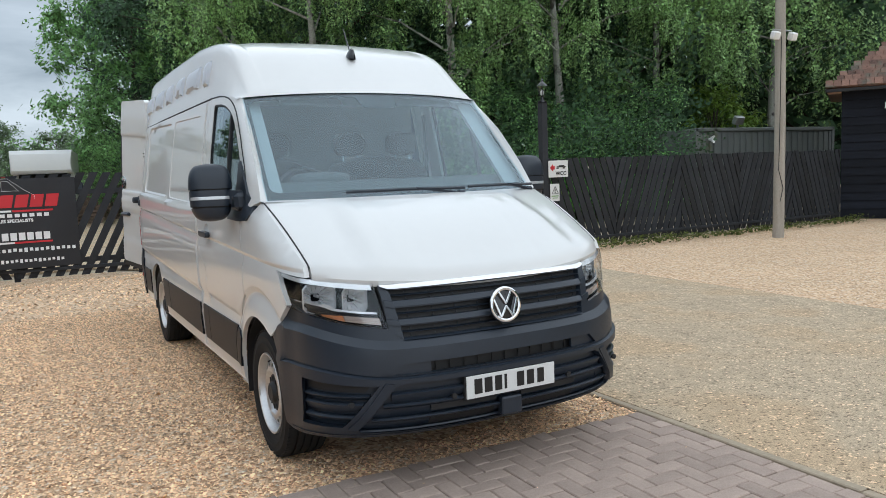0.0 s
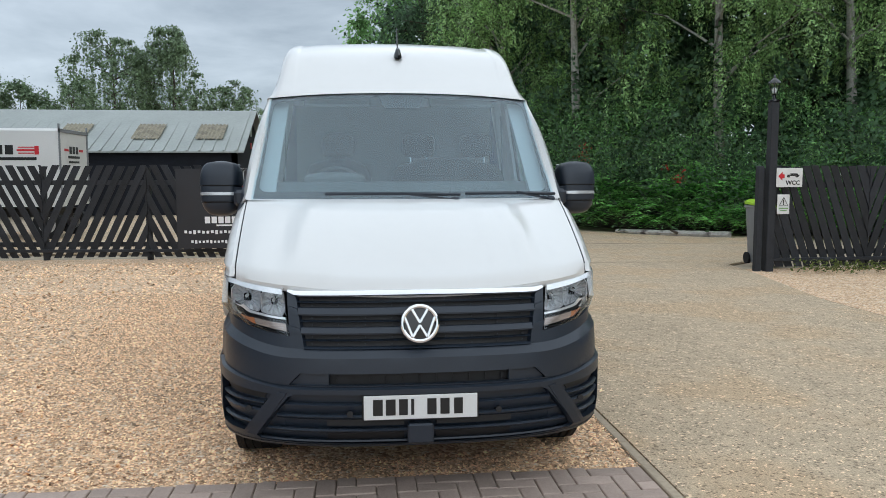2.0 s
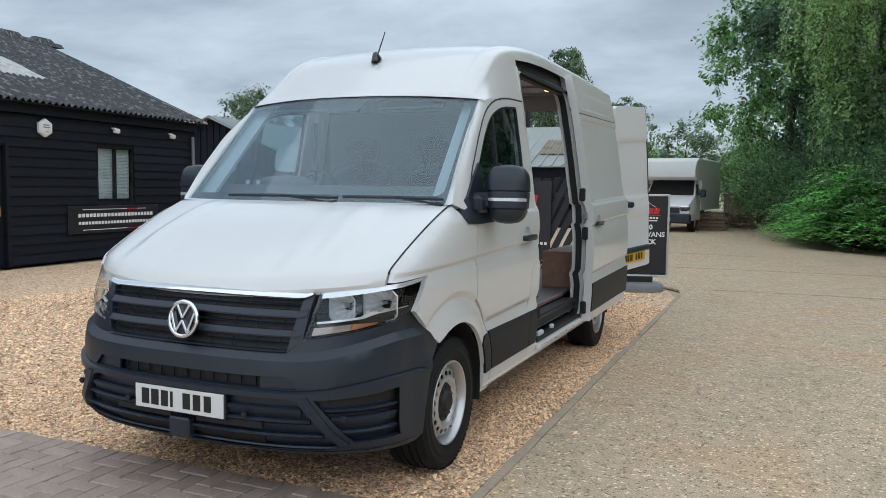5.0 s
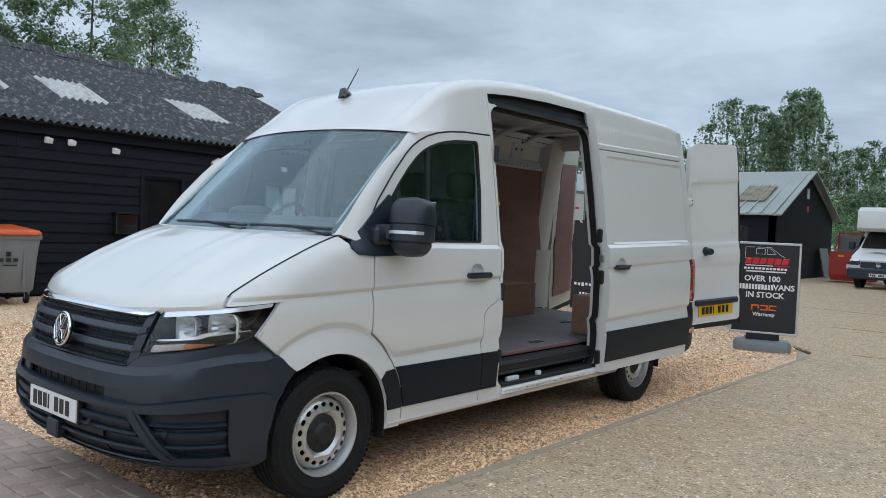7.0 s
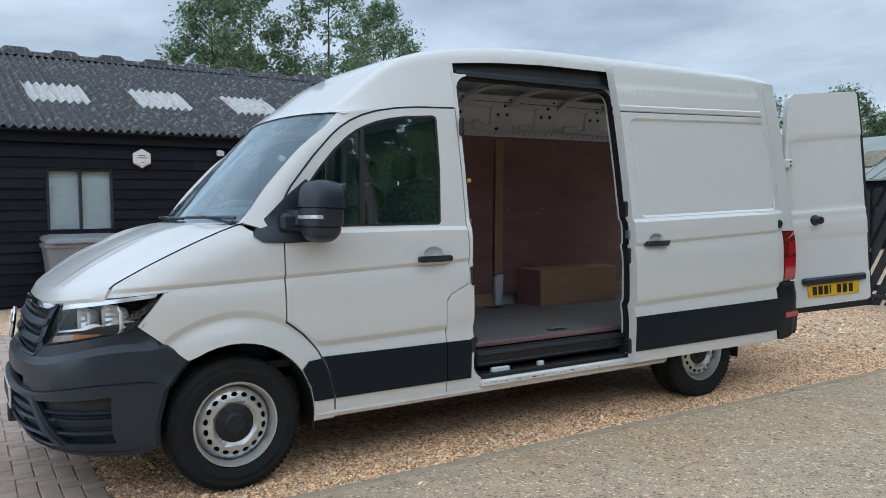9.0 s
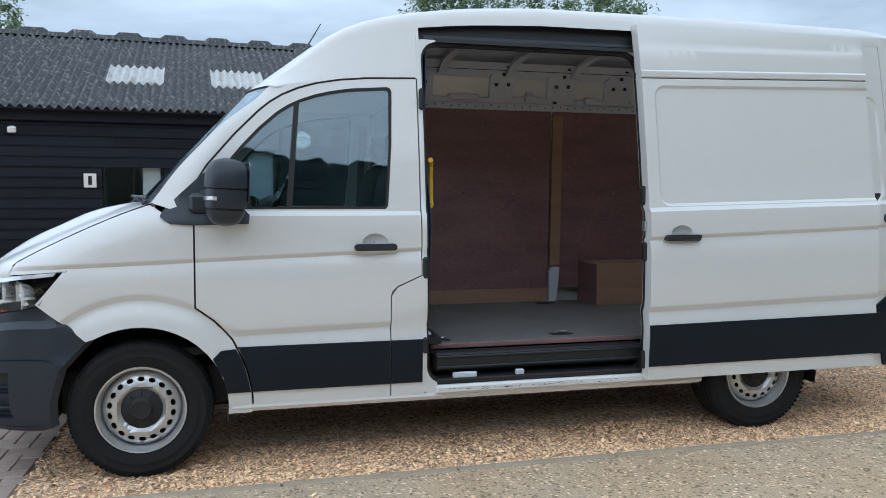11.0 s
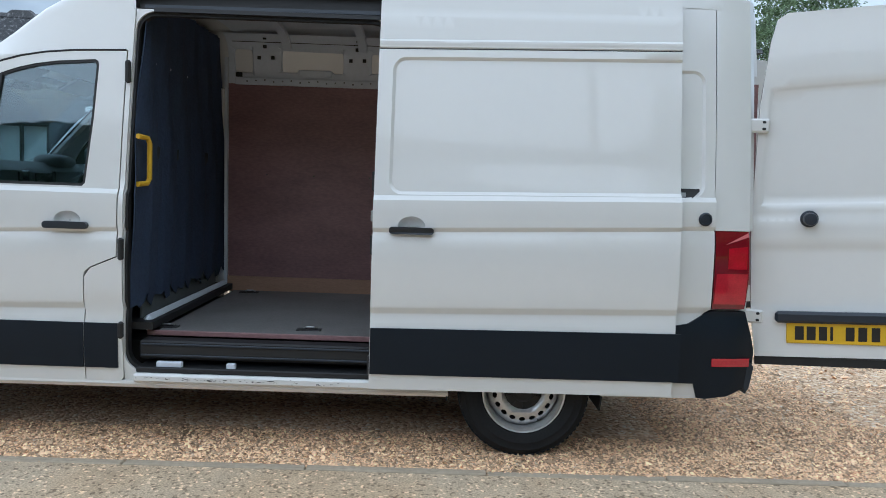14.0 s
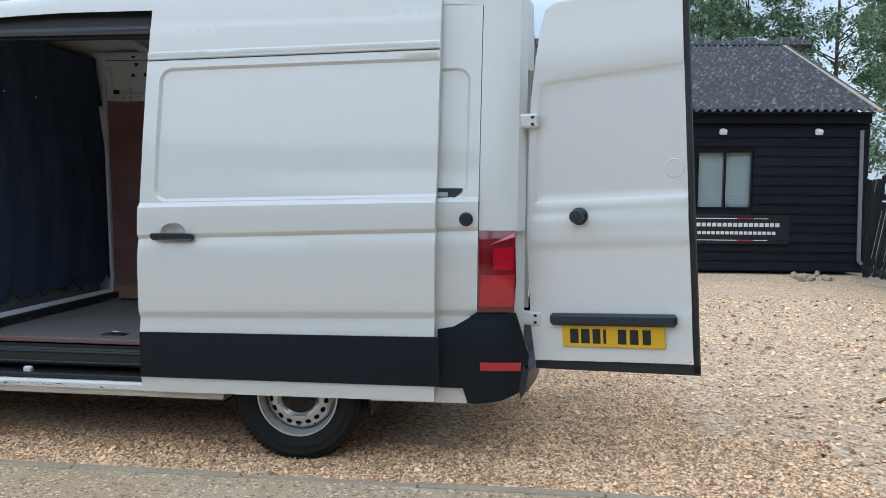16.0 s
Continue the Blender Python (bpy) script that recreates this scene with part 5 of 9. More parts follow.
for z in (0.62, 1.05, 1.98):
    put("pillar_latch", Geo().box((0.985 - 0.10 * smooth01((z - 1.2) / 0.8), 2.478, z), (0.03, 0.03, 0.12 if z > 1 else 0.09), 0.01), SEAL, van, smooth=0)
# cab interior grab handle in yellow on the pillar
put("grab_handle", Geo().tube([(0.89, 2.53, 1.39), (0.81, 2.552, 1.395), (0.785, 2.555, 1.42), (0.783, 2.555, 1.61), (0.805, 2.552, 1.638), (0.885, 2.53, 1.645)], 0.014, 8), YELLOW, van, "yellow plastic grab handle")

# sliding door, pushed back along the side
SLIDE = [(3.80, 0.365), (5.39, 0.372), (5.39, 2.468), (3.80, 2.468)]


def slide_extra(y, z):
    z -= rake(y)
    e = -0.007 * (smooth01((z - 2.154) / 0.007) - smooth01((z - 2.165) / 0.007))
    e += 0.003 * (smooth01((z - 2.180) / 0.010)) - 0.010 * smooth01((z - 2.203) / 0.010) - 0.004 * smooth01((z - 2.338) / 0.010)
    return e


sdoor = side_panel("sliding_door", 1, SLIDE, PAINT, van, 0.07, 0.088, 0.06, holes=[scoop_outline(4.0, 1.205)], recess=(3.875, 5.55, 1.403, 2.119, 0.014, 0.016), label="white sliding door pushed fully back", extra=slide_extra, more=[((3.79, z + rake(3.79)), (5.43, z + rake(5.43))) for z in (2.154, 2.161, 2.165, 2.172, 2.180, 2.190, 2.203, 2.213, 2.338, 2.348)])
side_panel("protective_strip", 1, [(3.803, 0.448), (5.417, 0.455), (5.417, 0.712), (3.803, 0.692)], STRIP, sdoor, 0.012, 0.098, 0.1)
side_panel("door_seam", 1, [(3.802, 2.1415), (5.388, 2.1825), (5.388, 2.1855), (3.802, 2.1445)], SEAL, sdoor, 0.004, 0.084, 0.1)
hy = 4.0
scoop(1, hy, 1.205, 0.088, sdoor)
side_panel("door_handle", 1, round_rect(hy - 0.115, hy + 0.115, 1.185, 1.222, 0.017), PLASTIC, sdoor, 0.03, 0.122, 0.02, label="dark grey pull handle")
for z in (0.48, 1.12, 1.45):
    put("door_latch", Geo().box((1.0 - 0.03 * (z > 1.3), 3.80, z), (0.05, 0.03, 0.11), 0.01), SEAL, sdoor, smooth=0)
put("striker", Geo().box((1.0, 3.795, 1.27), (0.045, 0.02, 0.06), 0.006), STEEL, sdoor, smooth=0)
cp = Geo().lathe([(0.0, 0.0), (0.034, 0.0), (0.036, 0.008), (0.028, 0.014), (0.026, 0.010), (0.0, 0.012)], 20, Matrix.Translation((side_x(5.54, 1.31), 5.54, 1.31)) @ pose(0, 0, 0, 0, 90, 0))
put("round_cap", cp, PLASTIC, van)
put("round_cap", Geo().lathe([(0.0, 0.0), (0.034, 0.0), (0.036, 0.008), (0.028, 0.014), (0.026, 0.010), (0.0, 0.012)], 20, Matrix.Translation((-side_x(5.54, 1.31), 5.54, 1.31)) @ pose(0, 0, 0, 0, -90, 0)), PLASTIC, van)

# roof with its rounded front cap
TS = [1.50, 1.525, 1.60, 1.70, 1.80, 1.91, 2.0, 2.1, 2.3, 2.5, 2.8, 3.2, 4.5, 5.5, 5.72, 5.80, 5.84]
TZ = [2.043, 2.063, 2.118, 2.188, 2.262, 2.338, 2.386, 2.428, 2.482, 2.52, 2.558, 2.582, 2.590, 2.580, 2.565, 2.54, 2.50]
# line between the door and the pillar above it
SEAM = [(y, z) for y, z in DOOR if z > 1.4 and y < 2.2]
LZ = [1.66, 1.80, 2.0, 2.16, 2.455]
LV = [2.016, 2.046, 2.069, 2.086, 2.097]
RSEC = [(0.843, 2.095), (0.825, 2.2), (0.808, 2.3), (0.789, 2.39), (0.781, 2.445), (0.774, 2.49), (0.762, 2.525), (0.742, 2.551), (0.712, 2.564), (0.685, 2.568), (0.672, 2.567), (0.664, 2.561), (0.652, 2.560), (0.60, 2.566), (0.50, 2.574), (0.36, 2.581), (0.18, 2.588), (0.0, 2.59)]
stations = [1.535, 1.565, 1.60, 1.65, 1.70, 1.75, 1.80, 1.91, 2.02, 2.14, 2.26, 2.36, 2.455] + [2.455 + 0.15 * i for i in range(1, 22)] + [5.70, 5.76, 5.80, 5.84]


def resample(pts, n):
    d = [0.0]
    for p, q in zip(pts, pts[1:]):
        d.append(d[-1] + (q - p).length)
    out = []
    for i in range(n + 1):
        t = d[-1] * i / n
        out.append(Vector(tuple(lerp(t, d, [p[k] for p in pts]) for k in range(3))))
    return out


def screen_pt(u, t, grow=1.0):
    x0, x1 = u * 0.888 * grow, u * 0.832 * grow
    x = x0 + (x1 - x0) * t
    y0, y1 = 0.905 + 0.190 * x * x, 1.525 + 0.205 * x * x
    bow = 0.002 * math.sin(math.pi * t)
    return Vector((x, y0 + (y1 - y0) * t - bow, 1.405 + 0.653 * t + bow * 0.8 - 0.026 * abs(u) ** 2.5 * t))


def roof_ring(s):
    shift = 0.215 * (1 - 0.80 * smooth01((s - 1.515) / 0.8))
    out = []
    for side_ in (1, -1):
        half = []
        for x, z in RSEC:
            y = s + shift * x * x
            low_ = lerp(y, LZ, LV)
            t = (z - 2.095) / (2.59 - 2.095)
            zz = low_ + t * (lerp(s, TS, TZ) - low_)
            w = x * (side_x(y, low_) / 0.843) - lerp(y, [5.6, 5.70, 5.80, 5.84, 5.95], [0.0, 0.007, 0.030, 0.075, 0.11]) * min(1.0, x / 0.4)
            rib = 0.004 * math.exp(-((x - 0.52) / 0.03) ** 2) * smooth01((s - 1.5) / 0.2)
            half.append((side_ * w, y, zz + rib))
        out += half if side_ == 1 else half[::-1][1:]
    return out


front_ = []
for x, y, z in roof_ring(1.525):
    u_ = max(-1.0, min(1.0, x / 0.832))
    e_ = screen_pt(u_, 0.99)
    front_.append((u_ * 0.836, e_.y - 0.004, e_.z + 0.004))
gr = Geo().sheet([front_] + [roof_ring(s) for s in stations])
nr = len(RSEC)
keep = []
for f in gr.f:
    c = [sum(gr.v[i][k] for i in f) / 4 for k in range(3)]
    if c[0] > 0 and 2.455 < c[1] < 5.6 and min(i % (2 * nr - 1) for i in f) < 4:
        continue
    keep.append(f)
gr.f = keep
put("roof", gr, PAINT, van, smooth=40)
put("roof_lining", Geo().sheet([[(x * 0.965, y, z - 0.03) for x, y, z in roof_ring(s)[5:-5]] for s in stations if s > 2.5][:-3]), INNER, van, smooth=40)
ro = Geo()
for y in (3.0, 3.55, 4.1, 4.65, 5.2):
    ro.sheet([[(x, y - 0.03, 2.50 - 0.10 * (abs(x) / 0.75) ** 6), (x, y - 0.03, 2.475 - 0.10 * (abs(x) / 0.75) ** 6), (x, y + 0.03, 2.475 - 0.10 * (abs(x) / 0.75) ** 6), (x, y + 0.03, 2.50 - 0.10 * (abs(x) / 0.75) ** 6)] for x in [-0.74 + 0.148 * i for i in range(11)]])
put("roof_bow", ro, INNER, van, smooth=40)
an = Geo().lathe([(0.036, 0.0), (0.034, 0.012), (0.018, 0.05), (0.012, 0.06), (0.0, 0.062)], 12, Matrix.Translation((0, 1.895, 2.335)) @ pose(0, 0, 0, 24, 0, 0) @ Matrix.Diagonal((0.8, 1.7, 1, 1)))
an.tube([(0, 1.905, 2.37), (0, 2.012, 2.548)], [0.006, 0.0035], 8)
put("aerial", an, GLOSS, van, "short black roof aerial")
# gutter seam above the doors
for sx in (-1, 1):
    put("roof_seam", Geo().tube([(sx * (side_x(y, z) - 0.003), y - 0.002, z + 0.005) for y, z in SEAM[::-1] + ([(2.455, 2.093)] if sx > 0 else [(2.455, 2.093), (3.5, 2.093), (4.5, 2.093), (5.6, 2.093)])], 0.006, 6), SEAL, van)

# bonnet
put("bonnet", Geo().shell([[bonnet_pt(-1 + i / 24, (j / 24) ** 1.3) for i in range(49)] for j in range(25)], lambda p: p - Vector((0, -0.01, 0.03))), PAINT, van, smooth=35)
for sx in (-1, 1):
    put("bonnet_seam", Geo().tube([Vector((sx * (p.x + 0.004), p.y, p.z - 0.003)) for p in BON[1:]], 0.0035, 5), SEAL, van)
put("cowl", Geo().sheet([[(x, 0.865 + 0.20 * x * x + d, 1.40 - 0.01 * k) for x in [-0.92 + 0.092 * i for i in range(21)]] for k, d in ((0, 0.0), (0, 0.05), (3, 0.16))]), PLASTIC, van, "black windscreen cowl")


def screen_patch(name, fn_rows, mat, parent, off=0.0, label=""):
    ob = put(name, Geo().shell(fn_rows, lambda p: p + Vector((0, 0.004, -0.004))), mat, parent, label, smooth=40)
    return ob


ws_ = screen_patch("windscreen", [[screen_pt(-1 + 2 * i / 24, j / 12) for i in range(25)] for j in range(13)], SCREEN, van)
ws_.visible_shadow = False
off = Vector((0, 0.008, -0.007))
bd = Geo()
SEE = [(u_, t_) for u_, t_ in round_rect(-0.957, 0.957, 0.075, 0.962, 0.06, 5)]
SEE = SEE[:6] + [(0.17, 0.962), (0.135, 0.868), (0.115, 0.852), (-0.115, 0.852), (-0.135, 0.868), (-0.17, 0.962)] + SEE[6:]
curved_panel(bd, [(-1, 0), (1, 0), (1, 1), (-1, 1)], lambda u_, t_: screen_pt(u_, t_) + off, lambda p: p + Vector((0, 0.003, -0.003)), 0.07, [SEE])
put("screen_border", bd, SEAL, ws_, "black ceramic windscreen border", smooth=40, fix=True)
put("rain_sensor", Geo().box((0, 1.525, 1.985), (0.16, 0.06, 0.05), 0.015), SEAL, ws_, smooth=0)
# pillars beside the windscreen
for sx in (-1, 1):
    rows_ = []
    edge = resample([Vector((0, 1.262, 1.345)), Vector((0, 1.262, 1.40))] + [Vector((0, y - 0.006, z + 0.006)) for y, z in SEAM[::-1]], 31)
    for j, e in enumerate(edge):
        b = Vector((sx * (side_x(e.y, e.z) - 0.001), e.y, e.z))
        if j <= 20:
            t = j / 20
            a = screen_pt(sx, t) + Vector((0, -0.004, 0.002))
            k = 1.0 - 0.88 * smooth01((t - 0.55) / 0.45)
        else:
            y = 1.672 + (2.15 - 1.672) * (j - 20) / 10
            a = Vector((sx * (side_x(y, lerp(y, LZ, LV)) - 0.002), y, lerp(y, LZ, LV) + 0.006))
            k = 0.12 * (30 - j) / 10
        mid = (a + b) / 2 + Vector((sx * 0.010, -0.030, 0.022)) * k
        q1, q3 = (a + mid) / 2 + Vector((sx * 0.002, -0.020, 0.015)) * k, (mid + b) / 2 + Vector((sx * 0.007, -0.006, 0.004)) * k
        rows_.append([a, q1, mid, q3, b])
    rows_.insert(0, [p + Vector((0, -0.008, -0.012)) for p in rows_[0]])
    put("screen_pillar", Geo().shell(rows_, lambda p, sx=sx: p + Vector((-sx * 0.03, 0.02, -0.01))), PAINT, van, smooth=50, fix=True)

# pale trims inside the pillars
for sx in (-1, 1):
    put("pillar_trim", Geo().shell([[screen_pt(sx * (0.985 - 0.13 * i / 3), 0.03 + 0.95 * j / 10) + Vector((0, 0.035 + 0.018 * i, -0.02)) for i in range(4)] for j in range(11)], lambda p: p + Vector((0, 0.02, -0.01))), TRIM, van, "pale grey cab pillar trim", smooth=50)

# wipers
for x0, x1 in ((-0.46, 0.30), (0.33, 0.88)):
    p, q = screen_pt(x0 / 0.89, 0.022) + Vector((0, -0.026, 0.018)), screen_pt(x1 / 0.89, 0.016) + Vector((0, -0.026, 0.016))
    wg = Geo().tube([p, p.lerp(q, 0.5) + Vector((0, -0.040, 0.004)), q], 0.009, 6)
    m_ = p.lerp(q, 0.55) + Vector((0, -0.046, 0.008))
    base = Vector((x1 - 0.03, 0.885 + 0.19 * x1 * x1, 1.402))
    wg.beam(base, m_, 0.022, 0.012)
    wg.box(base, (0.05, 0.05, 0.03), 0.01)
    put("wiper", wg, PLASTIC, van, smooth=40)

# ---- nose: bumper, grille, lamps ----
ARC = [(0.0, plan_y(0.0), 0.0)]
for i in range(1, 481):
    a = radians(90 * i / 480)
    x = 0.955 * math.sin(a) ** (2 / 2.8)
    y = 0.60 - 0.60 * math.cos(a) ** (2 / 2.8)
    ARC.append((x, y, ARC[-1][2] + math.hypot(x - ARC[-1][0], y - ARC[-1][1])))
AU, AXS, AYS = [p[2] for p in ARC], [p[0] for p in ARC], [p[1] for p in ARC]
UMAX = AU[-1]


def ux(x):
    return lerp(x, AXS, AU)


def uy(y):
    return UMAX + (y - 0.60) if y > 0.60 else lerp(y, AYS, AU)


def nose(u, z, out=0.0):
    s = 1 if u >= 0 else -1
    k = abs(u)
    if k > UMAX:
        x, y = 0.955, 0.60 + k - UMAX
        nx, ny = 1.0, 0.0
    else:
        x, y = lerp(k, AU, AXS), lerp(k, AU, AYS)
        x2, y2 = lerp(min(UMAX, k + 0.01), AU, AXS), lerp(min(UMAX, k + 0.01), AU, AYS)
        l_ = max(1e-6, math.hypot(x2 - x, y2 - y))
        nx, ny = (y2 - y) / l_, -(x2 - x) / l_
    o = nose_off(z)
    wgt = 1 - smooth01((k - (UMAX - 0.35)) / 0.45)
    y += o * wgt
    x -= 0.25 * o * (1 - wgt)
    return Vector((s * (x + nx * out), y + ny * out, z))


def nose_panel(name, outline, mat, parent, out=0.0, thick=0.02, step=0.05, holes=(), label="", loops=(), extra=None, smooth=35, lines=()):
    g_ = Geo()
    def fn(u, z):
        return nose(u, z, out + (extra(u, z) if extra else 0.0))
    curved_panel(g_, outline, fn, lambda p: p + Vector((-p.x * thick * 0.9, thick, 0)), step, holes, loops, lines)
    return put(name, g_, mat, parent, label, smooth=smooth, fix=True)


bumper_top = [(ux(0.0), 0.742), (ux(0.545), 0.752), (ux(0.60), 0.800), (ux(0.80), 0.832), (uy(0.38), 0.872), (uy(0.52), 0.908)]
bumper_end = [(uy(0.745), 0.715), (uy(0.62), 0.58), (uy(0.575), 0.42), (uy(0.565), 0.30), (uy(0.50), 0.275)]
bumper_low = [(ux(0.80), 0.278), (ux(0.40), 0.282), (ux(0.0), 0.284)]
half = bumper_top + bumper_end + bumper_low
outline = half + [(-u, z) for u, z in reversed(half[1:-1])]
SLOT = [(ux(0.565), 0.588), (ux(0.600), 0.590), (ux(0.548), 0.642), (-ux(0.548), 0.642), (-ux(0.600), 0.590), (-ux(0.565), 0.588)]
LOW = [(ux(0.565), 0.550), (ux(0.60), 0.535), (ux(0.757), 0.335), (ux(0.735), 0.312), (ux(0.30), 0.304), (-ux(0.30), 0.304), (-ux(0.735), 0.312), (-ux(0.757), 0.335), (-ux(0.60), 0.535), (-ux(0.565), 0.550)]
CORNER = [(ux(0.670), 0.545), (uy(0.385), 0.572), (uy(0.385), 0.345), (ux(0.812), 0.345)]


def shoulder(u):
    """Height of the upper crease of the bumper: level in the middle, climbing to the corners."""
    return 0.712 + 0.072 * smooth01((abs(u) - ux(0.58)) / (uy(0.42) - ux(0.58)))


def lip(u):
    """Height of the lower ledge."""
    return 0.580 + 0.048 * smooth01((abs(u) - ux(0.58)) / (uy(0.36) - ux(0.58)))


def bumper_form(u, z):
    """A face that leans back above the shoulder, and a ledge below it."""
    return 0.026 * smooth01((abs(u) - uy(0.47)) / (uy(0.60) - uy(0.47))) - 0.026 * min(1.0, max(0.0, (z - shoulder(u)) / 0.036)) + 0.016 * smooth01((lip(u) - z) / 0.007) - 0.010 * smooth01((lip(u) + 0.005 - z) / 0.003) * smooth01((z - lip(u) + 0.001) / 0.003)


CUTS = []
us_ = [-uy(0.56) + 2 * uy(0.56) * i / 48 for i in range(49)]
for fn_, d_ in ((shoulder, 0.0), (shoulder, 0.036), (lip, -0.007), (lip, 0.0), (lip, 0.005)):
    CUTS += [((a_, fn_(a_) + d_), (b_, fn_(b_) + d_)) for a_, b_ in zip(us_, us_[1:])]
bumper = nose_panel("front_bumper", outline, PLASTIC, van, 0.0, 0.03, 0.045, [SLOT, LOW, CORNER, [(-u, z) for u, z in CORNER]], "unpainted dark grey plastic front bumper", extra=bumper_form, smooth=24, lines=CUTS)
nose_panel("intake_backing", [(ux(0.62), 0.57), (ux(0.62), 0.66), (-ux(0.62), 0.66), (-ux(0.62), 0.57)], SEAL, bumper, -0.05, 0.01, 0.1)
nose_panel("intake_backing", [(ux(0.78), 0.295), (ux(0.78), 0.565), (-ux(0.78), 0.565), (-ux(0.78), 0.295)], PLASTIC, bumper, -0.022, 0.01, 0.1)
for k in range(-5, 6):
    x_ = 0.078 * k
    put("intake_rib", Geo().box(nose((1 if x_ > 0 else -1) * ux(abs(x_)), 0.615, -0.040), (0.004, 0.006, 0.052)), SEAL, bumper, smooth=0)


def louvre(name, s_, x0, x1, z, drop, o):
    """A blade with a lit top edge that leans back below; s_ 0 spans the whole nose."""
    span = [x0 + (x1 - x0) * i / 24 for i in range(25)]
    if s_:
        span = sorted(s_ * q for q in span)
    ring = [[nose(q, z_, o_) for z_, o_ in ((z + 0.004, o - 0.030), (z + 0.004, o - 0.012), (z - 0.003, o), (z - 0.007, o - 0.001), (z - drop, o - 0.020), (z - drop, o - 0.030))] for q in span]
    return put(name, Geo().loft(ring), PLASTIC, bumper, smooth=30, fix=True)


for z, drop in ((0.503, 0.040), (0.449, 0.020), (0.381, 0.018), (0.318, 0.014)):
    xo = 0.590 + (0.543 - z) * 0.70
    louvre("intake_slat", 0, -ux(xo), ux(xo), z, drop, 0.010)
for s in (-1, 1):
    nose_panel("corner_backing", [(s * ux(0.63), 0.325), (s * uy(0.43), 0.325), (s * uy(0.43), 0.60), (s * ux(0.63), 0.59)], PLASTIC, bumper, -0.026, 0.01, 0.06)
    nose_panel("corner_duct", [(s * ux(0.73), 0.512), (s * uy(0.385), 0.520), (s * uy(0.385), 0.566), (s * ux(0.71), 0.542)], SEAL, bumper, -0.018, 0.008, 0.06)
    for z, drop in ((0.500, 0.022), (0.460, 0.040), (0.398, 0.030)):
        louvre("corner_slat", s, ux(0.685 + (0.55 - z) * 0.60), uy(0.385), z, drop, 0.006)
    for z0, z1 in ((0.322, 0.362), (0.398, 0.432)):
        nose_panel("intake_mesh", [(s * ux(0.075), z0), (s * ux(0.43), z0), (s * ux(0.43), z1), (s * ux(0.075), z1)], SEAL, bumper, -0.016, 0.008, 0.08)
    nose_panel("intake_cheek", [(s * ux(0.42), 0.583), (s * ux(0.61), 0.583), (s * ux(0.56), 0.645), (s * ux(0.42), 0.645)], PLASTIC, bumper, -0.018, 0.01, 0.05)
    # raised strut between the middle intake and the corner vent
    rows_ = []
    for k in range(9):
        f_ = k / 8
        xc, zc = 0.628 + 0.150 * f_, 0.556 - 0.222 * f_
        rows_.append([nose(s * ux(xc + d_), zc + e_, o_) for d_, e_, o_ in ((-0.030, -0.004, -0.01), (-0.024, -0.003, 0.020), (0.014, 0.002, 0.024), (0.022, 0.003, -0.01))])
    put("bumper_strut", Geo().loft(rows_), PLASTIC, bumper, smooth=30, fix=True)
put("towing_cover", Geo().box((0.0, 0.006, 0.364), (0.12, 0.05, 0.092), 0.008), PLASTIC, bumper, smooth=0)
for x in (-0.32, 0.36, -0.78, 0.78):
    p = nose((1 if x > 0 else -1) * ux(abs(x)), 0.462 if abs(x) < 0.5 else 0.462, 0.02)
    put("parking_sensor", Geo().lathe([(0.0, 0.0), (0.014, 0.0), (0.015, -0.01)], 12, Matrix.Translation(p) @ pose(0, 0, 0, 90, 0, 0)), SEAL, bumper)
put("chin", Geo().loft([[nose(u, 0.298, 0.02), nose(u, 0.276, 0.01), nose(u, 0.262, -0.10), nose(u, 0.31, -0.10)] for u in [-uy(0.5) + 2 * uy(0.5) * i / 40 for i in range(41)]]), PLASTIC, bumper, smooth=40)

# grille
grille = nose_panel("grille", [(ux(0.60), 0.752), (ux(0.63), 1.012), (ux(0.3), 1.024), (0, 1.028), (-ux(0.3), 1.024), (-ux(0.63), 1.012), (-ux(0.60), 0.752), (0, 0.742)], SEAL, van, -0.050, 0.01, 0.08, label="black slatted grille with a chrome top bar")
SET = -0.020
for s in (-1, 1):
    cheek = nose_panel("grille_cheek", [(s * ux(0.535), 0.748), (s * ux(0.603), 0.798), (s * ux(0.621), 1.004), (s * ux(0.586), 0.990), (s * ux(0.573), 0.968)], PLASTIC, grille, SET - 0.004, 0.03, 0.05)
    for z0, z1 in ((0.897, 0.926), (0.813, 0.839)):
        e0 = 0.535 + (z0 - 0.746) * 0.17
        nose_panel("cheek_bar", [(s * ux(e0), z0), (s * ux(0.606), z0 + 0.012), (s * ux(0.609), z1 + 0.012), (s * ux(e0 + 0.004), z1)], PLASTIC, cheek, SET + 0.004, 0.01, 0.05)


def grille_edge(z):
    return 0.536 + (z - 0.746) * 0.17


def grille_blade(z0, z1, o):
    """A bar across the grille: a lit top edge, a face that leans back downwards."""
    w_ = grille_edge((z0 + z1) / 2)
    span = [-ux(w_) + 2 * ux(w_) * i / 32 for i in range(33)]
    ring = [[nose(q, z_, SET + o_) + Vector((0, 0, 0.004 * (1 - abs(q) / UMAX))) for z_, o_ in ((z1, o - 0.03), (z1, o - 0.014), (z1 - 0.15 * (z1 - z0), o - 0.009), (z0 + 0.22 * (z1 - z0), o), (z0, o - 0.002), (z0, o - 0.03))] for q in span]
    return put("grille_bar", Geo().loft(ring), PLASTIC, grille, smooth=30, fix=True)


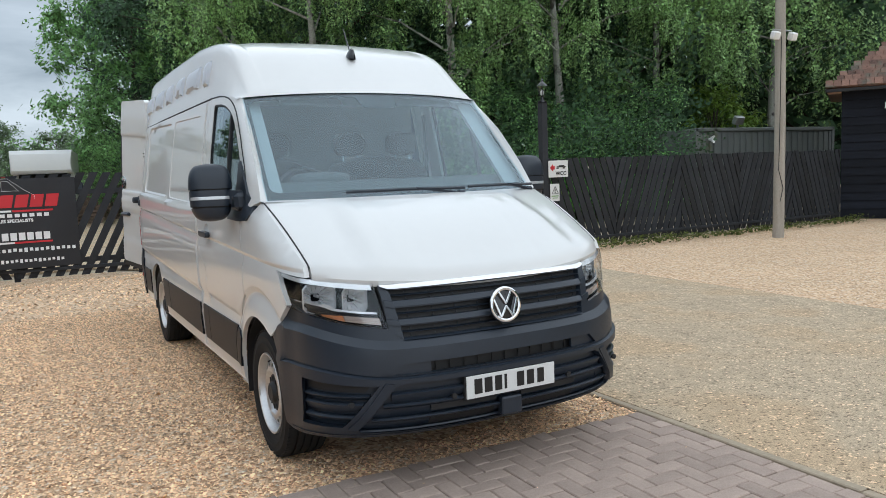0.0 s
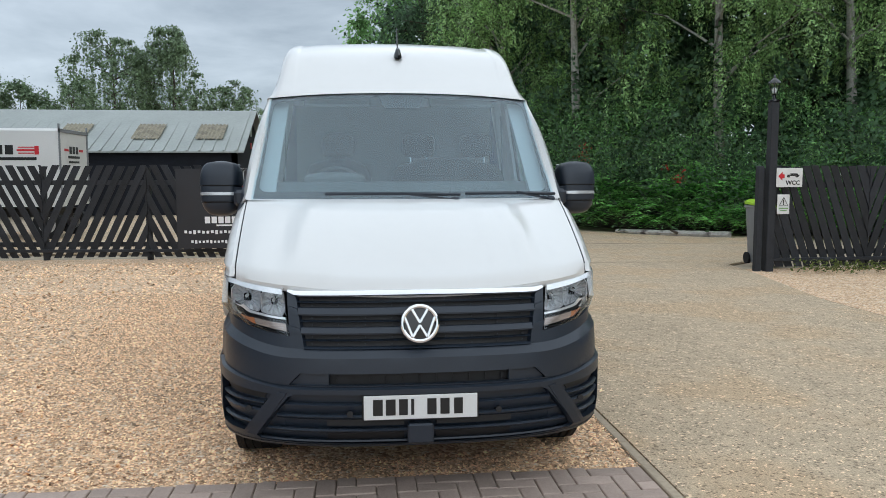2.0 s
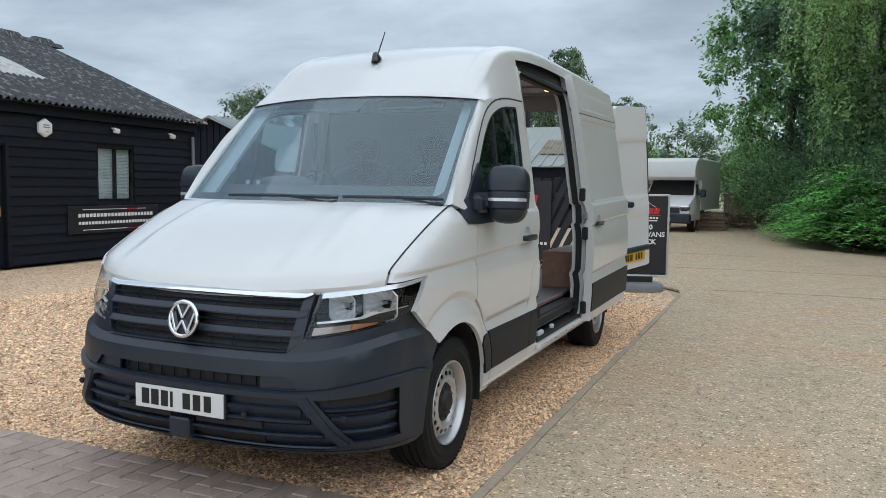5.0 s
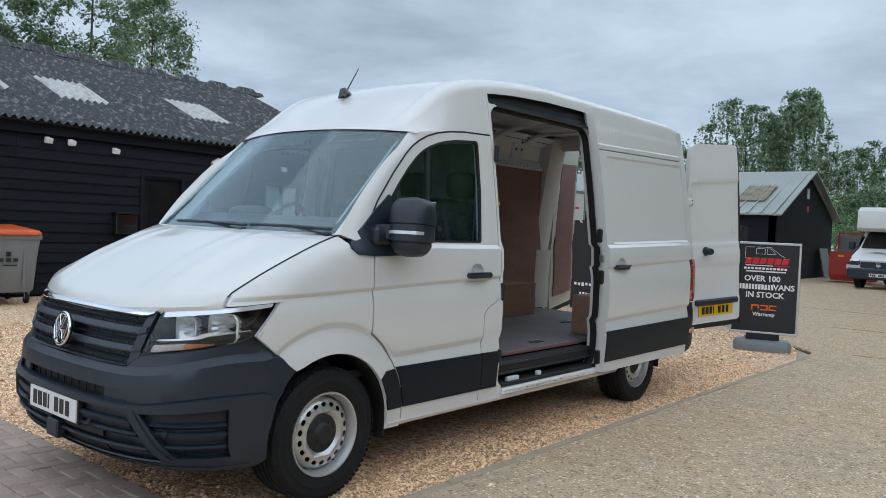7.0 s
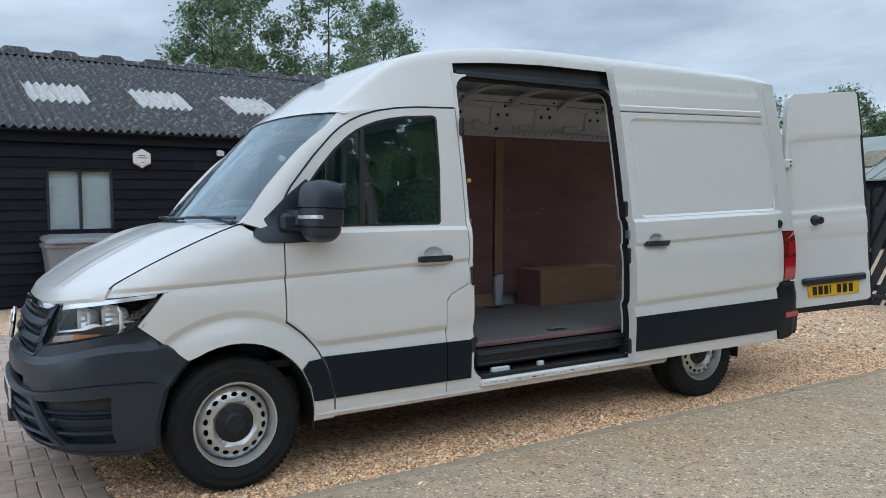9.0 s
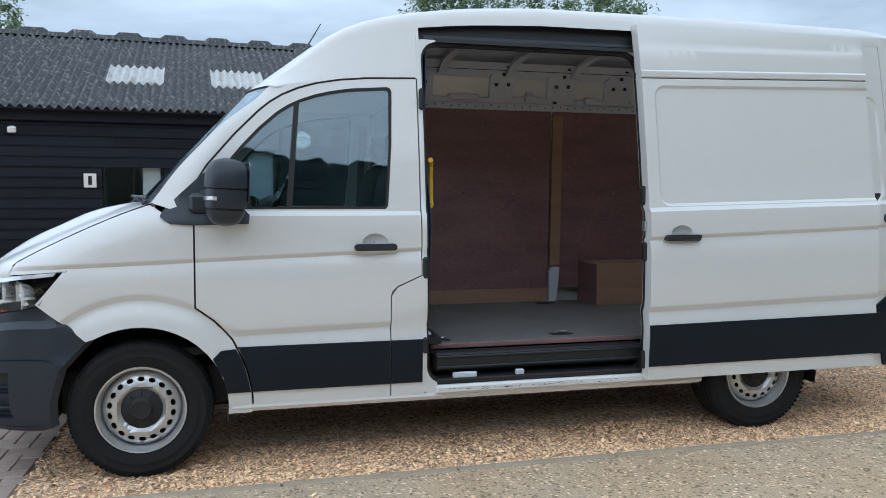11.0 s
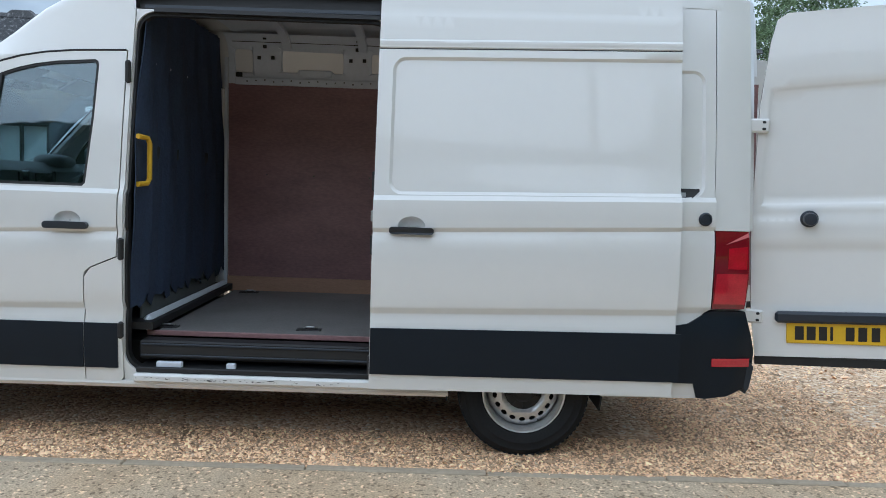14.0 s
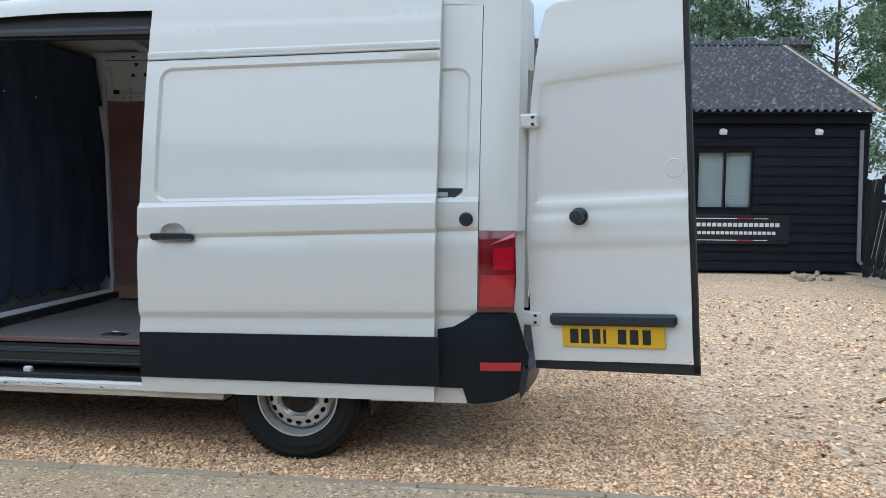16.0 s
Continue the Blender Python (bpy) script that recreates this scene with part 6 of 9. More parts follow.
for z0, z1, o in ((0.896, 0.928, 0.004), (0.811, 0.841, 0.004), (0.745, 0.754, 0.002), (0.950, 0.955, -0.006), (0.865, 0.870, -0.006), (0.780, 0.785, -0.006)):
    grille_blade(z0, z1, o)
gs = Geo()
for i in range(-4, 5):
    for z in (0.966, 0.938, 0.883, 0.853, 0.798, 0.767):
        x = i * 0.125
        gs.box(nose((1 if x > 0 else -1) * ux(abs(x)), z, SET - 0.016), (0.004, 0.006, 0.008))
put("grille_stay", gs, PLASTIC, grille, smooth=0, kind="stuff")
rows_ = []
for i in range(41):
    f_ = -1 + i / 20
    q = f_ * ux(0.612)
    k_ = smooth01((abs(f_) - 0.93) / 0.07)
    zc, h_ = 0.997 + 0.012 * k_ - 0.004 * abs(f_) ** 2, 0.0135 - 0.006 * k_
    rows_.append([nose(q, zc + h_, SET - 0.012), nose(q, zc + h_, SET + 0.002), nose(q, zc + 0.2 * h_, SET + 0.010), nose(q, zc - 0.5 * h_, SET + 0.012), nose(q, zc - h_, SET + 0.004), nose(q, zc - h_, SET - 0.012)])
put("chrome_bar", Geo().loft(rows_), CHROME, grille, "bright chrome bar", smooth=40, fix=True)
lm = Matrix.Translation((0, 0.034, 0.866)) @ pose(0, 0, 0, 90 - 8, 0, 0)
emb = put("badge", Geo().lathe([(0.0, 0.0), (0.088, 0.0), (0.09, 0.006), (0.0, 0.010)], 36, lm), GLOSS, van, "round chrome badge on the grille")
tor = Geo().lathe([(0.080 + 0.010 * math.cos(a), 0.012 + 0.008 * math.sin(a)) for a in (2 * math.pi * k / 10 for k in range(10))], 40, lm, closed=True)
put("badge_ring", tor, CHROME, emb)
for a, b in (((-0.036, 0.066), (0.0, 0.004)), ((0.036, 0.066), (0.0, 0.004)), ((-0.068, 0.030), (-0.034, -0.062)), ((0.068, 0.030), (0.034, -0.062)), ((-0.034, -0.062), (0.0, -0.006)), ((0.034, -0.062), (0.0, -0.006))):
    put("badge_stroke", Geo().beam(lm @ Vector((*a, 0.013)), lm @ Vector((*b, 0.013)), 0.012, 0.017, lm.to_3x3() @ Vector((0, 0, 1)), 0.002), CHROME, emb, smooth=0)
# front number plate: registration shown as plain bars
fp = put("number_plate", Geo().box((0, -0.014, 0.490), (0.52, 0.010, 0.111), 0.002), PLATE_W, van, "white front number plate", smooth=0)
put("plate_holder", Geo().box((0, 0.004, 0.487), (0.535, 0.030, 0.122), 0.004), SEAL, van, smooth=0)
GLYPHS = [(-0.196, 0, 0.044, 0.074), (-0.138, 0, 0.044, 0.074), (-0.080, 0, 0.040, 0.074), (-0.038, 0, 0.014, 0.074), (0.050, 0, 0.042, 0.074), (0.110, 0, 0.042, 0.074), (0.172, 0, 0.040, 0.074)]
bars(fp, INK, on_front(0, -0.0194, 0.492), GLYPHS, thick=0.002)

# headlamps: a clear patch between bonnet edge, wing and bumper, with two fluted bowls behind it
LT = resample([bonnet_pt(x / 0.872, 0) + Vector((0, 0, -0.012)) for x in (0.630, 0.70, 0.76, 0.82, 0.868)] + [Vector((side_x(y, z) + 0.004, y, z)) for y, z in ((0.42, 1.050), (0.50, 1.056), (0.58, 1.062), (0.657, 1.068))], 28)
LB = resample([nose(ux(0.606), 0.803, -0.020), nose(ux(0.70), 0.818, -0.020), nose(ux(0.80), 0.834, -0.018), nose(uy(0.38), 0.873, -0.014), Vector((side_x(0.527, 0.902) + 0.004, 0.527, 0.902))], 28)


def lamp_pt(s, f, v, deep=0.0):
    i = min(27, int(f * 28))
    k = f * 28 - i
    p = LB[i].lerp(LB[i + 1], k).lerp(LT[i].lerp(LT[i + 1], k), v)
    o = Vector((0.35 + 0.6 * f, -0.9 + 0.6 * f, 0)).normalized() * (0.016 * 4 * v * (1 - v) * min(1, 6 * f) * min(1, 6 * (1 - f)) - 0.35 * deep)
    p = p + o + Vector((0, deep * 0.75, 0))
    return Vector((s * p.x, p.y, p.z))


def lamp_strip(f0, f1, lo_, hi_, deep, n=16):
    """Rows across part of the lamp; lo_ and hi_ give the band's edges along it."""
    return lambda s: [[lamp_pt(s, f0 + (f1 - f0) * i / n, lo_(i / n) + (hi_(i / n) - lo_(i / n)) * j / 3, deep) for i in range(n + 1)] for j in range(4)]


for s in (-1, 1):
    lamp = put("headlamp", Geo().sheet([[lamp_pt(s, i / 28, j / 6, 0.20) for i in range(29)] for j in range(7)]), GLOSS, van, "clear headlamp with chrome reflectors in a black housing", smooth=40)
    edge = [(i / 28, 0.0) for i in range(29)] + [(1.0, j / 6) for j in range(1, 7)] + [(1 - i / 28, 1.0) for i in range(1, 29)] + [(0.0, 1 - j / 6) for j in range(1, 7)]
    put("lamp_wall", Geo().sheet([[lamp_pt(s, f, v, d_) for f, v in edge] for d_ in (0.20, 0.10, 0.003)]), GLOSS, lamp, smooth=30)
    cov = put("lamp_cover", Geo().sheet([[lamp_pt(s, (i if s > 0 else 28 - i) / 28, j / 8) for i in range(29)] for j in range(9)]), CLEAR, lamp, smooth=50)
    cov.visible_shadow = False
    put("chrome_brow", Geo().shell(lamp_strip(0.02, 0.90, lambda t: 0.835 + 0.05 * t, lambda t: 0.985, 0.010)(s), lambda p: p + Vector((0, 0.01, 0))), REFLECTOR, lamp, "bright chrome brow line", smooth=40)
    put("lamp_blade", Geo().shell(lamp_strip(0.03, 0.80, lambda t: 0.285 - 0.03 * t + 0.05 * smooth01((t - 0.5) / 0.1), lambda t: 0.325 + 0.08 * smooth01((t - 0.42) / 0.1) * (1 - smooth01((t - 0.56) / 0.1)), 0.04)(s), lambda p: p + Vector((0, 0.012, 0))), REFLECTOR, lamp, smooth=40)
    put("indicator", Geo().shell(lamp_strip(0.03, 0.33, lambda t: 0.05, lambda t: 0.21 - 0.02 * t, 0.030)(s), lambda p: p + Vector((0, 0.012, 0))), INDICATOR, lamp, "clear ribbed indicator with an amber tint", smooth=0)
    put("indicator", Geo().shell(lamp_strip(0.335, 0.56, lambda t: 0.05, lambda t: 0.19 - 0.09 * t, 0.032)(s), lambda p: p + Vector((0, 0.012, 0))), AMBER, lamp, "dull amber indicator lens", smooth=0)
    put("lamp_shelf", Geo().shell(lamp_strip(0.02, 0.97, lambda t: 0.02, lambda t: 0.30, 0.07)(s), lambda p: p + Vector((0, 0.01, 0))), SEAL, lamp, smooth=40)
    for x0, x1, z0, z1, y0, tw in ((0.632, 0.744, 0.868, 0.990, 0.315, 0.30), (0.760, 0.902, 0.866, 1.006, 0.425, 0.42)):
        cx, cz, hw, hh = (x0 + x1) / 2, (z0 + z1) / 2, (x1 - x0) / 2, (z1 - z0) / 2
        oct_ = [(-0.72, 1), (0.72, 1), (1, 0.66), (1, -0.62), (0.72, -1), (-0.72, -1), (-1, -0.62), (-1, 0.66)]
        rim = dense([(a_ * hw, b_ * hh) for a_, b_ in oct_], 0.014)
        rows_ = []
        for gs_, dp in ((1.06, -0.012), (1.0, -0.016), (0.97, 0.0), (0.80, 0.022), (0.55, 0.040), (0.28, 0.050)):
            ring = []
            for i, (a_, b_) in enumerate(rim + rim[:1]):
                fl_ = 0.010 * (1 if i % 2 else -1) * (1 if 0.2 < gs_ < 0.9 else 0)
                ring.append(Vector((s * (cx + a_ * gs_), y0 + tw * (cx + a_ * gs_ - cx) + dp + fl_, cz + b_ * gs_)))
            rows_.append(ring)
        bowl = put("reflector", Geo().sheet(rows_), REFLECTOR, lamp, "fluted chrome reflector bowl", smooth=15)
        put("bulb_cap", Geo().lathe([(0.0, -0.004), (0.006, -0.002), (0.008, 0.010), (0.008, 0.05)], 12, Matrix.Translation((s * cx, y0 - 0.0, cz + 0.01)) @ pose(0, 0, 0, 90, 0, 0) @ Matrix.Diagonal((1, 1, -1, 1))), SILVER, bowl)

# mirrors
def block(c, size, n=3.0, cut=(-1, 1), rot=None, seg=24):
    """A rounded block (superellipsoid), kept between two heights."""
    rows_ = []
    for j in range(13):
        t = cut[0] + (cut[1] - cut[0]) * j / 12
        t = max(-0.999, min(0.999, t))
        k = (1 - abs(t) ** n) ** (1 / n)
        ring = []
        for i in range(seg):
            a = 2 * math.pi * i / seg
            ca, sa = math.cos(a), math.sin(a)
            p = Vector((size[0] / 2 * k * math.copysign(abs(ca) ** (2 / n), ca), size[1] / 2 * k * math.copysign(abs(sa) ** (2 / n), sa), size[2] / 2 * t))
            if rot is not None:
                p = rot @ p
            ring.append(p + Vector(c))
        rows_.append(ring)
    return Geo().loft(rows_)


for sx in (-1, 1):
    rot = Euler((radians(-3), 0, radians(9 * sx))).to_matrix()
    c = (sx * 1.105, 1.43, 1.462)
    size_ = (0.245, 0.205, 0.330)
    mir = put("door_mirror", block(c, size_, 3.4, (0.10, 1.0), rot, 32), PLASTIC, van, "large dark grey door mirror with clear indicator", smooth=50)
    put("mirror_band", block(c, (0.238, 0.200, 0.330), 3.4, (-0.50, 0.055), rot, 32), PLASTIC, mir, smooth=50)
    put("mirror_base", block((c[0], c[1], c[2] - 0.004), (0.238, 0.198, 0.330), 3.0, (-1.0, -0.53), rot, 32), PLASTIC, mir, smooth=50)
    put("mirror_core", block(c, (0.225, 0.185, 0.310), 3.2, (-0.62, 0.2), rot), SEAL, mir, smooth=50)
    rows_ = []
    for i in range(15):
        a = radians(-140 + 118 * i / 14)
        ca, sa = math.cos(a), math.sin(a)
        px, py = 0.1195 * math.copysign(abs(ca) ** (2 / 3.4), ca), 0.1005 * math.copysign(abs(sa) ** (2 / 3.4), sa)
        rows_.append([rot @ Vector((sx * px * k_, py * k_, z_)) + Vector(c) for k_, z_ in ((0.95, -0.047), (1.012, -0.045), (1.016, -0.036), (1.012, -0.027), (0.95, -0.025))])
    put("indicator", Geo().loft(rows_), CLEARLENS, mir, "clear indicator strip", smooth=40, fix=True)
    put("mirror_arm", Geo().loft([[Vector((sx * x, y + dy, z + dz)) for dy, dz in ((-0.05, -0.040), (0.05, -0.040), (0.055, 0.030), (-0.045, 0.040))] for x, y, z in ((0.945, 1.33, 1.425), (0.99, 1.35, 1.43), (1.03, 1.39, 1.432), (1.07, 1.42, 1.435))]), PLASTIC, mir, smooth=30)
    put("mirror_arm", Geo().box((sx * 0.975, 1.33, 1.405), (0.07, 0.17, 0.10), 0.02), PLASTIC, mir, smooth=30)
    gm = Matrix.Translation(rot @ Vector((0, 0.100, 0.05)) + Vector(c)) @ rot.to_4x4()
    put("mirror_glass", Geo().box((0, 0, 0), (0.165, 0.006, 0.20), 0.002, None), CHROME, mir, smooth=0).matrix_basis = gm

# wheels
TYRE = [(0.222, -0.095), (0.230, -0.110), (0.238, -0.1125), (0.246, -0.1165), (0.272, -0.1195), (0.280, -0.1215), (0.284, -0.1195), (0.312, -0.117), (0.318, -0.119), (0.323, -0.1155), (0.338, -0.108), (0.350, -0.098), (0.355, -0.085)]
tread = []
for c_ in (-0.062, -0.022, 0.022, 0.062):
    tread += [(0.357, c_ - 0.018), (0.357, c_ - 0.006), (0.348, c_ - 0.004), (0.348, c_ + 0.004), (0.357, c_ + 0.006)]
TYRE = TYRE + tread + [(r, -h) for r, h in reversed(TYRE)]
RIMH = []
for k in range(18):
    a = 2 * math.pi * k / 18
    RIMH.append([(0.156 * math.cos(a) + 0.0125 * math.cos(b) * math.cos(a) - 0.0175 * math.sin(b) * math.sin(a), 0.156 * math.sin(a) + 0.0125 * math.cos(b) * math.sin(a) + 0.0175 * math.sin(b) * math.cos(a)) for b in (2 * math.pi * i / 10 for i in range(10))])


def dish(u, v, out):
    r = math.hypot(u, v)
    d = lerp(r, [0.0, 0.095, 0.106, 0.114, 0.124, 0.134, 0.142, 0.172, 0.183, 0.192, 0.199], [0.040, 0.040, 0.030, 0.016, 0.011, 0.012, 0.017, 0.026, 0.036, 0.052, 0.066])
    return (u, v, -d)


rim_geo = Geo()
curved_panel(rim_geo, [(0.198 * math.cos(2 * math.pi * i / 48), 0.198 * math.sin(2 * math.pi * i / 48)) for i in range(48)], lambda u, v: dish(u, v, 0), lambda p: p - Vector((0, 0, 0.006)), 0.018, RIMH)
rim_geo.lathe([(0.226, 0.0), (0.224, 0.006), (0.216, 0.004), (0.209, -0.012), (0.203, -0.030), (0.197, -0.070), (0.192, -0.12), (0.196, -0.12), (0.205, -0.05), (0.222, -0.02)], 48, closed=True)
for sx in (-1, 1):
    for y in (AX_F, AX_R):
        face = Matrix.Translation((sx * 0.945, y, HUB)) @ pose(0, 0, 0, 0, 90 * sx, 0)
        cen = Matrix.Translation((sx * 0.837, y, HUB)) @ pose(0, 0, 0, 0, 90 * sx, 0)
        wheel = put("wheel", Geo().lathe(TYRE, 64, cen, closed=True), RUBBER, van, "black road tyre on a silver steel wheel", smooth=40)
        rg = Geo(); rg.f = rim_geo.f; rg.v = [tuple(face @ Vector(p)) for p in rim_geo.v]
        put("rim", rg, SILVER, wheel, "silver steel rim with round holes", smooth=40)
        put("brake_drum", Geo().lathe([(0.0, -0.09), (0.185, -0.09), (0.185, -0.16)], 32, face), SEAL, wheel)
        put("hub_cap", Geo().lathe([(0.104, -0.055), (0.104, -0.032), (0.097, -0.026), (0.062, -0.020), (0.052, -0.006), (0.045, -0.001), (0.036, -0.003), (0.0, -0.001)], 32, face), SEAL, wheel, "black plastic hub cap")
        hr = Geo()
        for k in range(10):
            mm = face @ Matrix.Rotation(2 * math.pi * k / 10, 4, "Z")
            hr.box(mm @ Vector((0.080, 0, -0.021)), (0.026, 0.006, 0.008), 0.002, mm.to_3x3())
        put("cap_rib", hr, SEAL, wheel, smooth=0, kind="stuff")
        vm = face @ Matrix.Rotation(0.5, 4, "Z")
        put("valve", Geo().tube([vm @ Vector((0.186, 0, -0.06)), vm @ Vector((0.180, 0, -0.022))], 0.004, 6), SEAL, wheel)
        vm = face @ Matrix.Rotation(1.25 * sx + 3.0, 4, "Z")
        put("balance_weight", Geo().box(vm @ Vector((0.216, 0, 0.002)), (0.010, 0.05, 0.006), 0.002, vm.to_3x3()), STEEL, wheel, smooth=0)
        tb = Geo()
        for k in range(72):
            a = 2 * math.pi * k / 72
            for h in (-0.094, 0.094):
                mm = cen @ Matrix.Rotation(a, 4, "Z")
                tb.box(mm @ Vector((0.3480, 0, h)), (0.008, 0.020, 0.034), 0.002, mm.to_3x3())
        put("tread_block", tb, RUBBER, wheel, smooth=0, kind="stuff")

# underside
put("underbody", Geo().box((0, 3.0, 0.42), (1.5, 4.9, 0.26), 0.03).box((0, 0.9, 0.42), (1.16, 0.9, 0.24), 0.03), SEAL, van, smooth=0)
put("axle", Geo().tube([(-0.8, AX_R, 0.33), (0.8, AX_R, 0.33)], 0.06, 10), SEAL, van)
put("exhaust", Geo().tube([(0.45, 3.2, 0.30), (0.45, 5.4, 0.31)], 0.035, 8), STEEL, van)

# ---- load space ----
FZ = 0.575
put("load_floor", Geo().box((-0.02, 4.17, FZ), (1.62, 3.12, 0.03), 0.004), CARPET, van, "worn grey load floor with a bare ply edge", smooth=0)
put("floor_edge", Geo().box((0.795, 3.2, FZ + 0.0), (0.022, 1.3, 0.028), 0.003), PLY, van, smooth=0)
st = Geo().box((0.86, 3.2, 0.505), (0.11, 1.30, 0.10), 0.01).box((0.87, 3.2, 0.405), (0.19, 1.30, 0.03), 0.006)
stp = put("door_step", st, SEAL, van, "black ribbed entry step", smooth=0)
for z in (0.475, 0.535):
    put("step_rib", Geo().box((0.918, 3.2, z), (0.012, 1.28, 0.012), 0.003), PLASTIC, stp, smooth=0)
for y, w_ in ((2.72, 0.14), (3.05, 0.05)):
    put("step_bracket", Geo().box((0.93, y, 0.43), (0.03, w_, 0.035), 0.006), INNER, van, smooth=0)
put("opening_sill", Geo().box((0.965, 3.2, 0.365), (0.05, 1.32, 0.05), 0.012), PAINT, van, smooth=0)
# ply lining along the driver's side
LEAN = Euler((0, radians(1.8), 0)).to_matrix()
for a, b in ((2.56, 3.93), (3.945, 5.72)):
    put("ply_lining", Geo().box((-0.822, (a + b) / 2, 1.415), (0.012, b - a, 1.44), 0.002, LEAN), PLY, van, "red-brown film-faced ply lining", smooth=0)
put("batten", Geo().box((-0.808, 3.985, 1.49), (0.016, 0.088, 1.21), 0.003, LEAN), BATTEN, van, "pale timber batten", smooth=0)
put("batten", Geo().box((-0.828, 3.26, 0.640), (0.018, 1.40, 0.115), 0.003), BATTEN, van, smooth=0)
put("batten", Geo().box((-0.828, 5.35, 0.655), (0.018, 0.72, 0.125), 0.003), BATTEN, van, smooth=0)
put("floor_bracket", Geo().loft([[Vector((-0.80, y, z)) + Vector((dx, 0, 0)) for y, z in ((3.925, 0.59), (3.985, 0.59), (4.005, 0.72), (4.015, 0.87), (3.955, 0.87), (3.925, 0.84))] for dx in (-0.02, 0.012)]), INNER, van, smooth=0)
box = put("arch_box", Geo().box((-0.66, 4.66, 0.755), (0.36, 0.92, 0.33), 0.004), BATTEN, van, "pale ply box over the wheel arch", smooth=0)
put("arch_box_end", Geo().box((-0.66, 4.205, 0.752), (0.355, 0.012, 0.322)), PLY, van, smooth=0)
for x_ in (0.66,):
    put("arch_box", Geo().box((x_, 4.66, 0.755), (0.30, 0.92, 0.33), 0.004), BATTEN, van, smooth=0)
# bare metal above the lining, with pressed ribs and holes
PRESS = [(2.60, 2.742, 2.210, 2.395), (2.945, 3.412, 2.220, 2.400), (3.605, 3.897, 2.232, 2.405), (4.14, 4.40, 2.222, 2.400), (4.64, 5.02, 2.220, 2.400), (5.24, 5.56, 2.222, 2.395)]
TABS = [(3.085, 3.319), (3.70, 3.80), (4.22, 4.32), (4.75, 4.92)]


def upper_wall(y, z):
    """The bare steel above the lining: pressed hollows between the posts, a rounded shoulder into the roof."""
    x = lerp(z, [2.10, 2.16, 2.21, 2.31, 2.36, 2.41, 2.44, 2.47], [-0.806, -0.803, -0.800, -0.788, -0.772, -0.738, -0.70, -0.62])
    for y0, y1, z0, z1 in PRESS:
        d_ = min(y - y0, y1 - y, z - z0, z1 - z)
        if any(a_ < y < b_ and z < z0 + 0.035 for a_, b_ in TABS):
            d_ = min(d_, z - z0 - 0.028)
        x -= 0.030 * smooth01(d_ / 0.014)
    return (x, y, z)


ug = Geo()
loops_ = [round_rect(y0 + e_, y1 - e_, z0 + e_, z1 - e_, 0.03 - e_, 4) for y0, y1, z0, z1 in PRESS for e_ in (0.0, 0.014)]
curved_panel(ug, [(2.56, 2.10), (5.72, 2.10), (5.72, 2.47), (2.56, 2.47)], upper_wall, lambda p: p - Vector((0.012, 0, 0)), 0.035, (), loops_, [((2.56, z), (5.72, z)) for z in (2.36, 2.41, 2.44)])
put("upper_lining", ug, INNER, van, "bare painted steel above the lining", smooth=40, fix=True)
put("upper_ledge", Geo().box((-0.790, 4.16, 2.155), (0.022, 3.1, 0.055), 0.006), INNER, van, smooth=0)
for a_, b_ in TABS:
    put("pressed_tab", Geo().box((-0.793, (a_ + b_) / 2, 2.222), (0.02, b_ - a_, 0.05), 0.006), INNER, van, smooth=0)
# the sheet is uncut: black blocks paint the shade inside its holes
hl = Geo()
for y in (2.835, 3.51, 4.02, 4.52, 5.13):
    for dy, z, h_ in ((-0.05, 2.325, 0.026), (0.05, 2.328, 0.026), (0.0, 2.405, 0.036), (0.012, 2.450, 0.022)):
        x_ = upper_wall(y, z)[0]
        hl.box((x_ + 0.002, y + dy, z), (0.008, 0.026, h_), 0.002)
hl.box((-0.797, 2.635, 2.20), (0.01, 0.05, 0.035), 0.004)
hl.box((-0.797, 3.96, 2.20), (0.01, 0.035, 0.022), 0.004)
put("press_hole_shade", hl, SEAL, van, smooth=0, kind="stuff")
put("cant_seam", Geo().tube([upper_wall(y, 2.428) for y in (2.6, 3.4, 4.2, 5.0, 5.7)], 0.003, 5), SEAL, van)
rv = Geo()
for i in range(46):
    rv.box((-0.777, 2.7 + 0.065 * i, 2.152 + 0.006 * (i % 3)), (0.006, 0.009, 0.009))
put("rivet", rv, SEAL, van, smooth=0, kind="stuff")
sd = Geo()
for y in (2.85, 3.2, 3.62, 3.96, 4.08, 4.5, 5.1):
    sd.box((-0.812, y, 1.47), (0.006, 0.009, 0.009))
put("screw", sd, CHROME, van, smooth=0)
# bulkhead behind the cab, hung with dark cloth
ck = Geo()
rows_ = []
for j in range(24):
    z = 0.74 + (2.44 - 0.74) * j / 23
    w = min(0.92, side_x(2.6, z) - 0.05)
    rows_.append([(-w + 2 * w * i / 40, 2.520 + 0.008 * math.sin(i * 0.9 + 2.0 * math.sin(j * 0.22)) + 0.006 * math.sin(i * 2.3 + j * 0.5),
                   z - (0.05 * math.sin(i * 1.7) * math.sin(i * 0.4) if j == 0 else 0)) for i in range(41)])
put("bulkhead_curtain", ck.shell(rows_, lambda p: p - Vector((0, 0.006, 0))), CURTAIN, van, "dark navy cloth hung over the bulkhead", smooth=60)
put("bulkhead", Geo().box((0, 2.490, 1.42), (1.46, 0.012, 1.66), 0.0), DASH, van, "grey bulkhead panel behind the seats", smooth=0)
put("bulkhead_foot", Geo().box((-0.02, 2.54, 0.62), (1.6, 0.05, 0.09), 0.02), INNER, van, "bare painted bulkhead foot", smooth=0)
